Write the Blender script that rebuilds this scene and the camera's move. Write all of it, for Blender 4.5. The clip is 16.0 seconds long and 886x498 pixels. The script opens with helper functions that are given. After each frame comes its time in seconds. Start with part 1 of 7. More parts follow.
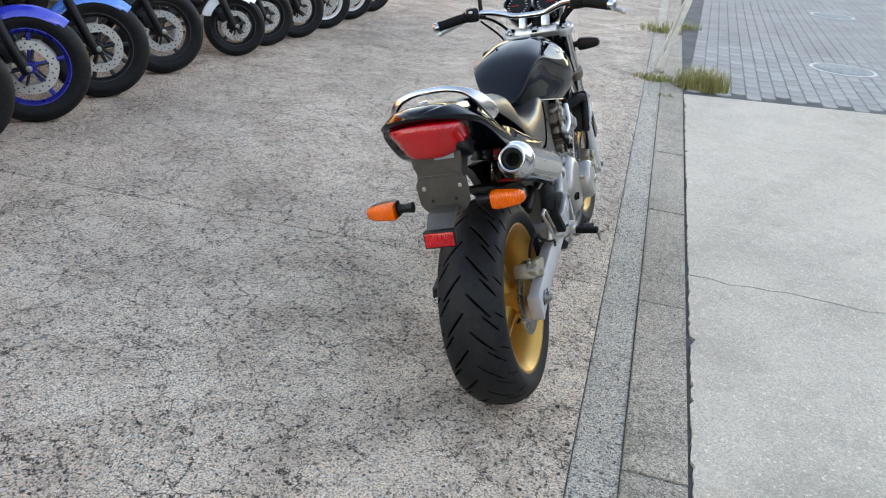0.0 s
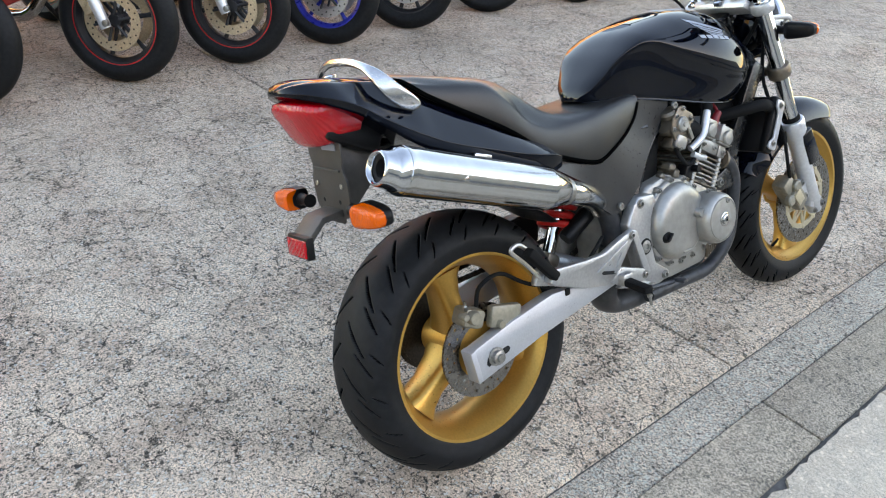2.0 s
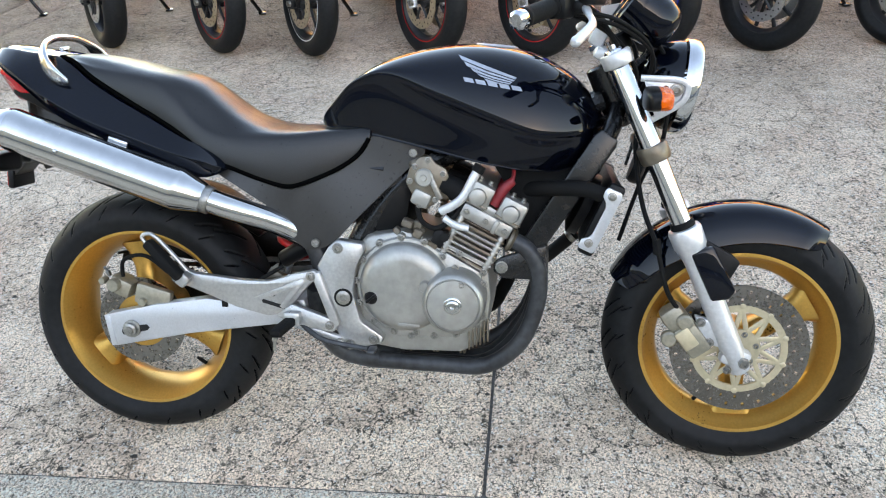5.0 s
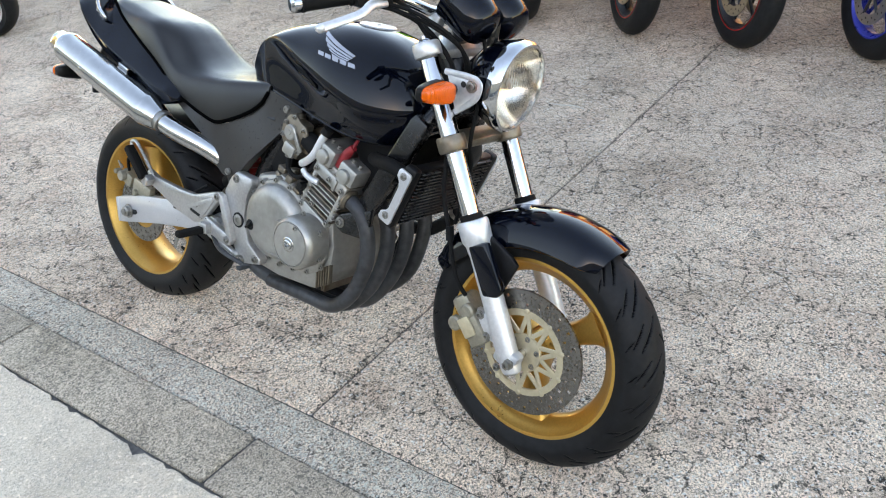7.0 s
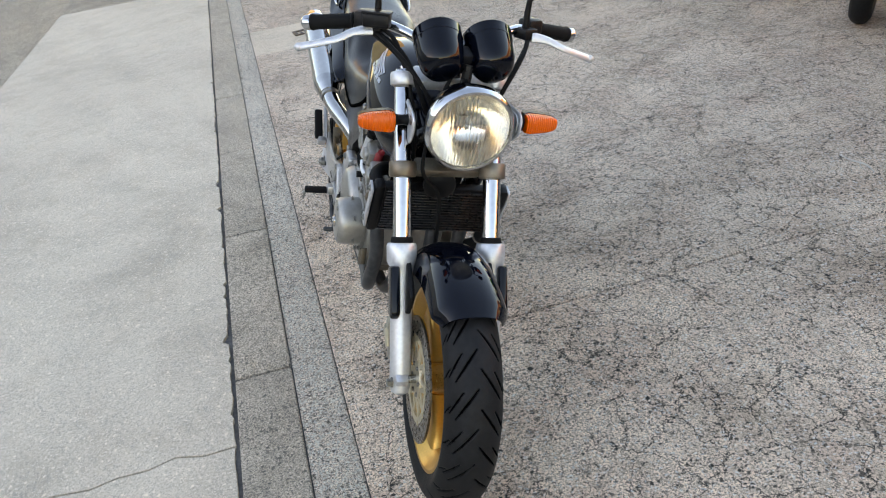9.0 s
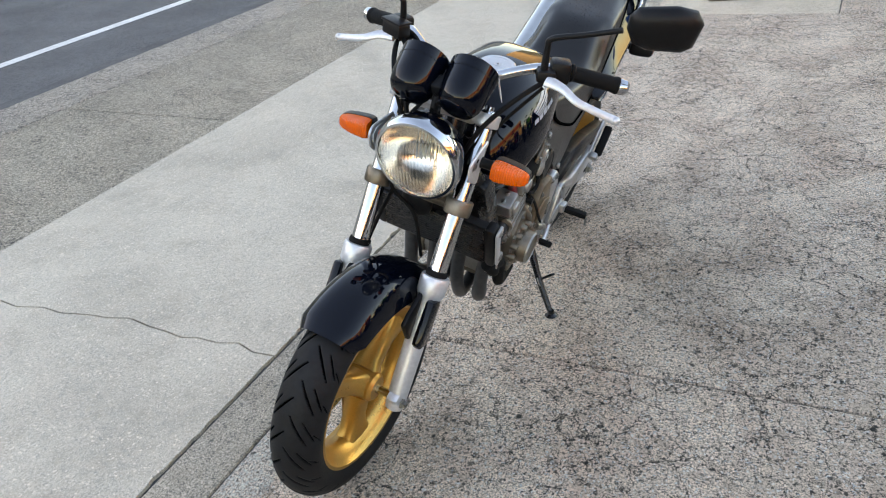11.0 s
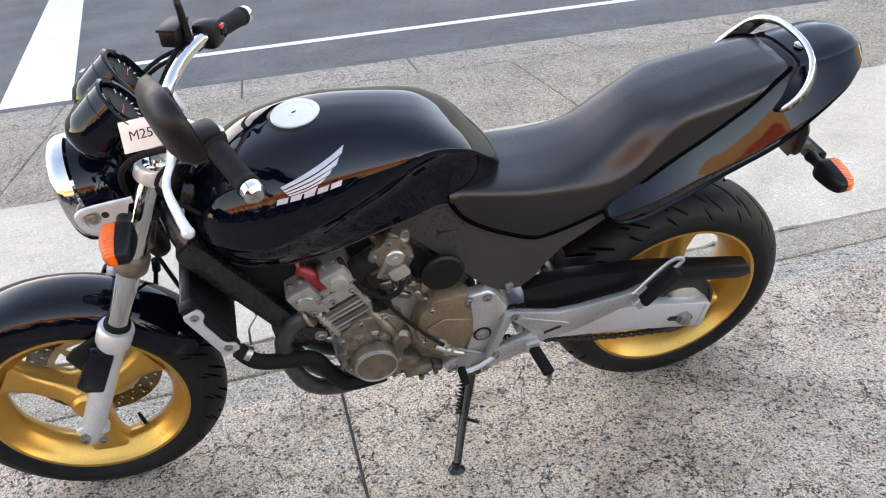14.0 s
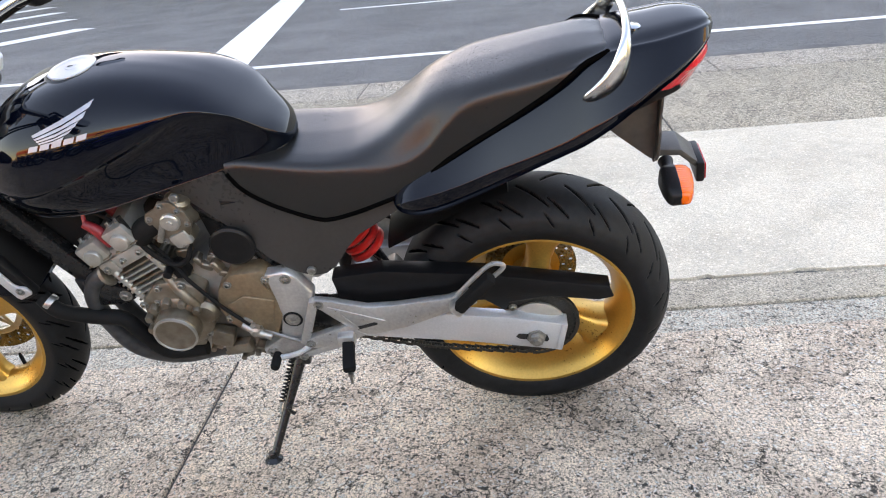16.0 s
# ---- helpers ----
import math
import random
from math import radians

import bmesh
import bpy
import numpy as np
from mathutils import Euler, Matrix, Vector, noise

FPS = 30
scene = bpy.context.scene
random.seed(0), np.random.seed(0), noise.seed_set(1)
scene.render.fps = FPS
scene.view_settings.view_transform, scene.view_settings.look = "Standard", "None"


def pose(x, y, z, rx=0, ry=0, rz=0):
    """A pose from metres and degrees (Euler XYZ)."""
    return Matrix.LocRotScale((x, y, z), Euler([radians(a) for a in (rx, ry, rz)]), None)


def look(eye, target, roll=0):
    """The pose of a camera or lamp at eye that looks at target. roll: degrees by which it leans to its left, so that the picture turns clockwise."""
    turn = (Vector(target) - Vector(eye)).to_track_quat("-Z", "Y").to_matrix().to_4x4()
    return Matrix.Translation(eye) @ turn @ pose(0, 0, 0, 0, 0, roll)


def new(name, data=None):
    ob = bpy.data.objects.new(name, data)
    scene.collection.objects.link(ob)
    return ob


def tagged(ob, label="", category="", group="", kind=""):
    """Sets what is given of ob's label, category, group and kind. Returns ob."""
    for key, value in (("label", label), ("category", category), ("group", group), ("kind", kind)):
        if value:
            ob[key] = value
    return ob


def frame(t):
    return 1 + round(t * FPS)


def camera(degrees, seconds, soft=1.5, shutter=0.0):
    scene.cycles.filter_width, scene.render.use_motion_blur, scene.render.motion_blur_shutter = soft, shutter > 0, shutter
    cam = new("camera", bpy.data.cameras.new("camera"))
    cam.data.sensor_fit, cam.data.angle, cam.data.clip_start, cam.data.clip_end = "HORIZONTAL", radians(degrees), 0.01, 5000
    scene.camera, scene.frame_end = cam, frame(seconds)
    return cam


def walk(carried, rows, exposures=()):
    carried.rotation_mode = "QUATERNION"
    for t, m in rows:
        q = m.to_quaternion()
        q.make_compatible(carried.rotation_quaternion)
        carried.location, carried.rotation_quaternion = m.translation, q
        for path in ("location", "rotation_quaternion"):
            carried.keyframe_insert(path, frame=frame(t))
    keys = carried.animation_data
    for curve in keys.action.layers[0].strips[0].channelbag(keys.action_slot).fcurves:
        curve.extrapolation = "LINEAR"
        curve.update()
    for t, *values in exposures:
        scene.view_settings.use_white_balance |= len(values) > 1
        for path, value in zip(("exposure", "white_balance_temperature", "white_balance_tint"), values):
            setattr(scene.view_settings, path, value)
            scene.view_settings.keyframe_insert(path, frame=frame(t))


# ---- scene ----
cam = camera(58.5, 16.0, 1.1)
PATH = [
    (0, (0.394, -1.949, 1.343), (-0.107, -0.205, 0.501), 4.7),
    (0.5, (0.58, -1.71, 1.329), (-0.15, -0.085, 0.42), 5.0),
    (1, (0.706, -1.404, 1.35), (-0.251, 0.063, 0.385), 4.6),
    (1.5, (0.898, -1.166, 1.335), (-0.254, 0.127, 0.334), 4.1),
    (2, (1.081, -0.926, 1.359), (-0.251, 0.159, 0.335), 3.2),
    (2.5, (1.129, -0.633, 1.35), (-0.353, 0.22, 0.313), 2.1),
    (3, (1.266, -0.327, 1.342), (-0.341, 0.268, 0.312), 0.8),
    (3.5, (1.427, -0.038, 1.374), (-0.255, 0.295, 0.344), -0.4),
    (4, (1.383, 0.256, 1.358), (-0.325, 0.354, 0.322), -1.5),
    (4.5, (1.386, 0.596, 1.355), (-0.323, 0.498, 0.319), -2.1),
    (5, (1.452, 0.949, 1.377), (-0.231, 0.659, 0.336), -2.8),
    (5.2, (1.433, 1.068, 1.367), (-0.232, 0.703, 0.32), -3.1),
    (7.3, (1.056, 2.192, 1.422), (-0.121, 0.972, 0.361), -6.4),
    (7.5, (0.975, 2.27, 1.434), (-0.115, 0.968, 0.378), -6.8),
    (8, (0.726, 2.532, 1.432), (-0.114, 1.044, 0.393), -8.0),
    (8.5, (0.479, 2.717, 1.437), (-0.075, 1.085, 0.422), -8.9),
    (9, (0.15, 2.739, 1.41), (-0.094, 1.016, 0.423), -9.8),
    (9.2, (0.025, 2.744, 1.425), (-0.097, 1.008, 0.439), -9.9),
    (11.3, (-1.153, 2.387, 1.417), (-0.101, 0.988, 0.447), -8.0),
    (11.5, (-1.26, 2.305, 1.428), (-0.116, 0.981, 0.459), -8.1),
    (12, (-1.39, 2.027, 1.388), (-0.041, 0.903, 0.431), -7.5),
    (12.5, (-1.457, 1.728, 1.385), (0.057, 0.825, 0.441), -7.0),
    (13, (-1.62, 1.43, 1.371), (0.013, 0.742, 0.444), -6.4),
    (13.5, (-1.666, 1.142, 1.343), (0.046, 0.648, 0.435), -5.9),
    (14, (-1.583, 0.813, 1.235), (0.192, 0.494, 0.371), -5.6),
    (14.5, (-1.538, 0.531, 1.058), (0.279, 0.371, 0.236), -5.8),
    (15, (-1.555, 0.358, 1.016), (0.283, 0.338, 0.228), -6.1),
    (15.5, (-1.55, 0.185, 1.007), (0.297, 0.287, 0.245), -6.1),
    (16, (-1.576, 0.005, 1.051), (0.261, 0.217, 0.289), -5.7),
]
SKY, SUN = 0.15, 2.8
EXPOSURE = [(0, 2.88, 9800, 22), (3.5, 3.23, 9800, 21), (5.2, 3.26, 9800, 20), (7.5, 3.04, 10100, 22), (9, 2.74, 10300, 23), (11.4, 2.86, 10200, 23), (12.5, 3.00, 10300, 25), (14.5, 3.37, 10500, 27), (16, 3.44, 10500, 27)]
walk(cam, [(t, look(eye, target, roll)) for t, eye, target, roll in PATH], EXPOSURE)

# ---- world, sun ----
world = bpy.data.worlds.new("sky")
scene.world = world
world.use_nodes = True
wn = world.node_tree.nodes
sky = wn.new("ShaderNodeTexSky")
sky.sky_type = "NISHITA"
sky.sun_disc = False
SUN_EL, SUN_AZ = radians(12.5), radians(68.0)      # azimuth from +Y towards +X
sky.sun_elevation, sky.sun_rotation = SUN_EL, SUN_AZ
sky.air_density, sky.dust_density, sky.ozone_density = 1.0, 0.3, 2.2
wn["Background"].inputs["Strength"].default_value = SKY
world.node_tree.links.new(sky.outputs[0], wn["Background"].inputs["Color"])
sun_dir = Vector((math.sin(SUN_AZ) * math.cos(SUN_EL), math.cos(SUN_AZ) * math.cos(SUN_EL), math.sin(SUN_EL)))
sun_lamp = bpy.data.lights.new("sun", "SUN")
sun_lamp.energy, sun_lamp.angle, sun_lamp.color = SUN, radians(0.6), (1.0, 0.72, 0.42)
sun = new("sun", sun_lamp)
sun.matrix_world = look(sun_dir * 50, (0, 0, 0))


# ---- materials ----
def mat(name, color, rough=0.5, metal=0.0, var=0.12, scale=40.0, coarse=3.0, bump=0.0, bump_scale=None, coat=0.0, tint=None,
        rough_var=0.08, spec=0.5, rand=0.0):
    m = bpy.data.materials.new(name)
    m.use_nodes = True
    nt = m.node_tree
    N, L = nt.nodes, nt.links
    b = N["Principled BSDF"]
    b.inputs["Metallic"].default_value = metal
    b.inputs["Coat Weight"].default_value = coat
    b.inputs["Coat Roughness"].default_value = 0.03
    b.inputs["Specular IOR Level"].default_value = spec
    tc = N.new("ShaderNodeTexCoord")
    fine = N.new("ShaderNodeTexNoise")
    fine.inputs["Scale"].default_value, fine.inputs["Detail"].default_value = scale, 5
    big = N.new("ShaderNodeTexNoise")
    big.inputs["Scale"].default_value, big.inputs["Detail"].default_value = coarse, 3
    for n in (fine, big):
        L.new(tc.outputs["Object"], n.inputs["Vector"])
    add = N.new("ShaderNodeMath")
    add.operation = "ADD"
    L.new(fine.outputs[0], add.inputs[0])
    L.new(big.outputs[0], add.inputs[1])
    ramp = N.new("ShaderNodeValToRGB")
    c = Vector(color)
    d = Vector(tint) if tint else c * (1 - 2 * var)
    u = c * (1 + var)
    ramp.color_ramp.elements[0].position, ramp.color_ramp.elements[1].position = 0.35, 0.65
    ramp.color_ramp.elements[0].color, ramp.color_ramp.elements[1].color = (*d, 1), (*u, 1)
    half = N.new("ShaderNodeMath")
    half.operation = "MULTIPLY"
    half.inputs[1].default_value = 0.5
    L.new(add.outputs[0], half.inputs[0])
    L.new(half.outputs[0], ramp.inputs[0])
    out = ramp.outputs[0]
    if rand:
        info = N.new("ShaderNodeObjectInfo")
        mr = N.new("ShaderNodeMapRange")
        mr.inputs["To Min"].default_value, mr.inputs["To Max"].default_value = 1 - rand, 1 + rand
        hsv = N.new("ShaderNodeHueSaturation")
        L.new(info.outputs["Random"], mr.inputs["Value"])
        L.new(mr.outputs[0], hsv.inputs["Value"])
        L.new(out, hsv.inputs["Color"])
        out = hsv.outputs[0]
    L.new(out, b.inputs["Base Color"])
    rr = N.new("ShaderNodeMapRange")
    rr.inputs["To Min"].default_value, rr.inputs["To Max"].default_value = max(0.02, rough - rough_var), min(1, rough + rough_var)
    L.new(half.outputs[0], rr.inputs["Value"])
    rr.inputs["From Min"].default_value, rr.inputs["From Max"].default_value = 0.3, 0.7
    L.new(rr.outputs[0], b.inputs["Roughness"])
    if bump:
        bn = N.new("ShaderNodeTexNoise")
        bn.inputs["Scale"].default_value, bn.inputs["Detail"].default_value = bump_scale or scale, 4
        L.new(tc.outputs["Object"], bn.inputs["Vector"])
        bp_ = N.new("ShaderNodeBump")
        bp_.inputs["Strength"].default_value, bp_.inputs["Distance"].default_value = 1.0, bump
        L.new(bn.outputs[0], bp_.inputs["Height"])
        L.new(bp_.outputs[0], b.inputs["Normal"])
    return m


def aggregate(name, light, dark, grain=70.0, crack=0.0, crack_scale=9.0, stain=0.35, warm=None, bump=0.004, patch=0.0, amount=0.5):
    """Concrete with visible stones: random grains, blotches, hairline cracks, and relief from all three."""
    m = bpy.data.materials.new(name)
    m.use_nodes = True
    nt = m.node_tree
    N, L = nt.nodes, nt.links
    b = N["Principled BSDF"]
    b.inputs["Roughness"].default_value = 0.88
    b.inputs["Specular IOR Level"].default_value = 0.3
    tc = N.new("ShaderNodeTexCoord")
    wob = N.new("ShaderNodeTexNoise")
    wob.inputs["Scale"].default_value, wob.inputs["Detail"].default_value = 28, 3
    L.new(tc.outputs["Object"], wob.inputs["Vector"])
    mix_v = N.new("ShaderNodeMix")
    mix_v.data_type = "VECTOR"
    mix_v.inputs["Factor"].default_value = 0.035
    L.new(tc.outputs["Object"], mix_v.inputs[4])
    L.new(wob.outputs["Color"], mix_v.inputs[5])
    vor = N.new("ShaderNodeTexVoronoi")
    vor.inputs["Scale"].default_value = grain
    L.new(mix_v.outputs[1], vor.inputs["Vector"])
    sep = N.new("ShaderNodeSeparateColor")
    L.new(vor.outputs["Color"], sep.inputs[0])
    fine = N.new("ShaderNodeTexNoise")
    fine.inputs["Scale"].default_value, fine.inputs["Detail"].default_value, fine.inputs["Roughness"].default_value = 120, 6, 0.7
    mid = N.new("ShaderNodeTexNoise")
    mid.inputs["Scale"].default_value, mid.inputs["Detail"].default_value, mid.inputs["Roughness"].default_value = 26, 6, 0.75
    big = N.new("ShaderNodeTexNoise")
    big.inputs["Scale"].default_value, big.inputs["Detail"].default_value, big.inputs["Roughness"].default_value = 1.1, 4, 0.6
    for n in (fine, mid, big):
        L.new(tc.outputs["Object"], n.inputs["Vector"])

    def mth(op, a, c=None):
        n = N.new("ShaderNodeMath")
        n.operation = op
        for i, v in enumerate((a, c)):
            if v is None:
                continue
            if isinstance(v, (int, float)):
                n.inputs[i].default_value = v
            else:
                L.new(v, n.inputs[i])
        return n.outputs[0]

    def mixc(fac, a, c, blend="MIX"):
        n = N.new("ShaderNodeMix")
        n.data_type, n.blend_type = "RGBA", blend
        for i, v in ((0, fac), (6, a), (7, c)):
            if isinstance(v, (int, float)):
                n.inputs[i].default_value = v
            elif isinstance(v, tuple):
                n.inputs[i].default_value = (*v, 1)
            else:
                L.new(v, n.inputs[i])
        return n.outputs[2]

    def ramp(v, lo, hi):
        n = N.new("ShaderNodeMapRange")
        n.inputs["From Min"].default_value, n.inputs["From Max"].default_value = lo, hi
        L.new(v, n.inputs["Value"])
        return n.outputs[0]

    # dark grains gather where the middle noise is high
    g = mth("ADD", mth("MULTIPLY", sep.outputs[0], 0.55), mth("MULTIPLY", mid.outputs[0], 0.9))
    g = mth("ADD", g, mth("MULTIPLY", mth("SUBTRACT", fine.outputs[0], 0.5), 1.3))
    g = mth("ADD", g, mth("MULTIPLY", mth("SUBTRACT", big.outputs[0], 0.5), 0.55))
    darkness = ramp(g, 1.0 - amount * 0.5, 1.17 - amount * 0.5)
    col = mixc(darkness, light, dark)
    pale = ramp(sep.outputs[1], 0.72, 0.95)
    col = mixc(mth("MULTIPLY", pale, 0.35), col, tuple(min(1, v * 1.45) for v in light))
    if warm:
        col = mixc(mth("MULTIPLY", ramp(sep.outputs[2], 0.55, 0.9), 0.6), col, warm)
    col = mixc(mth("MULTIPLY", ramp(big.outputs[0], 0.42, 0.68), stain), col, tuple(v * 0.55 for v in light))
    height = mth("MULTIPLY", darkness, -0.6)
    height = mth("ADD", height, mth("MULTIPLY", fine.outputs[0], 0.5))
    if crack:
        w2 = N.new("ShaderNodeTexNoise")
        w2.inputs["Scale"].default_value, w2.inputs["Detail"].default_value = 14, 4
        L.new(tc.outputs["Object"], w2.inputs["Vector"])
        mv = N.new("ShaderNodeMix")
        mv.data_type = "VECTOR"
        mv.inputs["Factor"].default_value = 0.09
        L.new(tc.outputs["Object"], mv.inputs[4])
        L.new(w2.outputs["Color"], mv.inputs[5])
        edge = N.new("ShaderNodeTexVoronoi")
        edge.feature = "DISTANCE_TO_EDGE"
        edge.inputs["Scale"].default_value = crack_scale
        L.new(mv.outputs[1], edge.inputs["Vector"])
        line = mth("SUBTRACT", 1.0, ramp(edge.outputs["Distance"], 0.004, 0.020))
        line = mth("MULTIPLY", line, ramp(big.outputs[0], 0.46, 0.60))
        line = mth("MULTIPLY", line, crack)
        col = mixc(line, col, tuple(v * 0.25 for v in light))
        height = mth("SUBTRACT", height, mth("MULTIPLY", line, 1.5))
    L.new(col, b.inputs["Base Color"])
    bn = N.new("ShaderNodeBump")
    bn.inputs["Strength"].default_value, bn.inputs["Distance"].default_value = 0.9, bump
    L.new(height, bn.inputs["Height"])
    L.new(bn.outputs[0], b.inputs["Normal"])
    return m


def washed(name, light, dark, dots=0.16, dot_scale=95.0, crack=0.0, crack_scale=11.0, sand=0.30, bump=0.003, stain=0.3, warm=None, pale_from=0.86, damp=0.0, mottle=0.0, row_dark=0.0):
    """Weathered concrete: sandy grain, scattered dark stones, meandering hairline cracks in patches."""
    m = bpy.data.materials.new(name)
    m.use_nodes = True
    nt = m.node_tree
    N, L = nt.nodes, nt.links
    b = N["Principled BSDF"]
    b.inputs["Roughness"].default_value = 0.9
    b.inputs["Specular IOR Level"].default_value = 0.25
    tc = N.new("ShaderNodeTexCoord")

    def noise(scale, detail=4, rough=0.6):
        n = N.new("ShaderNodeTexNoise")
        n.inputs["Scale"].default_value, n.inputs["Detail"].default_value, n.inputs["Roughness"].default_value = scale, detail, rough
        L.new(tc.outputs["Object"], n.inputs["Vector"])
        return n

    def mth(op, a, c):
        n = N.new("ShaderNodeMath")
        n.operation = op
        for k, v in enumerate((a, c)):
            if isinstance(v, (int, float)):
                n.inputs[k].default_value = v
            else:
                L.new(v, n.inputs[k])
        return n.outputs[0]

    def ramp(v, lo, hi, a=0.0, c=1.0):
        n = N.new("ShaderNodeMapRange")
        n.inputs["From Min"].default_value, n.inputs["From Max"].default_value = lo, hi
        n.inputs["To Min"].default_value, n.inputs["To Max"].default_value = a, c
        L.new(v, n.inputs["Value"])
        return n.outputs[0]

    def mixc(fac, a, c, blend="MIX"):
        n = N.new("ShaderNodeMix")
        n.data_type, n.blend_type = "RGBA", blend
        for k, v in ((0, fac), (6, a), (7, c)):
            if isinstance(v, (int, float)):
                n.inputs[k].default_value = v
            elif isinstance(v, tuple):
                n.inputs[k].default_value = (*v, 1)
            else:
                L.new(v, n.inputs[k])
        return n.outputs[2]

    def warped(scale, amount):
        w = noise(scale, 4)
        n = N.new("ShaderNodeMix")
        n.data_type = "VECTOR"
        n.inputs["Factor"].default_value = amount
        L.new(tc.outputs["Object"], n.inputs[4])
        L.new(w.outputs["Color"], n.inputs[5])
        return n.outputs[1]

    grain, mid, patch, big = noise(170, 3, 0.9), noise(42, 5, 0.7), noise(3.2, 4, 0.65), noise(0.75, 4, 0.6)
    sandy = mth("ADD", ramp(grain.outputs[0], 0.42, 0.58, -sand, sand * 0.8), mth("MULTIPLY", mth("SUBTRACT", mid.outputs[0], 0.5), 1.6 * sand))
    tone = mth("ADD", sandy, 1.0)
    pits = mth("MULTIPLY", ramp(grain.outputs[0], 0.47, 0.40), ramp(mid.outputs[0], 0.40, 0.58))
    height = mth("MULTIPLY", sandy, 0.8)
    shade = N.new("ShaderNodeCombineColor")
    for k in range(3):
        L.new(tone, shade.inputs[k])
    col = mixc(1.0, light, shade.outputs[0], "MULTIPLY")
    if warm:
        col = mixc(mth("MULTIPLY", ramp(patch.outputs[0], 0.45, 0.62), 0.7), col, warm)
    col = mixc(mth("MULTIPLY", ramp(big.outputs[0], 0.45, 0.65), stain), col, tuple(v * 0.62 for v in light))
    col = mixc(mth("MULTIPLY", pits, 0.9), col, dark)
    if damp:
        old = noise(1.7, 6, 0.7)
        col = mixc(mth("MULTIPLY", ramp(old.outputs[0], 0.50, 0.66), damp), col, tuple(v * k for v, k in zip(light, (0.36, 0.345, 0.32))))
        col = mixc(mth("MULTIPLY", ramp(noise(6.0, 5, 0.7).outputs[0], 0.52, 0.68), damp * 0.8), col, tuple(v * k for v, k in zip(light, (0.42, 0.38, 0.33))))
    if mottle:
        clump = mth("MULTIPLY", ramp(noise(26.0, 6, 0.8).outputs[0], 0.50, 0.58), ramp(patch.outputs[0], 0.36, 0.60, 0.35, 1.0))
        col = mixc(mth("MULTIPLY", clump, mottle), col, tuple(v * k for v, k in zip(light, (0.30, 0.30, 0.31))))
        height = mth("SUBTRACT", height, mth("MULTIPLY", clump, 0.5))
    if row_dark:                                     # darker towards the parked row, broken up by noise
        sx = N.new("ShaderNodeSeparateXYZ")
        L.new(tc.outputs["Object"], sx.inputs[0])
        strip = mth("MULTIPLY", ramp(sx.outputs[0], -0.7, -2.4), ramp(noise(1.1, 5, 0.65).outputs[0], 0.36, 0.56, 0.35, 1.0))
        col = mixc(mth("MULTIPLY", strip, row_dark), col, tuple(v * k for v, k in zip(light, (0.30, 0.32, 0.34))))
    # scattered stones, thicker in patches
    for sc_, share, size in ((dot_scale * 0.46, dots * 0.32, 0.34), (dot_scale * 0.75, dots * 0.8, 0.38), (dot_scale * 1.35, dots * 1.3, 0.48), (dot_scale * 2.1, dots * 1.4, 0.55)):
        v = N.new("ShaderNodeTexVoronoi")
        v.inputs["Scale"].default_value = sc_
        L.new(warped(75, 0.020), v.inputs["Vector"])
        sep = N.new("ShaderNodeSeparateColor")
        L.new(v.outputs["Color"], sep.inputs[0])
        chance = mth("ADD", sep.outputs[0], mth("MULTIPLY", mth("SUBTRACT", patch.outputs[0], 0.5), 1.15))
        on = mth("MULTIPLY", ramp(chance, 1.0 - share, 1.03 - share), ramp(v.outputs["Distance"], size, size * 0.75))
        on = mth("MULTIPLY", on, ramp(sep.outputs[1], 0.0, 1.0, 0.5, 1.0))
        col = mixc(on, col, dark)
        height = mth("SUBTRACT", height, mth("MULTIPLY", on, 0.8))
        pale = mth("MULTIPLY", ramp(sep.outputs[2], pale_from, pale_from + 0.06), ramp(v.outputs["Distance"], size, size * 0.6))
        col = mixc(mth("MULTIPLY", pale, 0.7), col, tuple(min(0.85, c * 1.5) for c in light))
    if crack:
        for sc_, amt, wide in ((crack_scale, crack, 0.016), (crack_scale * 2.1, crack * 0.6, 0.022)):
            e = N.new("ShaderNodeTexVoronoi")
            e.feature = "DISTANCE_TO_EDGE"
            e.inputs["Scale"].default_value = sc_
            L.new(warped(22, 0.07), e.inputs["Vector"])
            lines = ramp(e.outputs["Distance"], wide, wide * 0.3)
            lines = mth("MULTIPLY", lines, ramp(noise(2.4 if wide < 0.02 else 3.6, 5).outputs[0], 0.39, 0.50))
            lines = mth("MULTIPLY", mth("MULTIPLY", lines, ramp(mid.outputs[0], 0.28, 0.45)), amt)
            col = mixc(lines, col, tuple(c * 0.55 for c in dark))
            height = mth("SUBTRACT", height, mth("MULTIPLY", lines, 1.2))
    L.new(col, b.inputs["Base Color"])
    bn = N.new("ShaderNodeBump")
    bn.inputs["Strength"].default_value, bn.inputs["Distance"].default_value = 0.8, bump
    L.new(height, bn.inputs["Height"])
    L.new(bn.outputs[0], b.inputs["Normal"])
    return m


def lens_mat(name, color, rough=0.08, trans=0.55, coat=0.4):
    m = mat(name, color, rough=rough, var=0.05, scale=60, rough_var=0.02)
    b = m.node_tree.nodes["Principled BSDF"]
    b.inputs["Transmission Weight"].default_value = trans
    b.inputs["IOR"].default_value = 1.45
    b.inputs["Coat Weight"].default_value = coat
    return m


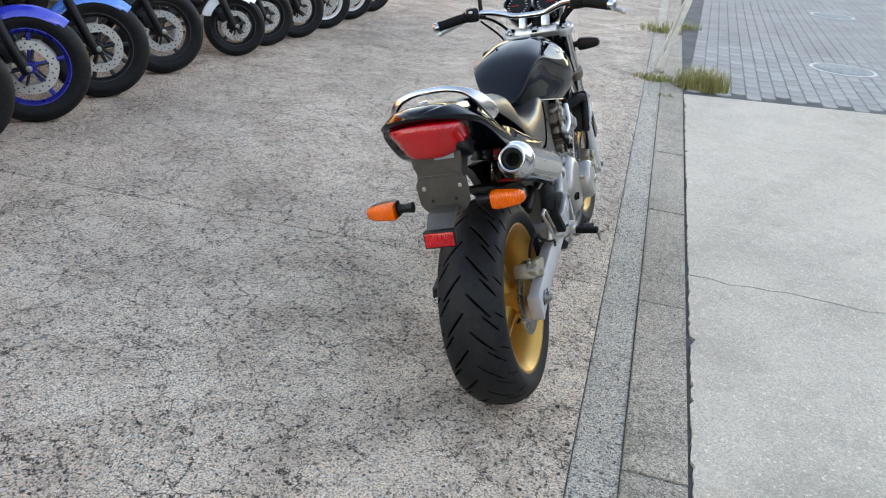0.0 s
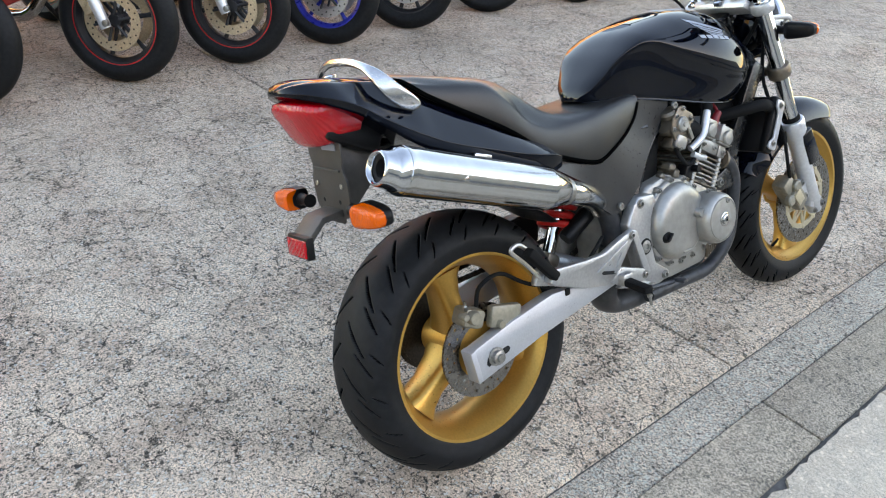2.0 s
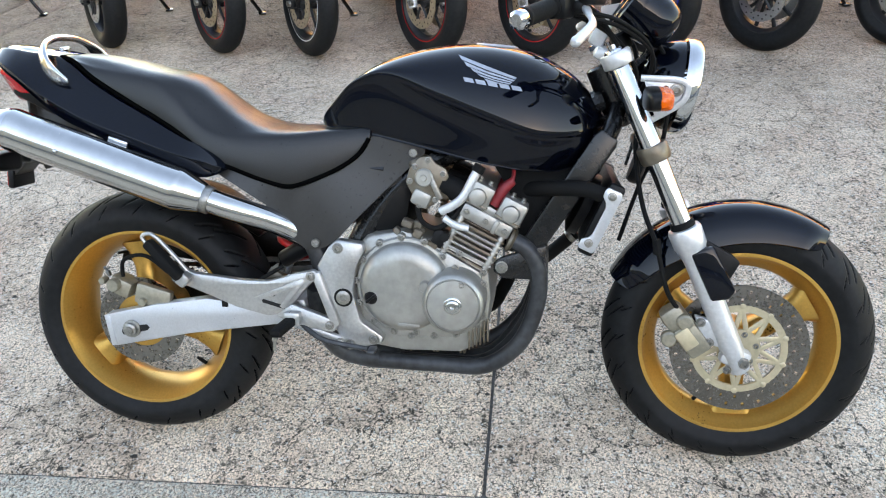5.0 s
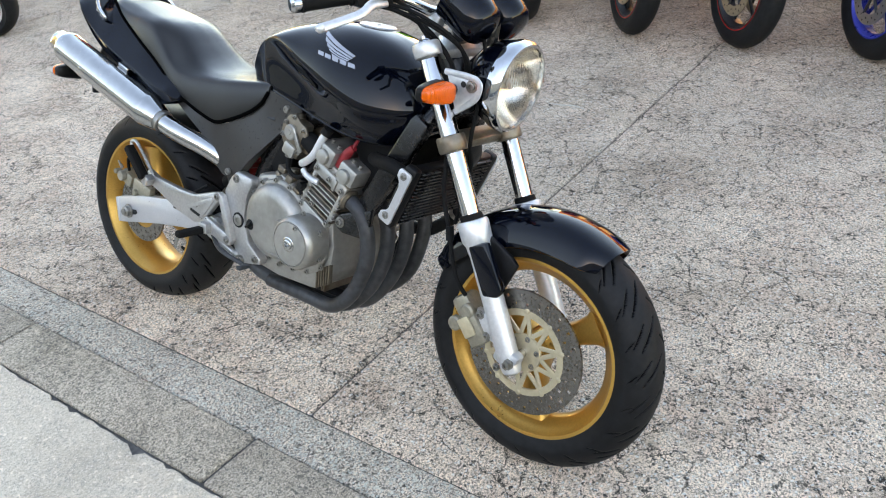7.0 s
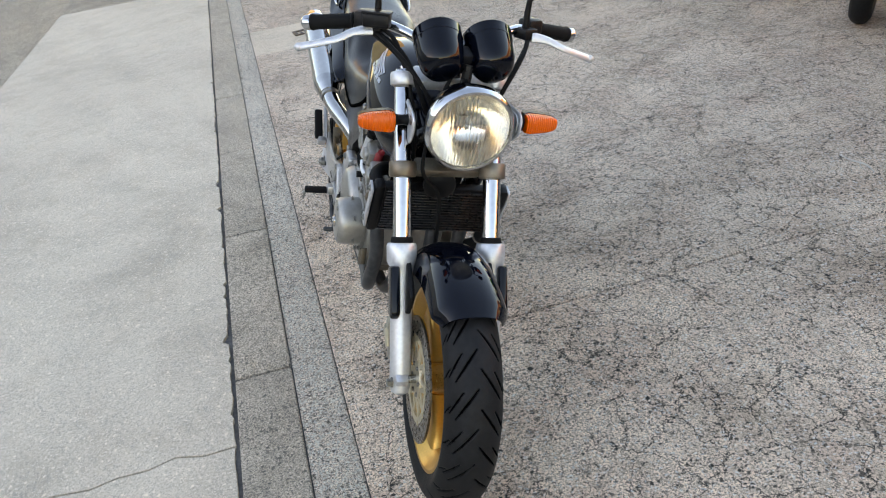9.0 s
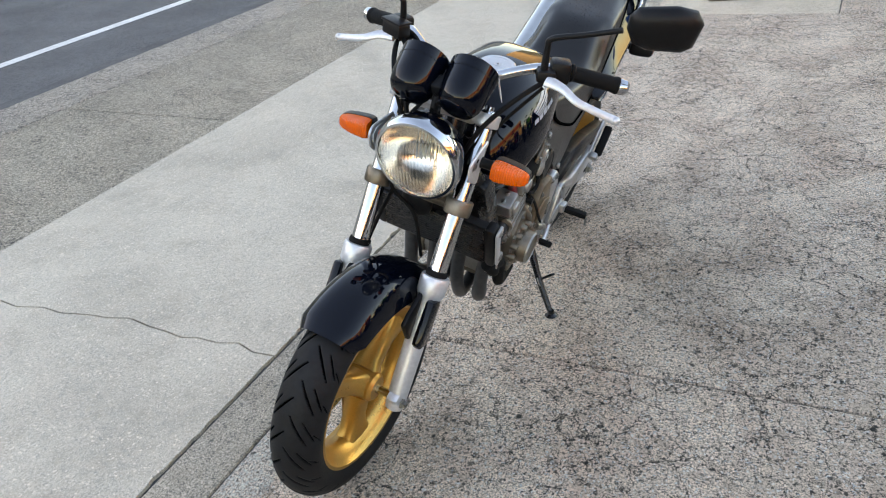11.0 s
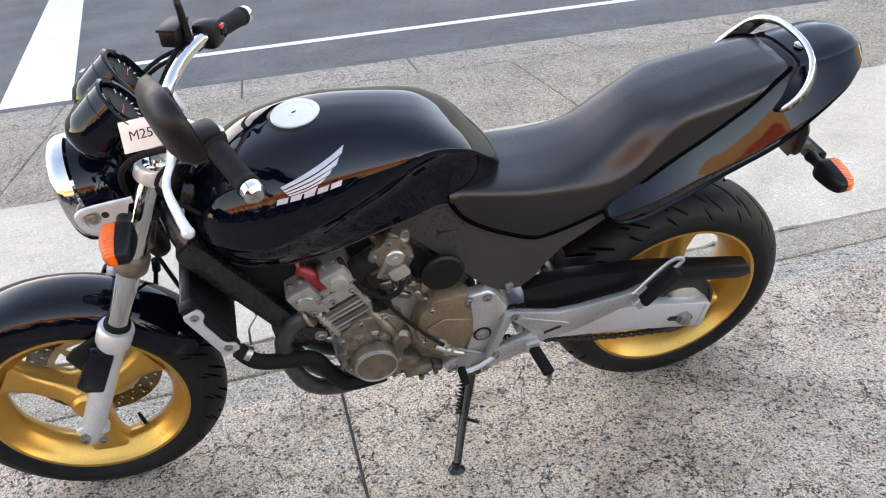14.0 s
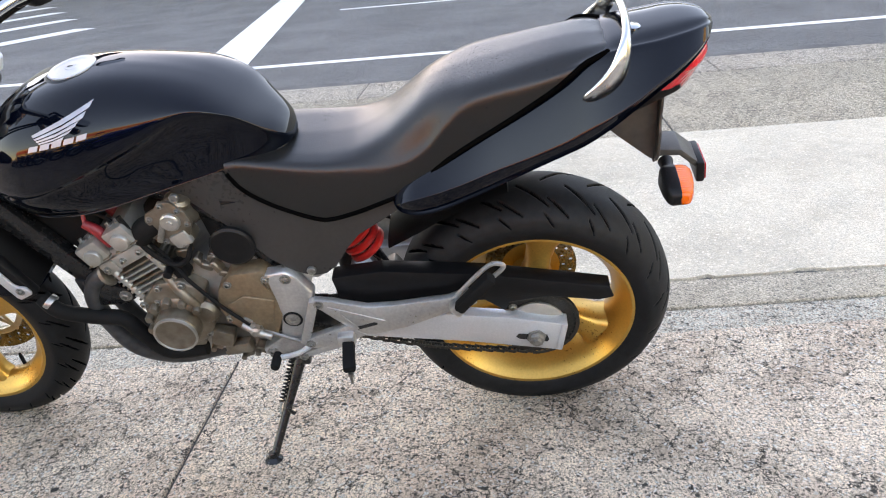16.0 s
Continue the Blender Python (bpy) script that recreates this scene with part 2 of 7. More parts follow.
M_LOT = washed("washed_concrete", (0.86, 0.685, 0.535), (0.050, 0.045, 0.040), dots=0.225, dot_scale=84, crack=0.95, crack_scale=8.0, warm=(0.82, 0.59, 0.45), sand=0.45, bump=0.005, stain=0.3, damp=0.36, mottle=0.4, row_dark=0.42)
M_GUTTER = washed("pebble_concrete", (0.74, 0.625, 0.505), (0.085, 0.078, 0.068), dots=0.20, dot_scale=78, sand=0.6, bump=0.008, stain=0.25, pale_from=0.55, mottle=0.35)
M_KERB = washed("kerb_concrete", (0.51, 0.432, 0.342), (0.13, 0.122, 0.108), dots=0.17, dot_scale=100, sand=0.45, bump=0.003, stain=0.35, damp=0.35, mottle=0.2)
M_SLAB = washed("smooth_concrete", (0.55, 0.468, 0.37), (0.29, 0.27, 0.235), dots=0.08, dot_scale=150, sand=0.16, bump=0.0010, stain=0.28, damp=0.25, mottle=0.08)
M_WALK = washed("footpath_concrete", (0.55, 0.465, 0.362), (0.11, 0.096, 0.086), dots=0.32, dot_scale=62, sand=0.55, bump=0.005, damp=0.15, mottle=0.4)
M_APRON = washed("smoothed_concrete", (0.62, 0.505, 0.39), (0.20, 0.185, 0.16), dots=0.08, dot_scale=120, sand=0.3, bump=0.002, stain=0.3, damp=0.2, mottle=0.15)
M_PEBBLE = washed("pebble_strip", (0.57, 0.485, 0.40), (0.11, 0.105, 0.10), dots=0.34, dot_scale=45, sand=0.5, bump=0.006, mottle=0.5)
M_ROAD = aggregate("asphalt", (0.138, 0.134, 0.131), (0.072, 0.070, 0.069), grain=130, stain=0.4, bump=0.003, amount=0.5)
M_LINE = mat("road_paint", (0.66, 0.64, 0.60), rough=0.75, var=0.1, scale=30, coarse=4, bump=0.001, bump_scale=150)
M_PAVER = mat("paver_concrete", (0.30, 0.285, 0.262), rough=0.85, var=0.16, scale=90, coarse=2, bump=0.001, bump_scale=200, rand=0.12)
M_SOIL = mat("joint_soil", (0.105, 0.10, 0.095), rough=0.95, var=0.3, scale=80)
M_EARTH = mat("far_ground", (0.16, 0.155, 0.15), rough=0.9, var=0.15, scale=2, coarse=0.05)
M_GRASS = mat("dry_grass", (0.17, 0.20, 0.055), rough=0.6, var=0.3, scale=30, tint=(0.33, 0.24, 0.10))
M_WALLP = mat("shop_wall_paint", (0.62, 0.47, 0.25), rough=0.8, var=0.08, scale=20, coarse=0.6)
M_SHUT = mat("shop_red_band", (0.52, 0.10, 0.045), rough=0.6, var=0.1, scale=10, coarse=1)
M_FAR = mat("sunblock_render", (0.34, 0.34, 0.33), rough=0.85, var=0.12, scale=3, coarse=0.3)
M_FARWIN = mat("far_window_glass", (0.06, 0.075, 0.09), rough=0.1, var=0.1)
M_POST = mat("weathered_white_post", (0.56, 0.53, 0.47), rough=0.7, var=0.15, scale=30)

M_BLACK = mat("black_gloss_paint", (0.0010, 0.0020, 0.0050), rough=0.02, var=0.15, scale=60, rough_var=0.01, spec=0.26)
M_SEAT = mat("black_vinyl", (0.008, 0.0078, 0.0078), rough=0.30, var=0.12, scale=220, bump=0.0003, bump_scale=420, rough_var=0.04, spec=0.40)
M_COVER = mat("dark_grey_satin_plastic", (0.025, 0.0235, 0.0225), rough=0.31, var=0.1, scale=120, bump=0.0002, bump_scale=500, spec=0.38)
M_PLASTIC = mat("black_plastic", (0.0045, 0.0045, 0.005), rough=0.42, var=0.2, scale=90, bump=0.0003, bump_scale=300, spec=0.2)
M_BRACKET = mat("faded_black_plastic", (0.042, 0.036, 0.031), rough=0.5, var=0.2, scale=70, bump=0.0003, bump_scale=300)
M_RUBBER = mat("grip_rubber", (0.005, 0.005, 0.005), rough=0.75, var=0.2, scale=120, bump=0.0006, bump_scale=260, spec=0.15)
M_BRONZE = mat("bronze_disc", (0.56, 0.43, 0.29), rough=0.38, metal=0.7, var=0.15, scale=120)
# black without sheen: shade painted into the tread cuts and the seat gap
M_GROOVE_SHADE = mat("groove_shade", (0.002, 0.002, 0.002), rough=0.9, var=0.2, spec=0.0)
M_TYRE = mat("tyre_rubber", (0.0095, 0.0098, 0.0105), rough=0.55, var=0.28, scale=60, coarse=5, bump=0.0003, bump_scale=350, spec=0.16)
M_GOLD = mat("gold_wheel_paint", (0.55, 0.295, 0.072), rough=0.33, metal=0.75, var=0.08, scale=200, coarse=6)
M_CHROME = mat("chrome", (0.52, 0.53, 0.54), rough=0.07, metal=1.0, var=0.05, scale=90, rough_var=0.03)
M_STEEL = mat("polished_silencer_steel", (0.47, 0.47, 0.46), rough=0.11, metal=1.0, var=0.06, scale=40, coarse=8, rough_var=0.05)
M_ALU = mat("silver_painted_aluminium", (0.50, 0.51, 0.525), rough=0.34, metal=0.55, var=0.06, scale=260, coarse=7, bump=0.0001, bump_scale=500)
M_HANGER = mat("satin_cast_alloy", (0.44, 0.435, 0.425), rough=0.34, metal=0.75, var=0.10, scale=140, coarse=9, bump=0.0002, bump_scale=420)
M_RAIL = mat("polished_aluminium", (0.55, 0.55, 0.55), rough=0.22, metal=1.0, var=0.06, scale=160, coarse=12, rough_var=0.05)
M_SLIDER = mat("satin_aluminium", (0.58, 0.59, 0.60), rough=0.38, metal=0.6, var=0.08, scale=120)
M_CASE = mat("cast_engine_aluminium", (0.345, 0.335, 0.31), rough=0.38, metal=0.72, var=0.10, scale=60, coarse=12, bump=0.00025, bump_scale=420)
# oxidised castings; on the left covers it paints in their weaker light
M_CASEB = mat("oxidised_and_dimmed_casting", (0.195, 0.17, 0.14), rough=0.42, metal=0.8, var=0.2, scale=50, coarse=14, bump=0.0004, bump_scale=380, tint=(0.13, 0.10, 0.07))
M_BROWN = mat("bronze_sprocket_cover", (0.20, 0.14, 0.088), rough=0.45, metal=0.55, var=0.15, scale=120, coarse=10, bump=0.0003, bump_scale=400)
M_DISC = mat("brushed_disc_steel", (0.21, 0.195, 0.18), rough=0.28, metal=1.0, var=0.15, scale=150)
M_DISCP = mat("pale_disc_steel", (0.52, 0.51, 0.50), rough=0.32, metal=0.9, var=0.12, scale=150)
M_CARRIER = mat("champagne_carrier", (0.54, 0.46, 0.32), rough=0.4, metal=0.6, var=0.08, scale=100)
M_CALIPER = mat("grey_gold_caliper", (0.30, 0.27, 0.21), rough=0.45, metal=0.6, var=0.15, scale=120, bump=0.0003, bump_scale=400)
M_PIPE = mat("dark_header_steel", (0.046, 0.048, 0.051), rough=0.42, metal=0.3, var=0.25, scale=60, coarse=9, spec=0.3)
M_FRAME = mat("black_frame_paint", (0.006, 0.006, 0.0065), rough=0.26, var=0.15, scale=90, spec=0.4)
M_BOLT = mat("zinc_bolt", (0.30, 0.29, 0.27), rough=0.35, metal=0.9, var=0.2, scale=200)
M_CHAIN = mat("oily_chain_steel", (0.05, 0.047, 0.043), rough=0.4, metal=0.8, var=0.3, scale=200)
M_SPRING = mat("red_spring_paint", (0.52, 0.015, 0.012), rough=0.35, var=0.15, scale=80)
M_REDR = mat("red_rubber_cap", (0.22, 0.008, 0.012), rough=0.5, var=0.15, scale=80)
# soot in the outlet; elsewhere flat dark shapes paint the shade of holes
M_HOLE = mat("soot_and_hole_shade", (0.006, 0.006, 0.006), rough=0.9, var=0.2)
M_RED = lens_mat("red_lens", (0.50, 0.001, 0.006), rough=0.12, trans=0.05, coat=0.5)
M_AMBER = lens_mat("amber_lens", (0.84, 0.105, 0.0), rough=0.14, trans=0.08, coat=0.12)
for m_ in (M_RED, M_AMBER):
    nt_ = m_.node_tree
    dent = nt_.nodes.new("ShaderNodeBump")
    if m_ is M_RED:
        cells = nt_.nodes.new("ShaderNodeTexVoronoi")
        cells.inputs["Scale"].default_value = 230
        dent.inputs["Strength"].default_value, dent.inputs["Distance"].default_value = 0.6, 0.0018
        source = cells.outputs["Distance"]
    else:
        cells = nt_.nodes.new("ShaderNodeTexWave")
        cells.inputs["Scale"].default_value = 62
        dent.inputs["Strength"].default_value, dent.inputs["Distance"].default_value = 0.7, 0.0016
        source = cells.outputs["Fac"]
    nt_.links.new(nt_.nodes["Texture Coordinate"].outputs["Object"], cells.inputs["Vector"])
    nt_.links.new(source, dent.inputs["Height"])
    nt_.links.new(dent.outputs[0], nt_.nodes["Principled BSDF"].inputs["Normal"])
M_GLASS = lens_mat("headlamp_glass", (0.99, 0.98, 0.96), rough=0.06, trans=1.0)


def fluted(m, scale, depth):
    """Upright flutes pressed into a lens."""
    N, L = m.node_tree.nodes, m.node_tree.links
    tc, wave, bn = N.new("ShaderNodeTexCoord"), N.new("ShaderNodeTexWave"), N.new("ShaderNodeBump")
    wave.inputs["Scale"].default_value = scale
    wave.inputs["Distortion"].default_value = 0.4
    bn.inputs["Distance"].default_value, bn.inputs["Strength"].default_value = depth, 1.0
    L.new(tc.outputs["Object"], wave.inputs["Vector"])
    L.new(wave.outputs["Fac"], bn.inputs["Height"])
    L.new(bn.outputs[0], N["Principled BSDF"].inputs["Normal"])


fluted(M_GLASS, 40.0, 0.0008)
fluted(M_RED, 55.0, 0.0008)
fluted(M_AMBER, 62.0, 0.0010)
M_REFLECTOR = mat("headlamp_reflector", (0.94, 0.87, 0.76), rough=0.15, metal=1.0, var=0.03, scale=60)
M_MIRROR = mat("mirror_glass", (0.85, 0.86, 0.87), rough=0.02, metal=1.0, var=0.01, rough_var=0.0)
M_DIAL = mat("dial_face", (0.62, 0.62, 0.6), rough=0.5, var=0.05)
M_DECAL = mat("silver_decal", (0.30, 0.325, 0.37), rough=0.4, metal=0.2, var=0.05, scale=80)
M_PAPER = mat("paper_tag", (0.80, 0.72, 0.66), rough=0.8, var=0.04, scale=60)
M_INK = mat("ink", (0.03, 0.03, 0.04), rough=0.7, var=0.1)
M_BLUE = mat("blue_gloss_paint", (0.02, 0.05, 0.5), rough=0.15, var=0.1, coat=0.6)
M_SKYBLUE = mat("bright_blue_paint", (0.03, 0.25, 0.75), rough=0.15, var=0.1, coat=0.6)
M_REDP = mat("red_gloss_paint", (0.55, 0.02, 0.02), rough=0.15, var=0.1, coat=0.6)
M_GREEN = mat("lime_green_paint", (0.16, 0.6, 0.02), rough=0.2, var=0.1, coat=0.6)
M_WHITE = mat("white_gloss_paint", (0.75, 0.75, 0.74), rough=0.2, var=0.05, coat=0.4)
M_DARKRIM = mat("dark_wheel_paint", (0.02, 0.02, 0.022), rough=0.4, var=0.15, metal=0.2)
M_BLUERIM = mat("blue_wheel_paint", (0.015, 0.03, 0.32), rough=0.3, var=0.1, metal=0.3)


# ---- mesh builders ----
def catmull(pts, n):
    """n points a span along a smooth line through pts."""
    P = [Vector(p) for p in pts]
    out = []
    for i in range(len(P) - 1):
        a, b, c, d = P[max(i - 1, 0)], P[i], P[i + 1], P[min(i + 2, len(P) - 1)]
        for k in range(n):
            t = k / n
            out.append(0.5 * ((2 * b) + (c - a) * t + (2 * a - 5 * b + 4 * c - d) * t * t + (3 * b - a - 3 * c + d) * t ** 3))
    out.append(P[-1])
    return out


def curve_at(xs, ys, x):
    """A smooth value at x through the stations xs, ys (xs rising)."""
    i = min(max(int(np.searchsorted(xs, x)) - 1, 0), len(xs) - 2)
    t = (x - xs[i]) / (xs[i + 1] - xs[i])
    t = min(max(t, 0.0), 1.0)
    m0 = (ys[i + 1] - ys[max(i - 1, 0)]) / (xs[i + 1] - xs[max(i - 1, 0)])
    j = min(i + 2, len(xs) - 1)
    m1 = (ys[j] - ys[i]) / (xs[j] - xs[i])
    h = xs[i + 1] - xs[i]
    return ((2 * t ** 3 - 3 * t * t + 1) * ys[i] + (t ** 3 - 2 * t * t + t) * h * m0 + (-2 * t ** 3 + 3 * t * t) * ys[i + 1] + (t ** 3 - t * t) * h * m1)


def axes(d):
    d = Vector(d).normalized()
    a = d.orthogonal().normalized()
    if abs(d.x) < 0.9:
        a = (Vector((1, 0, 0)) - d * d.x).normalized()
    return d, a, d.cross(a)


def rings_mesh(bm, rings, close_ring=True, cap0=True, cap1=True, loop=False):
    V = [[bm.verts.new(p) for p in r] for r in rings]
    n = len(V[0])
    pairs = list(zip(V[:-1], V[1:])) + ([(V[-1], V[0])] if loop else [])
    for a, b in pairs:
        for i in range(n if close_ring else n - 1):
            j = (i + 1) % n
            bm.faces.new((a[i], a[j], b[j], b[i]))
    if close_ring and not loop:
        if cap0:
            bm.faces.new(V[0][::-1])
        if cap1:
            bm.faces.new(V[-1])
    return bm


def lathe(profile, origin, direction, seg=32, bm=None, cap=True):
    """profile: (radius, distance along the axis), turned round the axis."""
    bm = bm or bmesh.new()
    d, a, b = axes(direction)
    o = Vector(origin)
    rings = []
    for r, s in profile:
        r = max(r, 0.0004)
        rings.append([o + d * s + (a * math.cos(2 * math.pi * k / seg) + b * math.sin(2 * math.pi * k / seg)) * r for k in range(seg)])
    return rings_mesh(bm, rings, cap0=cap, cap1=cap)


def tube(pts, r, seg=10, n=5, bm=None, flat=None, smooth=True):
    """A round (or, with flat=(wide, high) factors, oval) bar along pts. r: one radius or one a point."""
    bm = bm or bmesh.new()
    rad = r if isinstance(r, (list, tuple)) else [r] * len(pts)
    if smooth and len(pts) > 2:
        line = catmull(pts, n)
        rads = [v.x for v in catmull([(q, 0, 0) for q in rad], n)]
    else:
        line, rads = [Vector(p) for p in pts], list(rad)
    rings = []
    side = None
    for i, p in enumerate(line):
        t = (line[min(i + 1, len(line) - 1)] - line[max(i - 1, 0)]).normalized()
        if side is None:
            _, side, _ = axes(t)
        side = (side - t * side.dot(t)).normalized()
        up = t.cross(side)
        fw, fh = flat or (1, 1)
        rings.append([p + (side * math.cos(2 * math.pi * k / seg) * fw + up * math.sin(2 * math.pi * k / seg) * fh) * rads[i] for k in range(seg)])
    return rings_mesh(bm, rings)


def prism(poly, x0, x1, bevel=0.003, plane="x", bm=None):
    """A flat polygon given thickness. plane x: poly is (y, z); plane y: (x, z); plane z: (x, y)."""
    own = bmesh.new()
    def at(p, h):
        return {"x": (h, p[0], p[1]), "y": (p[0], h, p[1]), "z": (p[0], p[1], h)}[plane]
    lo = [own.verts.new(at(p, x0)) for p in poly]
    hi = [own.verts.new(at(p, x1)) for p in poly]
    own.faces.new(lo)
    own.faces.new(hi[::-1])
    for i in range(len(poly)):
        j = (i + 1) % len(poly)
        own.faces.new((lo[j], lo[i], hi[i], hi[j]))
    bmesh.ops.recalc_face_normals(own, faces=own.faces)
    if bevel:
        bmesh.ops.bevel(own, geom=list(own.edges), offset=bevel, segments=2, affect="EDGES", profile=0.5, clamp_overlap=True)
    return merge(bm, own) if bm else own


def block(center, size, rot=(0, 0, 0), bevel=0.004, bm=None, segments=2):
    own = bmesh.new()
    bmesh.ops.create_cube(own, size=1.0, matrix=pose(*center, *rot) @ Matrix.Diagonal((*size, 1)))
    if bevel:
        bmesh.ops.bevel(own, geom=list(own.edges), offset=min(bevel, min(size) * 0.45), segments=segments, affect="EDGES", profile=0.5)
    return merge(bm, own) if bm else own


def merge(bm, other, m=None):
    """Adds the faces of other (moved by m) to bm."""
    if m is not None:
        bmesh.ops.transform(other, matrix=m, verts=other.verts)
    table = {v: bm.verts.new(v.co) for v in other.verts}
    for f in other.faces:
        bm.faces.new([table[v] for v in f.verts])
    other.free()
    return bm


def finish(bm, name, material, angle=38):
    bmesh.ops.recalc_face_normals(bm, faces=bm.faces)
    me = bpy.data.meshes.new(name)
    bm.to_mesh(me)
    bm.free()
    for p in me.polygons:
        p.use_smooth = True
    me.set_sharp_from_angle(angle=radians(angle))
    me.materials.append(material)
    return me


def part(name, bm, material, parent, label="", angle=38):
    ob = new(name, finish(bm, name, material, angle))
    ob.parent = parent
    return tagged(ob, label) if label else ob


def thing(name, m, label, category, group=""):
    ob = new(name)
    ob.matrix_world = m
    ob.empty_display_size = 0.1
    return tagged(ob, label, category, group)


def bolt(parent, at, way, r=0.006, h=0.006, material=None):
    bm = lathe([(r * 1.5, 0), (r * 1.5, h * 0.25), (r * 1.1, h * 0.3), (r * 1.05, -h * 0.1), (r, -h * 0.1), (r, h * 0.9), (r * 0.9, h), (r * 0.6, h), (r * 0.55, h * 0.1), (0, h * 0.1)], at, way, seg=10, cap=False)
    return part("bolt", bm, material or M_BOLT, parent)


# ---- the setting: lot, gutter, kerb, slab, footpath, road ----
def slab_x(y): return 0.590 - 0.046 * y       # kerb meets the pale slab
def kerb_x(y): return 0.418 - 0.046 * y       # gutter meets the kerb
def lot_x(y): return 0.288 - 0.046 * y        # lot meets the gutter
def out_x(y): return 2.24 - 0.03 * y          # pale slab meets the footpath


def ground_piece(name, poly, top, depth, material, bevel=0.004, parent=None, label=""):
    ob = part(name, prism(poly, top - depth, top, bevel=bevel, plane="z"), material, parent, label, angle=60)
    return ob


def setting(ob, label, category):
    return tagged(ob, label, category, kind="structure")


def sheet(name, x0, y0, x1, y1, z, material):
    bm = bmesh.new()
    bm.faces.new([bm.verts.new(p) for p in ((x0, y0, z), (x1, y0, z), (x1, y1, z), (x0, y1, z))])
    return part(name, bm, material, None)


setting(sheet("ground", -400, -400, 400, 400, -0.09, M_EARTH), "wide grey ground reaching out to the horizon", "ground")
setting(sheet("joint_bed", -16, -16, 4.4, 24, -0.009, M_SOIL), "dark soil bed showing in the paving joints", "ground")

lot = setting(new("lot_floor"), "worn washed-aggregate concrete forecourt with hairline cracks", "floor")
JOINTS = [(-14.0, 0.0), (-6.4, 0.02), (-3.86, 0.02), (-3.06, 0.0), (-2.70, 0.0), (0.797, 0.036), (4.62, 0.04), (8.4, 0.03), (16.0, 0.0)]
for (a, ka), (b, kb) in zip(JOINTS[:-1], JOINTS[1:]):
    g = 0.0038
    poly = [(-6.4, a - 6.4 * ka + g)]
    poly += [(lot_x(a) - 0.0015, a + ka * lot_x(a) + g), (lot_x(b) - 0.0015, b + kb * lot_x(b) - g), (-6.4, b - 6.4 * kb - g)]
    if a == -3.86:
        poly = [(-0.72, a + g), poly[1], poly[2], (-0.74, b - g)]
        ground_piece("drain_apron", poly, 0.0, 0.05, M_APRON, 0.006, lot)
        poly = [(-6.4, a - 6.4 * ka + g), (-0.727, a + g), (-0.747, b - g), (-6.4, b - 6.4 * kb - g)]
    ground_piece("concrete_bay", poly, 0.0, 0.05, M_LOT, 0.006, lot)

gut = setting(ground_piece("gutter_strip", [(lot_x(-14) + 0.0015, -14), (kerb_x(-14) - 0.0015, -14), (kerb_x(16) - 0.0015, 16), (lot_x(16) + 0.0015, 16)],
                           -0.006, 0.05, M_GUTTER), "rough pebble concrete gutter strip beside the kerb", "gutter")

CRACK = [(0.63, 1.05), (0.71, 1.025), (0.78, 1.047), (0.86, 1.045), (0.93, 1.062), (1.0, 1.052), (1.1, 1.046), (1.2, 1.03), (1.29, 1.055), (1.37, 1.06), (1.5, 1.087), (1.6, 1.08),
         (1.72, 1.11), (1.82, 1.10), (1.92, 1.14), (2.0, 1.15), (2.1, 1.19)]
north = [(slab_x(4.35) + 0.008, 4.36), (out_x(4.65) - 0.004, 4.67)]
c0, c1 = (slab_x(1.045) + 0.008, 1.045), (out_x(1.2) - 0.004, 1.2)
line = [c0, *CRACK, c1]
edge_rng = random.Random(9)


def ragged(y0, y1, step=0.022):
    """Points along the slab's kerb side, from y0 to y1, chipped and uneven."""
    out, n = [], int(abs(y1 - y0) / step)
    wander = 0.0
    for k in range(n + 1):
        y = y0 + (y1 - y0) * k / n
        wander = 0.86 * wander + 0.0035 * (edge_rng.random() - 0.5)
        chip = 0.020 * edge_rng.random() ** 14 + 0.004 * edge_rng.random()
        out.append((slab_x(y) + 0.006 + max(wander, -0.004) + chip, y))
    return out


slab = setting(new("pale_slab"), "pale smooth concrete slab with one long crack", "pavement")
ground_piece("slab_half", [(out_x(-6.45) - 0.004, -6.45)] + [(x, y - 0.0036) for x, y in line[::-1]] + ragged(1.035, -6.45), 0.003, 0.05, M_SLAB, 0.0, slab)
ground_piece("slab_half", [(x, y + 0.0036) for x, y in line] + north[::-1] + ragged(4.34, 1.055), 0.003, 0.05, M_SLAB, 0.0, slab)
ground_piece("slab_half", [(slab_x(-14) + 0.008, -14), (out_x(-14) - 0.004, -14), (out_x(-6.46) - 0.004, -6.465), (slab_x(-6.46) + 0.008, -6.465)], 0.002, 0.05, M_WALK, 0.004, slab)

walkway = setting(new("footpath"), "grey aggregate concrete footpath with scored joints", "pavement")
cuts = [-14, -9.6, -6.7, -3.72, -0.74, 2.25, 5.2, 8.2, 11.2, 16]
for a, b in zip(cuts[:-1], cuts[1:]):
    ground_piece("footpath_bay", [(out_x(a) + 0.004, a + 0.005), (3.70, a + 0.005), (3.70, b - 0.005), (out_x(b) + 0.004, b - 0.005)], -0.002, 0.05, M_WALK, 0.004, walkway)
road = setting(sheet("road", 4.24, -200, 60, 200, -0.03, M_ROAD), "dark grey asphalt road", "road")


def stripe(name, a, b, width, label, z=-0.026):
    a, b = Vector(a), Vector(b)
    d = (b - a).normalized()
    n = Vector((-d.y, d.x)) * width / 2
    bm = bmesh.new()
    bm.faces.new([bm.verts.new((p.x, p.y, z)) for p in (a - n, b - n, b + n, a + n)])
    return setting(part(name, bm, M_LINE, None), label, "road marking")


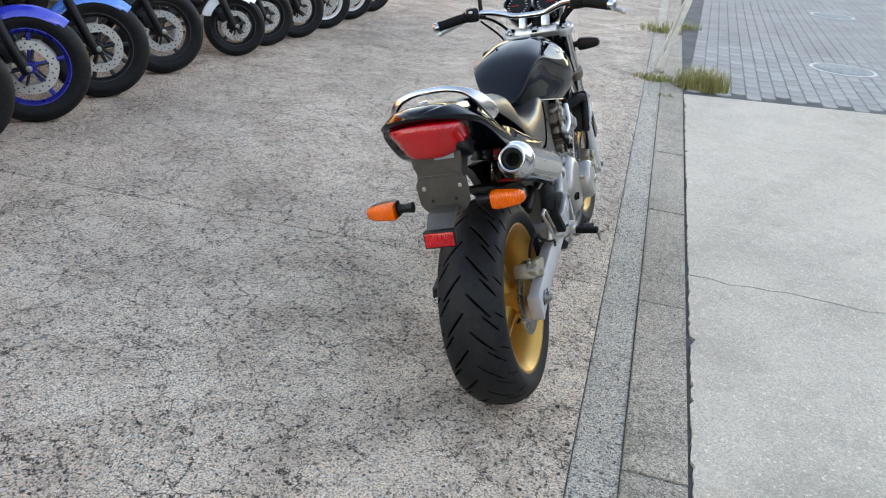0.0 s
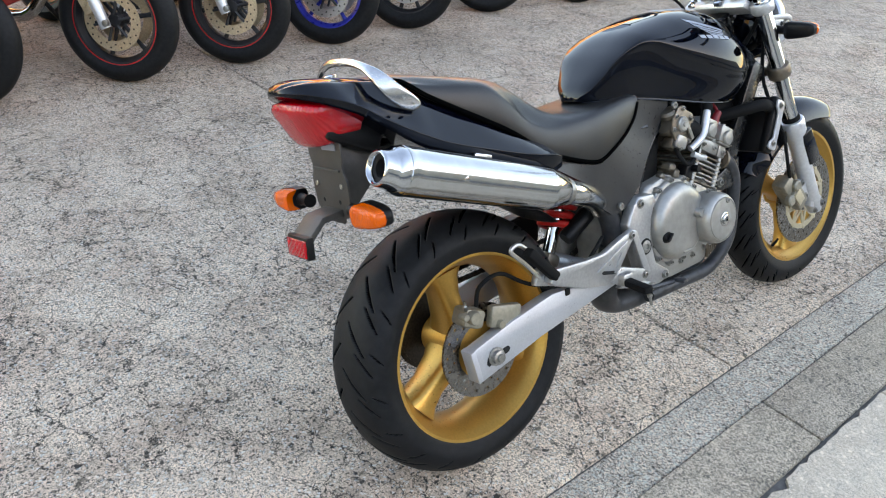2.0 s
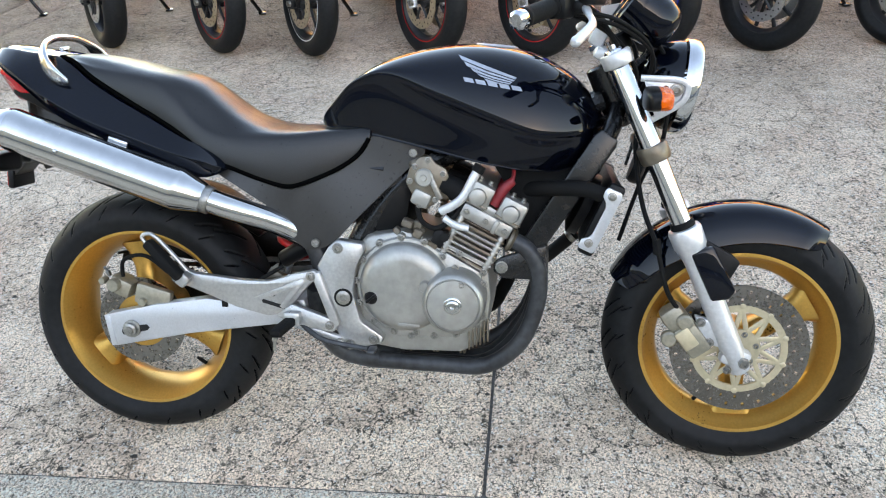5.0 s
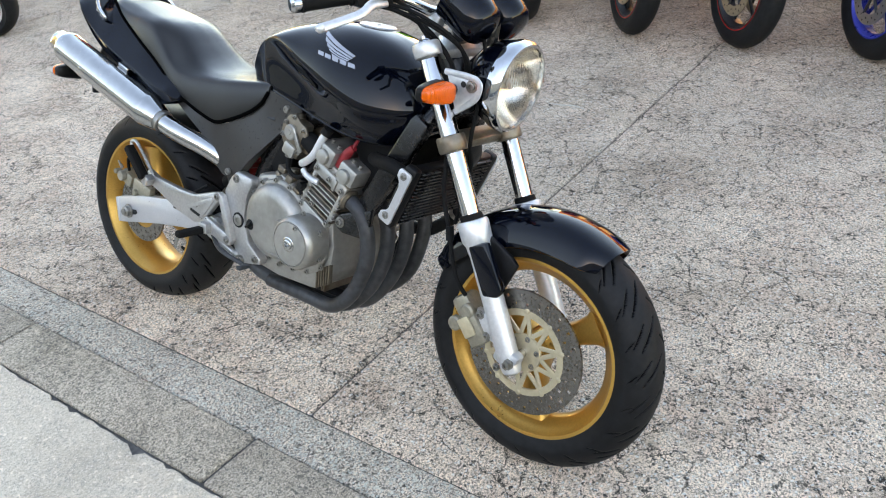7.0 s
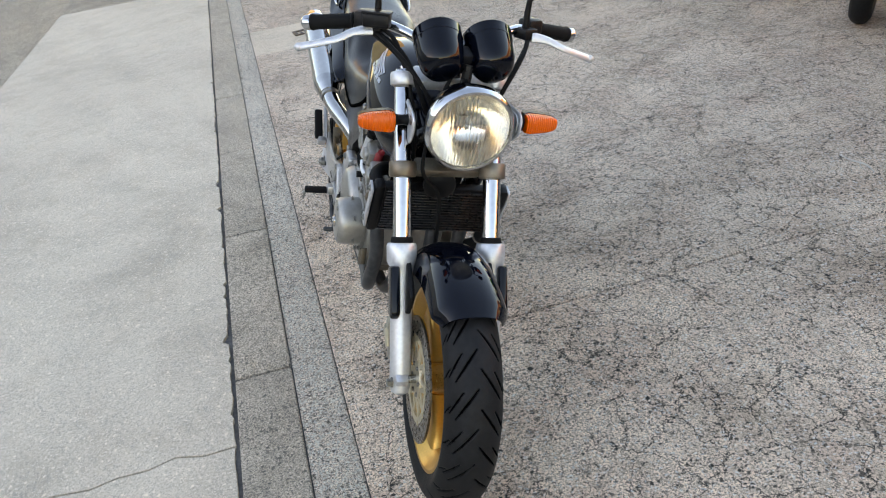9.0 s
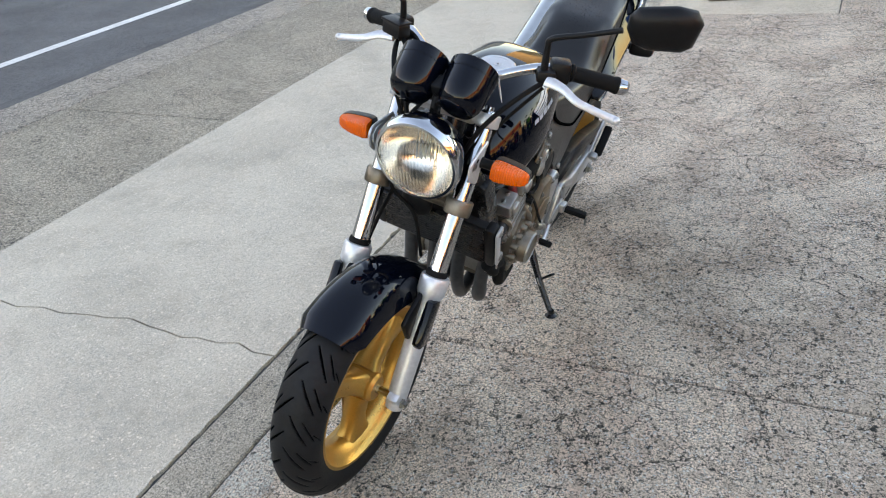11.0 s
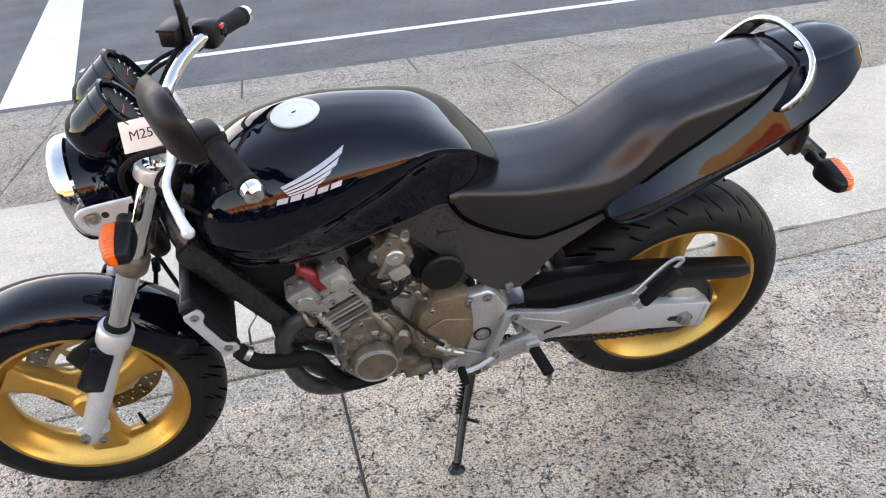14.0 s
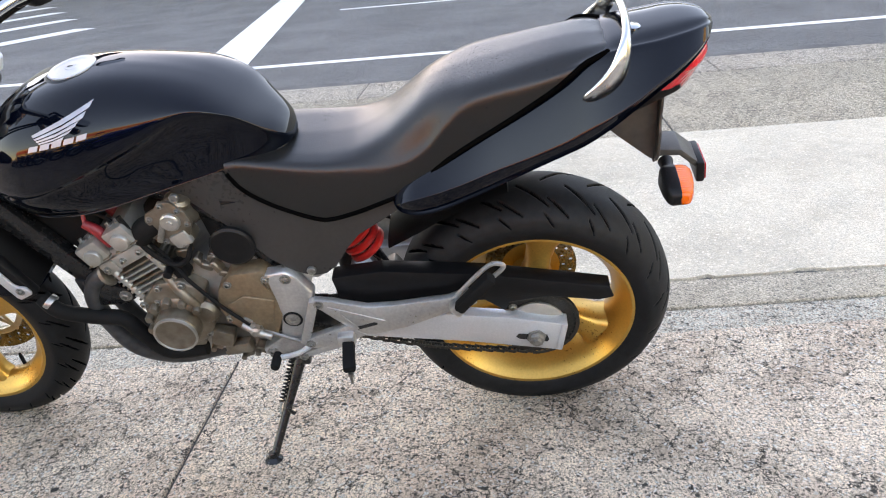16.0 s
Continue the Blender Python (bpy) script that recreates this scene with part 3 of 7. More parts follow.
stripe("edge_line", (5.20, -60), (5.60, 2.46), 0.15, "white painted edge line on the asphalt")
stripe("edge_line", (5.75, 4.3), (6.4, 40), 0.15, "white painted edge line on the asphalt")
stripe("centre_line", (9.2, -60), (10.6, 2.6), 0.15, "white painted centre line on the asphalt")
stripe("stop_line", (4.27, 2.53), (16.0, 4.48), 0.50, "broad white stop line across the lane")
for k in range(6):
    stripe("crossing_bar", (8.5 + 2.3 * k, 8.2 + 1.5 * k), (11.3 + 2.3 * k, 7.0 + 1.5 * k), 0.5, "white bar of a pedestrian crossing")

# plain buildings that close the place; the unseen east one blocks the sun
def plain_wall(name, center, size, material, label):
    return setting(part(name, block(center, size, bevel=0.02), material, None), label, "wall")


plain_wall("wall_west", (-14.0, 10, 2.0), (0.4, 30, 4.1), M_WALLP, "plain cream rendered shop wall behind the bikes")
plain_wall("wall_west_band", (-13.72, 10, 3.1), (0.14, 30, 0.8), M_SHUT, "plain red painted fascia band on the shop wall")
plain_wall("wall_south", (1.0, -15.0, 3.9), (5, 0.4, 8.0), M_WALLP, "plain cream rendered building closing the lot")
# added out of view: its height keeps the low sun off the lot
plain_wall("wall_east", (26, 5, 4.6), (6, 130, 9.4), M_FAR, "unseen plain grey wall across the road, added to block the low sun")


# ---- drain, post, weeds ----
def drain_grate():
    ob = thing("drain_grate", pose(-0.13, -3.50, 0.004, 0, 0, 8), "rusty steel drain grate set in the concrete", "drain")
    bm = bmesh.new()
    for y in (-0.062, 0.062):
        block((0, y, 0.003), (0.50, 0.014, 0.010), bevel=0.002, bm=bm)
    for x in (-0.25, 0.25):
        block((x, 0, 0.003), (0.014, 0.138, 0.010), bevel=0.002, bm=bm)
    part("frame", bm, mat("rusty_steel", (0.16, 0.12, 0.09), rough=0.7, metal=0.4, var=0.3, scale=50), ob)
    steel = mat("worn_grate_steel", (0.13, 0.12, 0.11), rough=0.6, metal=0.5, var=0.3, scale=60)
    for k in range(14):
        part("bar", block((-0.232 + k * 0.0357, 0, 0.003), (0.014, 0.11, 0.008), bevel=0.002), steel, ob)
    return ob


drain_grate()


def manhole(x, y, r=0.3):
    ob = thing("manhole_cover", pose(x, y, 0.0), "round grey cast-iron manhole cover with a pale rim", "manhole cover")
    part("ring", lathe([(r * 1.0, -0.02), (r * 1.0, 0.006), (r * 0.9, 0.007), (r * 0.9, -0.02)], (0, 0, 0), (0, 0, 1), 48, cap=False), mat("pale_iron", (0.5, 0.5, 0.48), rough=0.7, var=0.1), ob)
    part("lid", lathe([(r * 0.885, -0.015), (r * 0.885, 0.003), (r * 0.87, 0.005), (0, 0.006)], (0, 0, 0), (0, 0, 1), 48, cap=False),
         mat("cast_iron", (0.2, 0.215, 0.21), rough=0.6, metal=0.3, var=0.3, scale=25, bump=0.004, bump_scale=40), ob)


manhole(1.78, 6.4)
manhole(2.2, 10.95)


def leaning_post():
    ob = thing("marker_post", pose(0.15, 5.10, -0.02, -4, 13, 0), "thin weathered white marker post leaning over the kerb", "post")
    part("shaft", prism([(-0.022, 0), (0.022, 0), (0.02, 1.1), (-0.02, 1.1)], -0.012, 0.012, 0.003, "y"), M_POST, ob)
    part("stick", tube([(-0.05, 0.12, -0.02), (-0.035, 0.10, 0.5), (-0.015, 0.06, 1.0)], [0.012, 0.011, 0.009], 8), M_POST, ob, "thin pale wooden stick")
    part("ground_socket", lathe([(0.05, 0), (0.045, 0.03), (0.028, 0.035), (0, 0.035)], (0, 0, 0.016), (0, 0, 1), 16, cap=False), M_KERB, ob, "small concrete socket")


leaning_post()


def weeds(x, y, n, spread, height, seed):
    rng = random.Random(seed)
    bm = bmesh.new()
    for _ in range(n):
        a, r = rng.uniform(0, 6.283), spread * rng.random() ** 0.7
        px, py = x + 1.5 * r * math.cos(a), y + 0.6 * r * math.sin(a)
        h, lean_, w = height * rng.uniform(0.35, 1.1), rng.uniform(0.1, 0.9), rng.uniform(0.0015, 0.004)
        b2 = rng.uniform(0, 6.283)
        d = Vector((math.cos(b2), math.sin(b2), 0))
        s = Vector((-d.y, d.x, 0)) * w
        base = Vector((px, py, -0.015))
        p1, p2 = base + Vector((0, 0, h * 0.6)) + d * h * 0.25 * lean_, base + Vector((0, 0, h * (1 - 0.35 * lean_))) + d * h * 0.8 * lean_
        v = [bm.verts.new(q) for q in (base - s, base + s, p1 + s * 0.8, p1 - s * 0.8)]
        tip = bm.verts.new(p2)
        bm.faces.new(v)
        bm.faces.new((v[3], v[2], tip))
    tagged(part("weeds", bm, M_GRASS, None), "clump of green and dry weeds growing along the kerb", "weeds", kind="stuff")


weeds(0.52, 4.62, 620, 0.15, 0.24, 3)
weeds(0.16, 4.76, 320, 0.14, 0.09, 4)
weeds(0.26, 4.2, 60, 0.05, 0.05, 5)
weeds(0.02, 7.4, 300, 0.16, 0.16, 6)
weeds(0.28, 7.9, 160, 0.12, 0.12, 7)


def dry_twig(x, y, turn):
    ob = thing("dry_twig", pose(x, y, 0.0, 0, 0, turn), "pale dry twig lying on the concrete", "twig")
    part("stem", tube([(-0.09, -0.02, 0.004), (-0.03, 0.0, 0.005), (0.02, 0.03, 0.006), (0.08, 0.035, 0.004)], [0.002, 0.0028, 0.0028, 0.0018], 6), M_POST, ob)
    part("side_stem", tube([(0.0, 0.018, 0.005), (0.03, 0.008, 0.005), (0.05, 0.012, 0.003)], [0.002, 0.0018, 0.0014], 6), M_POST, ob)


dry_twig(-1.76, 0.40, 75)


# ---- the motorcycle: y ahead from the rear axle, z up along its own lean, x to its right ----
bike = thing("motorcycle", pose(0.096, 0, 0, 0, -17.3, 1.0), "black naked motorcycle with gold wheels on its side stand", "motorcycle")
RA, FA = Vector((0, 0, 0.2955)), Vector((0, 1.337, 0.2895))


def tyre_mesh(name, profile, centre, grooves, depth, nu=1300, fine=11):
    """A tyre with its tread cut into it. profile: (x, radius) from one bead over the crown to the other."""
    line = catmull([(x, r, 0) for x, r in profile], fine)
    xs, rs = np.array([p.x for p in line]), np.array([p.y for p in line])
    s = np.concatenate([[0], np.cumsum(np.hypot(np.diff(xs), np.diff(rs)))])
    s -= s[-1] / 2
    nv = len(xs)
    R = rs.max()
    u = np.arange(nu) / nu * 2 * np.pi * R
    U, S = np.meshgrid(u, s, indexing="ij")
    cut = np.zeros_like(U)
    total = 2 * np.pi * R
    for (u0, s0), (u1, s1), w in grooves:
        du, ds = u1 - u0, s1 - s0
        x = (U - u0 + total / 2) % total - total / 2
        y = S - s0
        k = np.clip((x * du + y * ds) / (du * du + ds * ds), 0, 1)
        d = np.hypot(x - k * du, y - k * ds)
        ww = w * (0.6 + 0.4 * np.sin(np.pi * np.clip(k, 0.08, 0.92)))
        cut = np.maximum(cut, np.clip((ww - d) / 0.0018, 0, 1))
    rad = rs[None, :] - depth * cut
    ang = u / R
    verts = np.stack([np.broadcast_to(xs, U.shape), centre.y + rad * np.cos(ang)[:, None], centre.z + rad * np.sin(ang)[:, None]], -1).reshape(-1, 3)
    i, j = np.meshgrid(np.arange(nu), np.arange(nv - 1), indexing="ij")
    i2 = (i + 1) % nu
    faces = np.stack([i * nv + j, i2 * nv + j, i2 * nv + j + 1, i * nv + j + 1], -1).reshape(-1, 4)
    me = bpy.data.meshes.new(name)
    me.from_pydata(verts.tolist(), [], faces.tolist())
    for p in me.polygons:
        p.use_smooth = True
    me.materials.append(M_TYRE)
    me.materials.append(M_GROOVE_SHADE)
    # faces deep in a cut take the painted groove shade
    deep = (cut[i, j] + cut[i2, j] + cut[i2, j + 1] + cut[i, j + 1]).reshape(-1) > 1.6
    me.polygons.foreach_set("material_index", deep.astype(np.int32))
    return me


def wheel(name, c, profile, rim_r, half, angles, hub_r, hub_half, grooves, label, flip=1):
    """A cast three-spoke wheel: rim, hub and spokes in one casting; tyre and valve are parts of it."""
    ob = new(name)
    ob.parent = bike
    tagged(ob, label)
    bm = bmesh.new()
    lip = rim_r
    prof = [(lip - 0.004, -half), (lip, -half + 0.001), (lip + 0.001, -half + 0.006), (lip - 0.006, -half + 0.010), (lip - 0.012, -half + 0.018), (lip - 0.030, -half * 0.45),
            (lip - 0.036, 0), (lip - 0.030, half * 0.45), (lip - 0.012, half - 0.018), (lip - 0.006, half - 0.010), (lip + 0.001, half - 0.006), (lip, half - 0.001), (lip - 0.004, half),
            (lip - 0.010, half - 0.001), (lip - 0.013, half - 0.006), (lip - 0.020, half - 0.016), (lip - 0.037, half * 0.42), (lip - 0.043, 0), (lip - 0.037, -half * 0.42),
            (lip - 0.020, -half + 0.016), (lip - 0.013, -half + 0.006), (lip - 0.010, -half + 0.001)]
    d, a, b = axes((1, 0, 0))
    seg = 96
    rings = [[c + Vector((s, r * math.cos(2 * math.pi * k / seg), r * math.sin(2 * math.pi * k / seg))) for r, s in prof] for k in range(seg)]
    rings_mesh(bm, rings, loop=True)
    part("rim", bm, M_GOLD, ob, "gold painted cast rim")
    bm = bmesh.new()
    lathe([(0.012, -hub_half), (hub_r * 0.8, -hub_half), (hub_r, -hub_half + 0.008), (hub_r, hub_half - 0.008), (hub_r * 0.8, hub_half), (0.012, hub_half)], c, (1, 0, 0), 32, bm)
    part("hub", bm, M_GOLD, ob)
    for ang in angles:
        t = radians(ang)
        e, n = Vector((0, math.cos(t), math.sin(t))), Vector((0, -math.sin(t), math.cos(t)))
        sp = []
        for r, w, h in ((hub_r * 0.7, 0.032, hub_half * 0.85), (hub_r + 0.02, 0.026, half * 0.62), (0.55 * rim_r, 0.026, half * 0.50), (0.72 * rim_r, 0.034, half * 0.52), (lip - 0.036, 0.052, half * 0.55)):
            ring = []
            for k in range(16):
                q = 2 * math.pi * k / 16
                cx, sx = math.cos(q), math.sin(q)
                ring.append(c + e * r + Vector((1, 0, 0)) * h * math.copysign(abs(cx) ** 0.6, cx) + n * w * math.copysign(abs(sx) ** 0.6, sx))
            sp.append(ring)
        part("spoke", rings_mesh(bmesh.new(), sp), M_GOLD, ob)
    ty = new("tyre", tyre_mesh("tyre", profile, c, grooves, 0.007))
    ty.parent = ob
    tagged(ty, "black road tyre with diagonal tread grooves")
    t = radians(angles[2] - 28)
    e = Vector((0, math.cos(t), math.sin(t)))
    part("valve_stem", lathe([(0.0045, 0), (0.0045, 0.022), (0.0035, 0.024), (0.0035, 0.03), (0, 0.03)], c + e * (rim_r - 0.04) + Vector((0.01, 0, 0)), -e + Vector((0.5, 0, 0)), 8), M_RUBBER, ob)
    return ob


def tread(R, half_s, pitch_n, w, sign, near=0.10):
    out = []
    p = 2 * math.pi * R / pitch_n
    for k in range(pitch_n):
        u = k * p
        for sd in (1, -1):
            v = u + (p * 0.5 if sd < 0 else 0)
            out.append(((v, sd * near * half_s), (v + sign * 0.062, sd * 0.50 * half_s), w))
            out.append(((v + sign * 0.03 + p * 0.3, sd * 0.34 * half_s), (v + sign * 0.075 + p * 0.3, sd * 0.66 * half_s), w * 0.9))
            out.append(((v + p * 0.55, sd * 0.62 * half_s), (v + sign * 0.022 + p * 0.55, sd * 0.84 * half_s), w * 0.8))
    return out


rear_prof = [(-0.076, 0.207), (-0.082, 0.216), (-0.088, 0.235), (-0.0865, 0.249), (-0.077, 0.2655), (-0.056, 0.281), (-0.030, 0.2905), (0, 0.2930),
             (0.030, 0.2905), (0.056, 0.281), (0.077, 0.2655), (0.0865, 0.249), (0.088, 0.235), (0.082, 0.216), (0.076, 0.207)]
front_prof = [(-0.048, 0.204), (-0.053, 0.213), (-0.059, 0.230), (-0.0585, 0.242), (-0.052, 0.257), (-0.038, 0.2725), (-0.020, 0.2825), (0, 0.2855),
              (0.020, 0.2825), (0.038, 0.2725), (0.052, 0.257), (0.0585, 0.242), (0.059, 0.230), (0.053, 0.213), (0.048, 0.204)]
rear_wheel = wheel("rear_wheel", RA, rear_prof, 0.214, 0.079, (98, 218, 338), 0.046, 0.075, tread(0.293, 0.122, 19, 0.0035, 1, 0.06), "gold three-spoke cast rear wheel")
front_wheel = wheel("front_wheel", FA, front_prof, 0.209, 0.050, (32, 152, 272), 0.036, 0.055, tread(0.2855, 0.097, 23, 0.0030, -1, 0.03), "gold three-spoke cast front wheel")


def disc(parent, c, x, r, inner, holes, thick=0.005, label="drilled steel brake disc"):
    """A brake ring with rows of real holes."""
    bm = bmesh.new()
    seg = holes * 3
    rows = [inner, inner + (r - inner) * 0.22, inner + (r - inner) * 0.38, inner + (r - inner) * 0.62, inner + (r - inner) * 0.78, r]
    V = {}
    for h, xx in ((0, x - thick / 2), (1, x + thick / 2)):
        for i, rr in enumerate(rows):
            for k in range(seg):
                t = 2 * math.pi * k / seg
                V[h, i, k] = bm.verts.new((xx, c.y + rr * math.cos(t), c.z + rr * math.sin(t)))
    def hole(i, k):
        return (i == 1 and k % 6 == 0) or (i == 3 and k % 6 == 3)
    for i in range(5):
        for k in range(seg):
            k2 = (k + 1) % seg
            if hole(i, k):
                for a, b in (((i, k), (i, k2)), ((i, k2), (i + 1, k2)), ((i + 1, k2), (i + 1, k)), ((i + 1, k), (i, k))):
                    bm.faces.new((V[0, *a], V[0, *b], V[1, *b], V[1, *a]))
                continue
            bm.faces.new((V[0, i, k], V[0, i, k2], V[0, i + 1, k2], V[0, i + 1, k]))
            bm.faces.new((V[1, i, k], V[1, i + 1, k], V[1, i + 1, k2], V[1, i, k2]))
    for k in range(seg):
        k2 = (k + 1) % seg
        for i in (0, 5):
            bm.faces.new((V[0, i, k], V[0, i, k2], V[1, i, k2], V[1, i, k]))
    return part("brake_disc", bm, M_DISC, parent, label)


disc(rear_wheel, RA, 0.088, 0.104, 0.062, 36)
bm = lathe([(0.03, 0), (0.06, 0), (0.066, 0.003), (0.066, 0.006), (0.03, 0.008)], RA + Vector((0.082, 0, 0)), (1, 0, 0), 32)
part("disc_carrier", bm, M_GOLD, rear_wheel)
disc(front_wheel, FA, 0.066, 0.142, 0.098, 48)
part("disc_carrier", lathe([(0.026, -0.004), (0.043, -0.004), (0.045, 0), (0.043, 0.004), (0.026, 0.004)], FA + Vector((0.066, 0, 0)), (1, 0, 0), 32), M_CARRIER, front_wheel, "pale champagne disc carrier")
part("carrier_ring", lathe([(0.084, -0.003), (0.099, -0.003), (0.099, 0.003), (0.084, 0.003), (0.084, -0.003)], FA + Vector((0.066, 0, 0)), (1, 0, 0), 48, cap=False), M_CARRIER, front_wheel)
for k in range(10):
    t = 2 * math.pi * k / 10
    for w in (-1, 1):
        t2 = t + w * math.pi / 10
        p0 = FA + Vector((0.066, 0.040 * math.cos(t), 0.040 * math.sin(t)))
        p1 = FA + Vector((0.066, 0.092 * math.cos(t2), 0.092 * math.sin(t2)))
        part("carrier_arm", tube([p0, p1], 0.0058, 6, flat=(0.55, 1)), M_CARRIER, front_wheel)
for k in range(6):
    t = 2 * math.pi * (k + 0.25) / 6
    bolt(front_wheel, FA + Vector((0.069, 0.035 * math.cos(t), 0.035 * math.sin(t))), (1, 0, 0), 0.0046, 0.005)
for k in range(10):
    t = 2 * math.pi * (k + 0.5) / 10
    part("disc_button", lathe([(0.0062, -0.004), (0.0062, 0.004), (0.0045, 0.005), (0, 0.005)], FA + Vector((0.066, 0.0965 * math.cos(t), 0.0965 * math.sin(t))), (1, 0, 0), 12), M_CARRIER, front_wheel)

# sprocket and chain
bm = bmesh.new()
teeth, ring = 44, []
for k in range(teeth * 2):
    r = 0.089 if k % 2 else 0.082
    ring.append((RA.y + r * math.cos(math.pi * k / teeth), RA.z + r * math.sin(math.pi * k / teeth)))
prism(ring, -0.100, -0.094, 0, bm=bm)
part("sprocket", bm, M_CHAIN, rear_wheel, "dark oily rear sprocket")
bm = lathe([(0.02, 0), (0.062, 0), (0.064, 0.008), (0.05, 0.016), (0.02, 0.018)], RA + Vector((-0.098, 0, 0)), (-1, 0, 0), 32)
part("sprocket_carrier", bm, M_CASE, rear_wheel)
bm = bmesh.new()
front_c, fr = Vector((0, 0.545, 0.385)), 0.030
pitch = 0.0127
def chain_run(a, b, sag=0.008):
    n = int((b - a).length / pitch)
    d = (b - a).normalized()
    ang = math.degrees(math.atan2(d.z, d.y))
    for k in range(n):
        p = a + d * (k + 0.5) * pitch - Vector((0, 0, sag * math.sin(math.pi * k / n)))
        w = 0.0115 if k % 2 else 0.0075
        for s in (-1, 1):
            block((-0.097 + s * w * 0.5, p.y, p.z), (0.002, 0.0175, 0.009), (ang, 0, 0), 0.002, bm, 1)
        lathe([(0.004, -w * 0.5), (0.004, w * 0.5)], (-0.097, p.y - d.y * pitch / 2, p.z - d.z * pitch / 2), (1, 0, 0), 8, bm)
chain_run(RA + Vector((0, 0.01, 0.086)), front_c + Vector((0, 0, fr)))
chain_run(RA + Vector((0, 0.01, -0.086)), front_c + Vector((0, 0, -fr)), 0.026)
for k in range(20):
    t = math.pi / 2 + math.pi * k / 19
    p = RA + Vector((0, 0.088 * math.cos(t), 0.088 * math.sin(t)))
    for s in (-1, 1):
        block((-0.097 + s * 0.005, p.y, p.z), (0.002, 0.0175, 0.009), (math.degrees(t) + 90, 0, 0), 0.002, bm, 1)
part("drive_chain", bm, M_CHAIN, bike, "dark oily drive chain")

# ---- swing arm, axle, chain guard ----
arm = [(-0.060, 0.324), (0.06, 0.352), (0.18, 0.371), (0.34, 0.360), (0.385, 0.362), (0.395, 0.350), (0.385, 0.325), (0.335, 0.317), (0.14, 0.287), (-0.047, 0.248)]
swing = part("swing_arm", merge(merge(prism(arm, 0.104, 0.136, 0.004), prism(arm, -0.136, -0.108, 0.004)), block((0, 0.38, 0.345), (0.23, 0.05, 0.05), (10, 0, 0), 0.012)),
             M_ALU, bike, "silver box-section aluminium swing arm")
for s in (1, -1):
    x = 0.137 * s
    # flat near-black shape paints the shade inside the adjuster slot
    part("adjuster_slot", prism([(-0.026, 0.283), (-0.022, 0.277), (0.036, 0.290), (0.042, 0.297), (0.036, 0.304), (-0.022, 0.297)], min(x, x - s * 0.004), max(x, x - s * 0.004) + 0.0, 0.0), M_HOLE, swing)
    part("axle_nut", lathe([(0.021, 0), (0.021, 0.003), (0.0155, 0.004), (0.0155, 0.013), (0.010, 0.015), (0.009, 0.020), (0, 0.020)], (x, 0.0, 0.293), (s, 0, 0), 6 if s < 0 else 12), M_BOLT, swing)
    part("end_plate", prism([(-0.065, 0.322), (-0.052, 0.325), (-0.040, 0.252), (-0.053, 0.249)], min(0.102 * s, 0.138 * s), max(0.102 * s, 0.138 * s), 0.002), M_ALU, swing)
for y, z in ((0.225, 0.362),):
    part("hose_clip", block((0.137, y, z), (0.006, 0.014, 0.016), bevel=0.002), M_PLASTIC, swing)
guard = [(0.40, 0.475), (0.30, 0.485), (0.10, 0.462), (-0.06, 0.428), (-0.150, 0.408), (-0.158, 0.385), (-0.13, 0.378), (-0.03, 0.395), (0.05, 0.385), (0.06, 0.362), (0.10, 0.395), (0.25, 0.402), (0.39, 0.395)]
bm = prism(guard, -0.126, -0.118, 0.003)
prism([(0.40, 0.477), (0.30, 0.487), (0.10, 0.464), (-0.06, 0.430), (-0.150, 0.410), (-0.150, 0.402), (-0.06, 0.422), (0.10, 0.456), (0.30, 0.479), (0.40, 0.469)], -0.125, -0.088, 0.002, bm=bm)
cg = part("chain_guard", bm, M_PLASTIC, bike, "black plastic chain guard")
bolt(cg, (-0.126, 0.045, 0.372), (-1, 0, 0), 0.006)
bm = tube([(0.0, 0.285, 0.500), (0.0, 0.22, 0.545), (0.0, 0.14, 0.590), (0.0, 0.04, 0.612)], [0.07, 0.085, 0.085, 0.06], 16, flat=(1, 0.10))
part("inner_mudguard", bm, M_PLASTIC, bike, "black plastic hugger over the rear tyre")

# ---- rear brake ----
cal = part("rear_caliper", merge(block((0.100, -0.030, 0.385), (0.050, 0.055, 0.042), (-25, 0, 0), 0.010), block((0.118, 0.05, 0.365), (0.022, 0.085, 0.05), (-15, 0, 0), 0.008)),
           M_CALIPER, bike, "grubby grey rear brake caliper")
for y, z, r in ((-0.038, 0.392, 0.0155), (0.028, 0.355, 0.010), (-0.062, 0.402, 0.008)):
    part("piston_cap", lathe([(r, 0), (r, 0.016), (r * 0.85, 0.02), (0, 0.02)], (0.118, y, z), (1, 0, 0), 20), M_CALIPER, cal)
part("bleed_nipple", lathe([(0.005, 0), (0.005, 0.012), (0.003, 0.014), (0.003, 0.024), (0, 0.024)], (0.12, -0.05, 0.412), (0.4, -0.3, 1), 8), M_BOLT, cal)
part("brake_hose", tube([(0.118, -0.02, 0.41), (0.125, -0.01, 0.45), (0.128, 0.045, 0.462), (0.134, 0.11, 0.42), (0.140, 0.2, 0.385), (0.142, 0.27, 0.40), (0.13, 0.36, 0.45)], 0.0045, 8), M_RUBBER, bike, "black rubber brake hose")

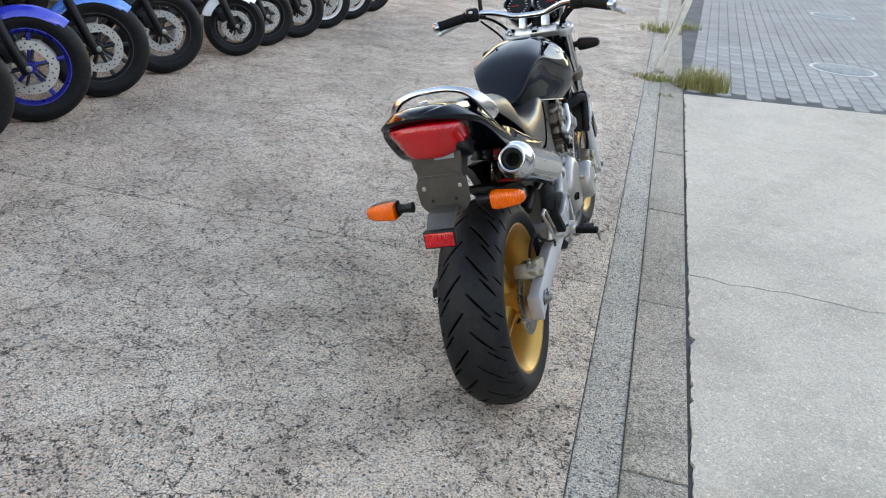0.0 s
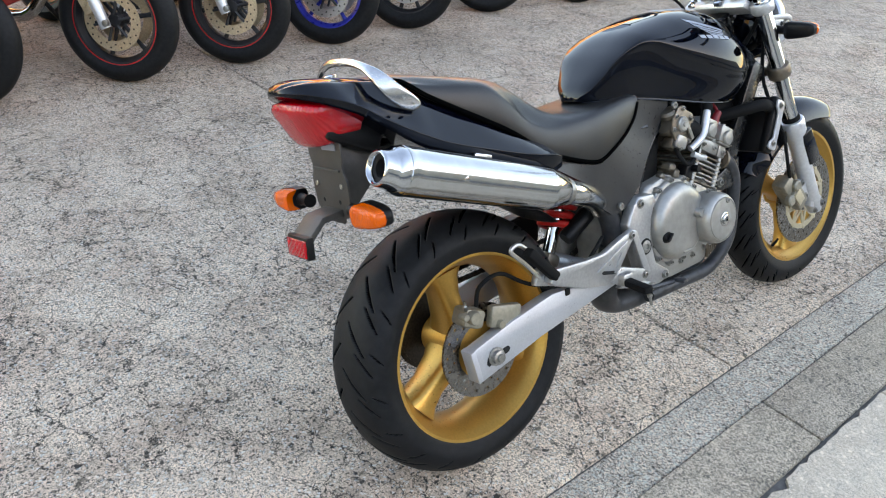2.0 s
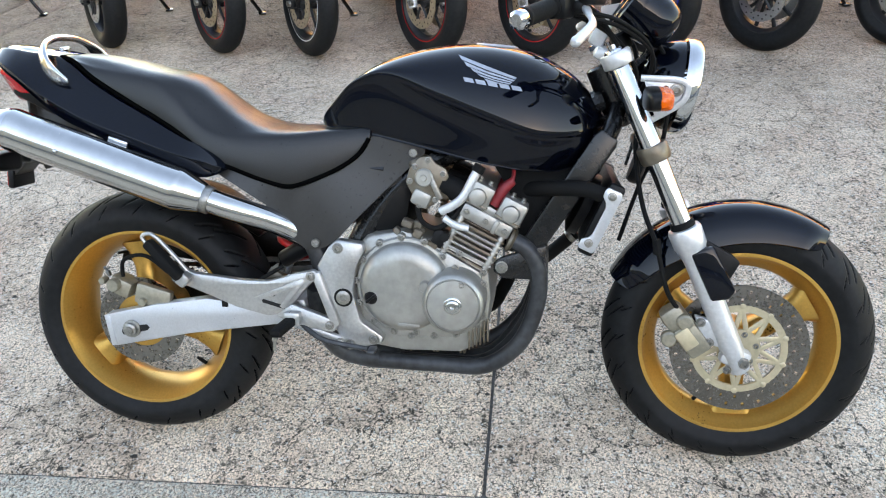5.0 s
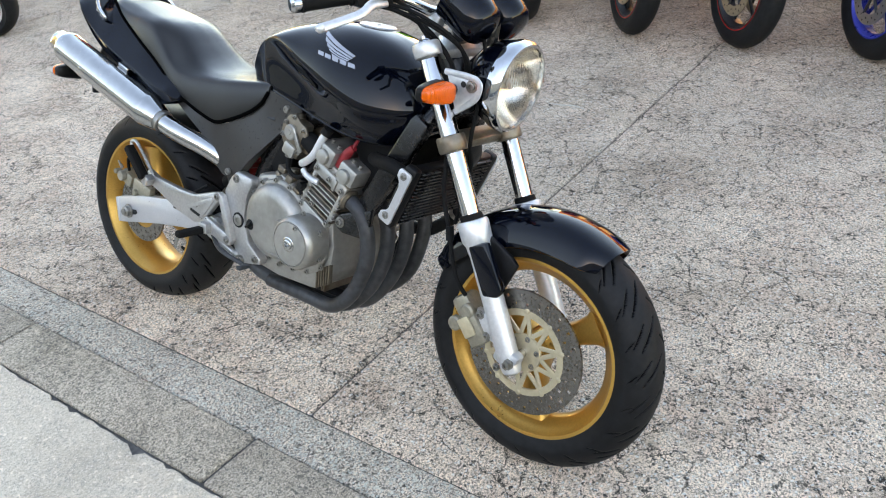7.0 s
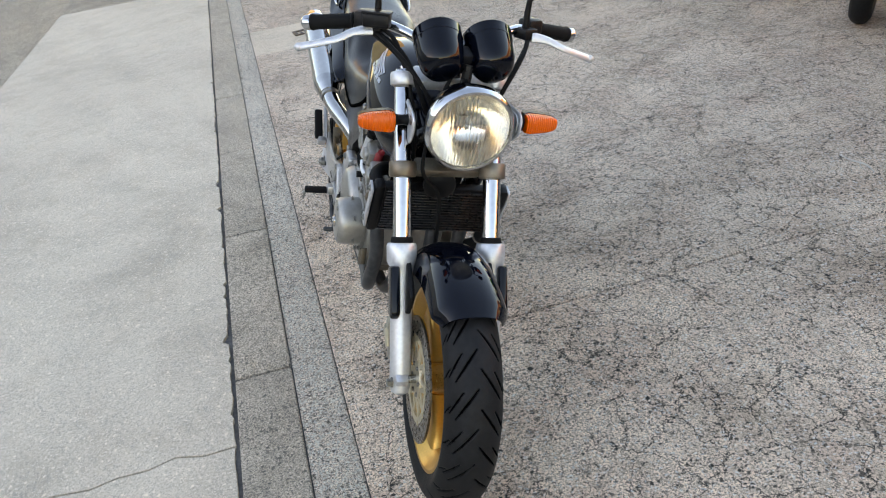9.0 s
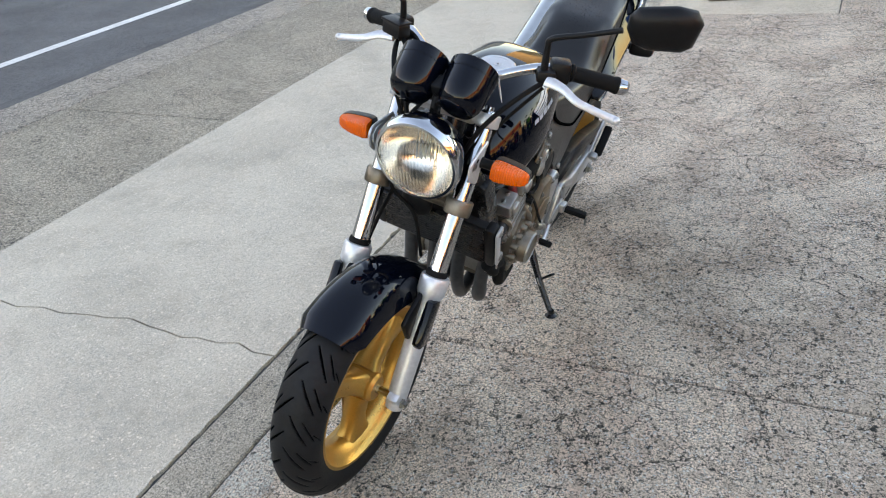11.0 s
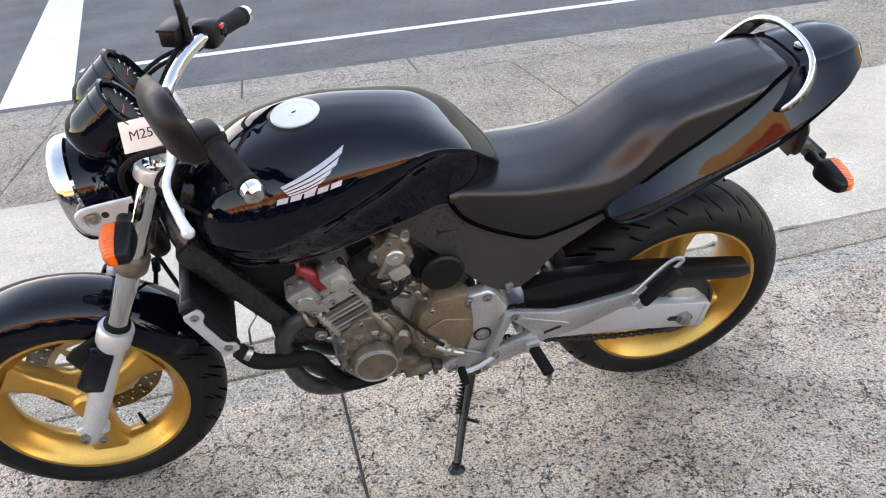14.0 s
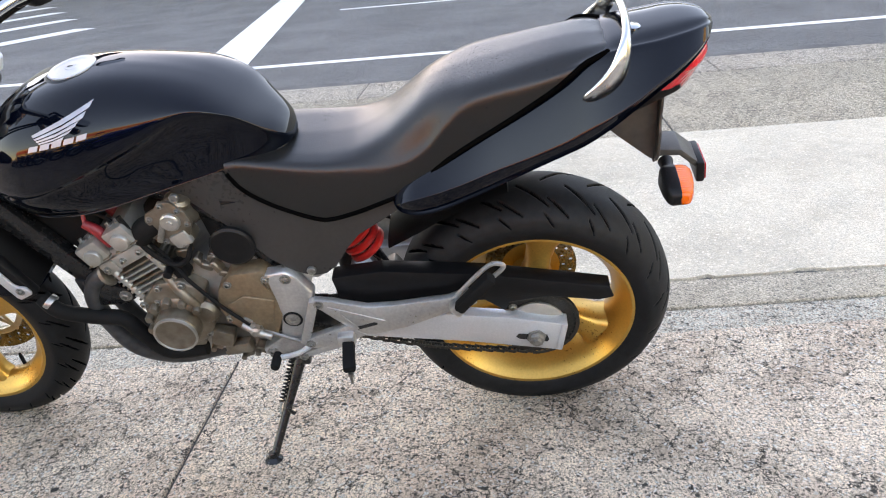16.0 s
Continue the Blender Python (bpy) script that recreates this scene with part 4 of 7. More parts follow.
# ---- frame ----
bm = bmesh.new()
for s in (1, -1):
    tube([(0.030 * s, 1.060, 0.785), (0.070 * s, 1.050, 0.755), (0.098 * s, 1.030, 0.715)], 0.019, 12, bm=bm)
    prism([(1.058, 0.729), (1.026, 0.750), (1.012, 0.738), (0.858, 0.492), (0.862, 0.486), (0.889, 0.467), (0.897, 0.469), (1.056, 0.715)], *sorted((0.088 * s, 0.116 * s)), 0.006, bm=bm)
    tube([(0.03 * s, 1.03, 0.80), (0.055 * s, 0.85, 0.73), (0.072 * s, 0.65, 0.66), (0.082 * s, 0.53, 0.52), (0.095 * s, 0.51, 0.40)], 0.022, 8, bm=bm)
    tube([(0.09 * s, 0.58, 0.66), (0.085 * s, 0.2, 0.70), (0.07 * s, -0.15, 0.80)], 0.013, 8, bm=bm)
    prism([(0.925, 0.512), (0.858, 0.492), (0.830, 0.482), (0.815, 0.470), (0.815, 0.450), (0.838, 0.437), (0.895, 0.436), (0.920, 0.458)], *sorted((0.106 * s, 0.122 * s)), 0.004, bm=bm)
lathe([(0.034, -0.06), (0.034, 0.07), (0.028, 0.075)], (0, 1.055, 0.805), (0, -0.412, 0.911), 24, bm)
# added black block: darkens the see-through gap between frame and engine
dark_fill = bmesh.new()
prism([(1.03, 0.745), (0.90, 0.548), (0.868, 0.505), (0.856, 0.56), (0.842, 0.62), (0.805, 0.68), (0.82, 0.70), (1.0, 0.73)], -0.084, 0.084, 0.004, bm=dark_fill)
part("heat_shield", dark_fill, M_RUBBER, bike, "black filler block added to darken the open gap under the tank")
frame_part = part("main_frame", bm, M_FRAME, bike, "black painted steel frame")
for s in (1, -1):
    bolt(frame_part, (0.122 * s, 0.832, 0.462), (s, 0, 0), 0.009, 0.008)
plate = [(0.464, 0.498), (0.484, 0.515), (0.540, 0.508), (0.543, 0.49), (0.524, 0.455), (0.516, 0.40), (0.532, 0.335), (0.580, 0.302), (0.578, 0.285), (0.506, 0.271), (0.488, 0.282), (0.470, 0.33), (0.448, 0.415), (0.438, 0.455)]
for s in (1, -1):
    a, b = sorted((0.112 * s, 0.142 * s))
    pv = part("pivot_plate", prism(plate, a, b, 0.006), M_HANGER, bike, "silver cast pivot plate")
    x = 0.142 * s
    part("pivot_bolt", lathe([(0.0155, 0), (0.0155, 0.003), (0.012, 0.0045), (0.007, 0.0045), (0.006, 0.001), (0, 0.001)], (x, 0.495, 0.388), (s, 0, 0), 16), M_BOLT, pv)
    for y, z in ((0.486, 0.497), (0.508, 0.282), (0.560, 0.296)):
        bolt(pv, (x, y, z), (s, 0, 0), 0.008, 0.006)
    # dark proud ring paints the shade of a sunken seat round the bolt
    part("recess", lathe([(0.0205, -0.001), (0.0205, 0.0008), (0.0145, 0.0010), (0.0145, -0.001)], (x, 0.495, 0.388), (s, 0, 0), 24, cap=False), M_PLASTIC, pv)
    # foot peg hanger: an open truss
    a, b = sorted((0.140 * s, 0.158 * s))
    bm = prism([(0.112, 0.416), (0.16, 0.401), (0.26, 0.361), (0.33, 0.344), (0.352, 0.348), (0.386, 0.374), (0.428, 0.420), (0.447, 0.436), (0.437, 0.451), (0.40, 0.443), (0.334, 0.423), (0.277, 0.424), (0.17, 0.435), (0.13, 0.451)], a, b, 0.005)
    prism([(0.345, 0.346), (0.378, 0.330), (0.458, 0.313), (0.476, 0.314), (0.484, 0.328), (0.472, 0.342), (0.384, 0.374)], a, b, 0.004, bm=bm)
    prism([(0.374, 0.322), (0.470, 0.292), (0.490, 0.284), (0.498, 0.292), (0.490, 0.302), (0.400, 0.332)], a, b - 0.004 if s > 0 else b, 0.003, bm=bm)
    prism([(0.428, 0.446), (0.448, 0.446), (0.490, 0.330), (0.472, 0.322)], a, b, 0.003, bm=bm)
    xx = 0.158 * s
    tube([(xx, 0.128, 0.432), (xx, 0.09, 0.475), (xx, 0.058, 0.508), (xx, 0.066, 0.519), (xx, 0.086, 0.515), (xx, 0.125, 0.475), (xx, 0.158, 0.435)], 0.0048, 8, 6, bm)
    hg = part("peg_hanger", bm, M_HANGER, bike, "silver cast footrest hanger")
    part("cast_web", prism([(0.302, 0.386), (0.412, 0.432), (0.418, 0.424), (0.366, 0.362), (0.358, 0.368), (0.388, 0.408), (0.318, 0.381)], *sorted((xx + 0.0022 * s, xx - 0.002 * s)), 0.0012), M_HANGER, hg)
    # black disc and strip paint the dark of a hole and a slot
    part("cast_hole", lathe([(0.0052, 0), (0.0050, 0.0006), (0, 0.0006)], (xx + 0.0004 * s, 0.345, 0.395), (s, 0, 0), 14), M_HOLE, hg)
    part("cast_slot", prism([(0.318, 0.384), (0.366, 0.371), (0.368, 0.362), (0.320, 0.375)], *sorted((xx + 0.0008 * s, xx - 0.003 * s)), 0.0), M_HOLE, hg)
    for y, z in ((0.429, 0.438), (0.467, 0.329), (0.490, 0.292), (0.15, 0.425)):
        bolt(hg, (xx, y, z), (s, 0, 0), 0.007, 0.005)
    # folded passenger peg
    pg = part("passenger_peg", block((0.183 * s, 0.115, 0.470), (0.026, 0.105, 0.022), (-48, 0, 0), 0.006), M_RUBBER, bike, "folded black rubber passenger footpeg")
    part("peg_pivot", block((0.172 * s, 0.152, 0.425), (0.028, 0.022, 0.03), (-40, 0, 0), 0.005), M_HANGER, pg)
    # rider peg
    rp = part("rider_peg", block((0.206 * s, 0.380, 0.338), (0.076, 0.025, 0.018), (0, 3 * s, -8 * s), 0.005), M_RUBBER, bike, "black rubber rider footpeg")
    part("peg_bracket", block((0.160 * s, 0.388, 0.345), (0.032, 0.036, 0.03), (0, 0, 0), 0.006), M_HANGER, rp)
    part("feeler", lathe([(0.006, 0), (0.006, 0.006), (0.0035, 0.010), (0.0035, 0.026), (0, 0.028)], (0.243 * s, 0.374, 0.328), (0.15 * s, 0, -1), 8), M_BOLT, rp)
# brake pedal and gear lever
part("brake_pedal", merge(tube([(0.15, 0.40, 0.33), (0.165, 0.45, 0.30), (0.165, 0.53, 0.285), (0.172, 0.555, 0.285)], 0.006, 8), block((0.184, 0.565, 0.287), (0.035, 0.018, 0.010), bevel=0.004)), M_PIPE, bike, "dark steel brake pedal")
gl = part("gear_lever", tube([(-0.15, 0.44, 0.34), (-0.16, 0.50, 0.305), (-0.165, 0.545, 0.30)], 0.006, 8), M_ALU, bike, "silver gear lever")
part("toe_rubber", lathe([(0.009, 0), (0.010, 0.005), (0.010, 0.035), (0.008, 0.04), (0, 0.04)], (-0.155, 0.545, 0.30), (-1, 0, 0), 12), M_RUBBER, gl)
part("shift_rod", tube([(-0.15, 0.47, 0.318), (-0.145, 0.53, 0.345), (-0.14, 0.565, 0.36)], 0.004, 8), M_BOLT, gl)

# ---- side stand ----
foot = Vector((-0.262, 0.585, 0.087))
sd = part("side_stand", tube([(-0.112, 0.512, 0.262), (-0.135, 0.52, 0.235), (-0.19, 0.55, 0.165), foot], [0.014, 0.013, 0.010, 0.009], 10), M_FRAME, bike, "black steel side stand, folded out")
part("stand_foot", lathe([(0.019, -0.004), (0.020, 0.002), (0.016, 0.006), (0.011, 0.010), (0.010, 0.02)], foot + Vector((-0.002, 0.001, -0.006)), (0.28, 0, 0.96), 16), M_FRAME, sd)
part("stand_bracket", block((-0.118, 0.513, 0.262), (0.03, 0.045, 0.05), bevel=0.005), M_FRAME, sd)
A_, B_ = Vector((-0.128, 0.532, 0.252)), Vector((-0.184, 0.562, 0.178))
d, a, b = axes(B_ - A_)
part("stand_spring", tube([A_ + (B_ - A_) * k / 120 + (a * math.cos(k * math.pi / 5) + b * math.sin(k * math.pi / 5)) * 0.0048 for k in range(121)], 0.0022, 6, smooth=False), M_FRAME, sd)
part("spring_hook", tube([B_, B_ + Vector((-0.012, 0.004, -0.016)), B_ + Vector((-0.018, -0.002, -0.026)), B_ + Vector((-0.010, -0.010, -0.024))], 0.0022, 8), M_BOLT, sd)
part("kick_tab", tube([(-0.19, 0.55, 0.165), (-0.215, 0.535, 0.185), (-0.225, 0.523, 0.188)], 0.004, 8), M_FRAME, sd)

# ---- engine ----
crank = [(0.50, 0.315), (0.535, 0.275), (0.62, 0.262), (0.748, 0.264), (0.785, 0.285), (0.804, 0.32), (0.812, 0.39), (0.806, 0.455), (0.785, 0.48), (0.72, 0.51), (0.62, 0.535), (0.54, 0.52), (0.505, 0.46)]
eng = part("engine_case", prism(crank, -0.099, 0.118, 0.012), M_CASE, bike, "cast aluminium engine crankcase")
bm = bmesh.new()
for k in range(5):
    block((0, 0.66 + 0.022 * (k % 2) + 0.03 * k - 0.03, 0.258), (0.16, 0.006, 0.02), bevel=0.002, bm=bm)
part("sump_fins", bm, M_CASEB, eng)
ax_up, ax_fw = Vector((0, 0.454, 0.891)), Vector((0, 0.891, -0.454))
base = Vector((0, 0.755, 0.476))
tilt = -27.0
def cyl_box(s0, s1, depth, width, bevel=0.004, bm=None, shift=0.0):
    c = base + ax_up * (s0 + s1) / 2 + ax_fw * shift
    return block(c, (width, depth, s1 - s0), (tilt, 0, 0), bevel, bm)
cb = part("cylinder_block", cyl_box(-0.03, 0.075, 0.090, 0.215, 0.004), M_CASEB, bike, "finned cylinder block with oxidised fins")
for k in range(7):
    part("cooling_fin", cyl_box(-0.002 + 0.0115 * k, 0.0028 + 0.0115 * k, 0.112, 0.256, 0.0014), M_CASE if k % 3 else M_CASEB, cb)
for s in (1, -1):
    for sh in (-0.048, 0.046):
        part("stud_boss", lathe([(0.0075, -0.012), (0.0075, 0.085), (0.006, 0.088), (0, 0.088)], base + ax_fw * sh + Vector((0.121 * s, 0, 0)), ax_up, 12), M_CASE, cb)
head = part("cylinder_head", merge(cyl_box(0.079, 0.112, 0.118, 0.262, 0.008), cyl_box(0.108, 0.126, 0.132, 0.25, 0.006)), M_CASE, bike, "cast aluminium cylinder head")
for sh in (-0.038, 0.038):
    tower = part("cam_cover", cyl_box(0.112, 0.163, 0.056, 0.272, 0.007, None, sh), M_CASE, head, "cast aluminium cam cover")
    part("cover_seam", cyl_box(0.1175, 0.1205, 0.0585, 0.2745, 0.001, None, sh), M_CASEB, head)
for s in (1, -1):
    for sh in (-0.038, 0.038):
        p = base + ax_up * 0.134 + ax_fw * sh + Vector((0.135 * s, 0, 0))
        part("cam_end_plug", lathe([(0.0185, 0), (0.0185, 0.006), (0.0165, 0.009), (0.008, 0.011), (0, 0.011)], p, (s, 0, 0), 24), M_CASE, head)
        for d in (-0.02, 0.02):
            part("cover_bolt", lathe([(0.0065, -0.006), (0.0065, 0.003), (0.0045, 0.004), (0.0045, 0.009), (0, 0.009)], base + ax_up * 0.163 + ax_fw * (sh + d * 0.6) + Vector((0.11 * s, 0, 0)), ax_up, 10), M_BOLT, head)
    for s0, sh in ((0.095, -0.045), (0.095, 0.045), (0.095, 0.0)):
        bolt(head, base + ax_up * s0 + ax_fw * sh + Vector((0.131 * s, 0, 0)), (s, 0, 0), 0.0055, 0.006)
    part("head_rib", block(base + ax_up * 0.094 + ax_fw * 0.022 + Vector((0.132 * s, 0, 0)), (0.006, 0.010, 0.03), (tilt, 0, 0), 0.002), M_CASE, head)
for x in (-0.112, -0.04, 0.04, 0.112):
    rc = part("plug_cap", tube([base + ax_up * 0.130 + Vector((x, 0, 0)), base + ax_up * 0.168 + Vector((x, 0.002, 0)), base + ax_up * 0.186 + Vector((x, 0.014, 0.002))], [0.0125, 0.0115, 0.0085], 12), M_REDR, bike, "dark red rubber spark plug cap")
    part("plug_lead", tube([base + ax_up * 0.184 + Vector((x, 0.012, 0.002)), base + ax_up * 0.205 + Vector((x * 0.8, 0.0, 0.012)), Vector((x * 0.5, 0.79, 0.69))], 0.0042, 8), M_REDR, rc)
    part("intake_boot", tube([base + ax_up * 0.112 + ax_fw * -0.055 + Vector((x, 0, 0)), Vector((x, 0.735, 0.622)), Vector((x, 0.705, 0.636))], [0.022, 0.024, 0.022], 14), M_RUBBER, bike, "black rubber intake boot")

# right-hand covers
cl = Vector((0, 0.628, 0.415))
bm = lathe([(0.106, 0.110), (0.107, 0.126), (0.104, 0.130), (0.098, 0.131), (0.096, 0.140), (0.090, 0.152), (0.078, 0.158), (0.06, 0.160), (0, 0.161)], cl, (1, 0, 0), 48)
prism([(0.60, 0.300), (0.73, 0.303), (0.775, 0.322), (0.797, 0.36), (0.790, 0.45), (0.72, 0.49), (0.66, 0.50)], 0.112, 0.130, 0.005, bm=bm)
clutch = part("clutch_cover", bm, M_CASE, bike, "satin grey cast clutch cover")
pc = Vector((0, 0.738, 0.397))
bm = lathe([(0.066, 0.126), (0.066, 0.172), (0.0645, 0.182), (0.060, 0.190), (0.0555, 0.1925), (0.0545, 0.1905), (0.0530, 0.1905), (0.0520, 0.1935), (0.030, 0.1960), (0, 0.1965)], pc, (1, 0, 0), 40)
pulse = part("pulse_cover", bm, M_CASE, bike, "round cast pulse generator cover")
part("cover_cap", lathe([(0.0185, -0.002), (0.0185, 0.0015), (0.017, 0.0025), (0.013, 0.0028), (0.0125, 0.005), (0.0105, 0.0065), (0.0055, 0.0065), (0.0048, 0.001), (0, 0.001)], pc + Vector((0.1965, 0, 0)), (1, 0, 0), 24), M_STEEL, pulse, "bright socket-head cover plug")
bolt(pulse, pc + Vector((0.1925, 0.018, 0.043)), (1, 0, 0), 0.0058, 0.005)
part("cover_ear", lathe([(0.012, 0.126), (0.012, 0.172), (0.010, 0.176), (0, 0.176)], pc + Vector((0, -0.062, 0.030)), (1, 0, 0), 16), M_CASE, pulse)
for k in range(6):
    part("cast_rib", block((0.118, 0.765 + 0.008 * k, 0.300 + 0.004 * k), (0.014, 0.004, 0.05), bevel=0.0015), M_CASEB, pulse)
for k in range(6):
    t = radians(30 + 60 * k)
    bolt(pulse, pc + Vector((0.150, 0.068 * math.cos(t), 0.068 * math.sin(t))), (1, 0, 0), 0.0055, 0.006)
for k in range(11):
    t = radians(40 + 27 * k)
    p = cl + Vector((0.128, 0.106 * math.cos(t), 0.106 * math.sin(t)))
    part("bolt_boss", lathe([(0.009, -0.014), (0.009, 0.0), (0.008, 0.002), (0, 0.002)], p, (1, 0, 0), 10), M_CASE, clutch)
    bolt(clutch, p + Vector((0.002, 0, 0)), (1, 0, 0), 0.0052, 0.006)
for y, z in ((0.64, 0.304), (0.69, 0.306), (0.738, 0.312), (0.785, 0.336), (0.795, 0.452), (0.745, 0.490)):
    bolt(clutch, (0.130, y, z), (1, 0, 0), 0.0055, 0.006)
part("oil_filler", merge(lathe([(0.016, 0), (0.016, 0.006), (0.012, 0.012), (0, 0.012)], (0.150, 0.560, 0.395), (1, 0, 0), 20), block((0.165, 0.560, 0.395), (0.008, 0.026, 0.006), (40, 0, 0), 0.002)), M_PLASTIC, clutch, "black oil filler cap")
part("cover_badge", block((0.1595, 0.64, 0.338), (0.002, 0.046, 0.006), (-3, 0, 0), 0.0008), M_CASE, clutch)

# left-hand covers
ac = Vector((0, 0.732, 0.395))
bm = lathe([(0.068, 0.11), (0.068, 0.135), (0.062, 0.142), (0.048, 0.146), (0.047, 0.172), (0.044, 0.177), (0.039, 0.179), (0.037, 0.178), (0, 0.178)], ac, (-1, 0, 0), 40)
prism([(0.66, 0.47), (0.70, 0.505), (0.755, 0.50), (0.795, 0.455), (0.803, 0.36), (0.77, 0.315), (0.70, 0.32)], -0.138, -0.094, 0.006, bm=bm)
# darker copy of the casting: the left side's dimmer light put into colour
alt = part("alternator_cover", bm, M_CASEB, bike, "cast aluminium alternator cover")
for k in range(7):
    t = radians(52 * k + 10)
    bolt(alt, ac + Vector((-0.137, 0.064 * math.cos(t), 0.064 * math.sin(t))), (-1, 0, 0), 0.0055, 0.006)
for y, z in ((0.70, 0.494), (0.750, 0.490), (0.792, 0.448), (0.796, 0.365)):
    bolt(alt, (-0.138, y, z), (-1, 0, 0), 0.006, 0.006)
sc = [(0.508, 0.44), (0.514, 0.498), (0.532, 0.521), (0.597, 0.515), (0.630, 0.478), (0.642, 0.43), (0.630, 0.385), (0.583, 0.333), (0.538, 0.340), (0.514, 0.39)]
spc = part("sprocket_cover", prism(sc, -0.142, -0.094, 0.008), M_BROWN, bike, "bronze-brown front sprocket cover")
part("cover_rib", prism([(0.52, 0.445), (0.58, 0.462), (0.618, 0.44), (0.622, 0.40), (0.60, 0.37), (0.535, 0.385)], -0.147, -0.141, 0.003), M_BROWN, spc)
for y, z in ((0.526, 0.500), (0.605, 0.492), (0.624, 0.40), (0.562, 0.352)):
    bolt(spc, (-0.142, y, z), (-1, 0, 0), 0.006, 0.006)
part("clutch_lever_arm", merge(tube([(-0.147, 0.60, 0.385), (-0.156, 0.575, 0.372), (-0.156, 0.545, 0.355)], 0.008, 10), lathe([(0.012, 0), (0.012, 0.02), (0.007, 0.024), (0, 0.024)], (-0.14, 0.575, 0.372), (-1, 0, 0), 14)), M_BOLT, spc)
part("neutral_boss", merge(block((-0.125, 0.66, 0.335), (0.03, 0.05, 0.045), (20, 0, 0), 0.008), block((-0.122, 0.635, 0.298), (0.028, 0.06, 0.03), (-10, 0, 0), 0.008)), M_CASEB, eng)
part("clutch_cable", tube([(-0.152, 0.56, 0.364), (-0.15, 0.62, 0.43), (-0.14, 0.68, 0.51), (-0.11, 0.74, 0.58), (-0.08, 0.9, 0.70), (-0.1, 1.05, 0.86), (-0.17, 0.99, 0.975)], 0.004, 8), M_RUBBER, bike, "black clutch cable")
ca, cb_ = Vector((-0.152, 0.562, 0.367)), Vector((-0.1505, 0.60, 0.408))
part("cable_adjuster", lathe([(0.0045, 0), (0.0075, 0.002), (0.0075, 0.010), (0.0048, 0.011), (0.0048, 0.022), (0.0075, 0.023), (0.0075, 0.029), (0.0045, 0.031)], ca, cb_ - ca, 6), M_BOLT, spc, "zinc cable adjuster")
part("cable_bracket", block((-0.146, 0.588, 0.396), (0.012, 0.020, 0.014), (40, 0, 0), 0.002), M_BOLT, spc)
for k in range(6):
    t = radians(-8 + 30 * k)
    p = ac + Vector((0, 0.061 * math.cos(t), 0.061 * math.sin(t)))
    part("cover_rib", lathe([(0.0095, 0.125), (0.0095, 0.150), (0.0075, 0.155), (0, 0.155)], p, (-1, 0, 0), 12), M_CASEB, alt)
part("face_ring", lathe([(0.0455, 0.1750), (0.0445, 0.1802), (0.0415, 0.1806), (0.0405, 0.1780)], ac, (-1, 0, 0), 40, cap=False), M_CASE, alt)
for y, z, a in ((0.655, 0.290, 12), (0.625, 0.272, -18), (0.592, 0.282, 25), (0.560, 0.276, -8), (0.685, 0.302, 30)):
    part("sump_lug", merge(block((-0.112, y, z), (0.026, 0.026, 0.016), (a, 0, 0), 0.004), lathe([(0.006, 0), (0.006, 0.014), (0, 0.014)], (-0.122, y + 0.006, z), (-1, 0, 0), 10)), M_CASEB, eng)
# water pump, pipes and small castings
part("water_pump", merge(lathe([(0.028, 0), (0.03, 0.02), (0.022, 0.03), (0, 0.03)], (-0.115, 0.675, 0.415), (-1, 0, 0), 20), tube([(-0.13, 0.675, 0.42), (-0.14, 0.70, 0.47), (-0.12, 0.73, 0.51)], 0.011, 10)), M_CASEB, eng)
rng = random.Random(11)
for s in (1, -1):
    for _ in range(9):
        y, z = rng.uniform(0.60, 0.72), rng.uniform(0.50, 0.55)
        part("casting_boss", block((s * rng.uniform(0.085, 0.115), y, z), (rng.uniform(0.015, 0.03), rng.uniform(0.012, 0.03), rng.uniform(0.01, 0.03)), (rng.uniform(-40, 40), 0, 0), 0.003, None, 1), M_CASEB, eng)

# ---- carburettors, air box ----
carb = part("carburettors", block((0, 0.66, 0.668), (0.24, 0.012, 0.02), (-25, 0, 0), 0.003), M_CASEB, bike, "bank of four cast carburettors")
for x in (-0.105, -0.037, 0.037, 0.105):
    bm = lathe([(0.022, -0.045), (0.024, -0.04), (0.024, 0.045), (0.021, 0.05)], (x, 0.680, 0.634), (0, 0.9, -0.42), 16)
    block((x, 0.672, 0.654), (0.042, 0.05, 0.05), (-25, 0, 0), 0.009, bm)
    block((x, 0.664, 0.600), (0.036, 0.042, 0.03), (-25, 0, 0), 0.008, bm)
    lathe([(0.024, 0), (0.024, 0.01), (0.018, 0.016), (0, 0.016)], (x, 0.660, 0.672), (0, -0.42, 0.9), 20, bm)
    part("carburettor_body", bm, M_CASEB, carb)
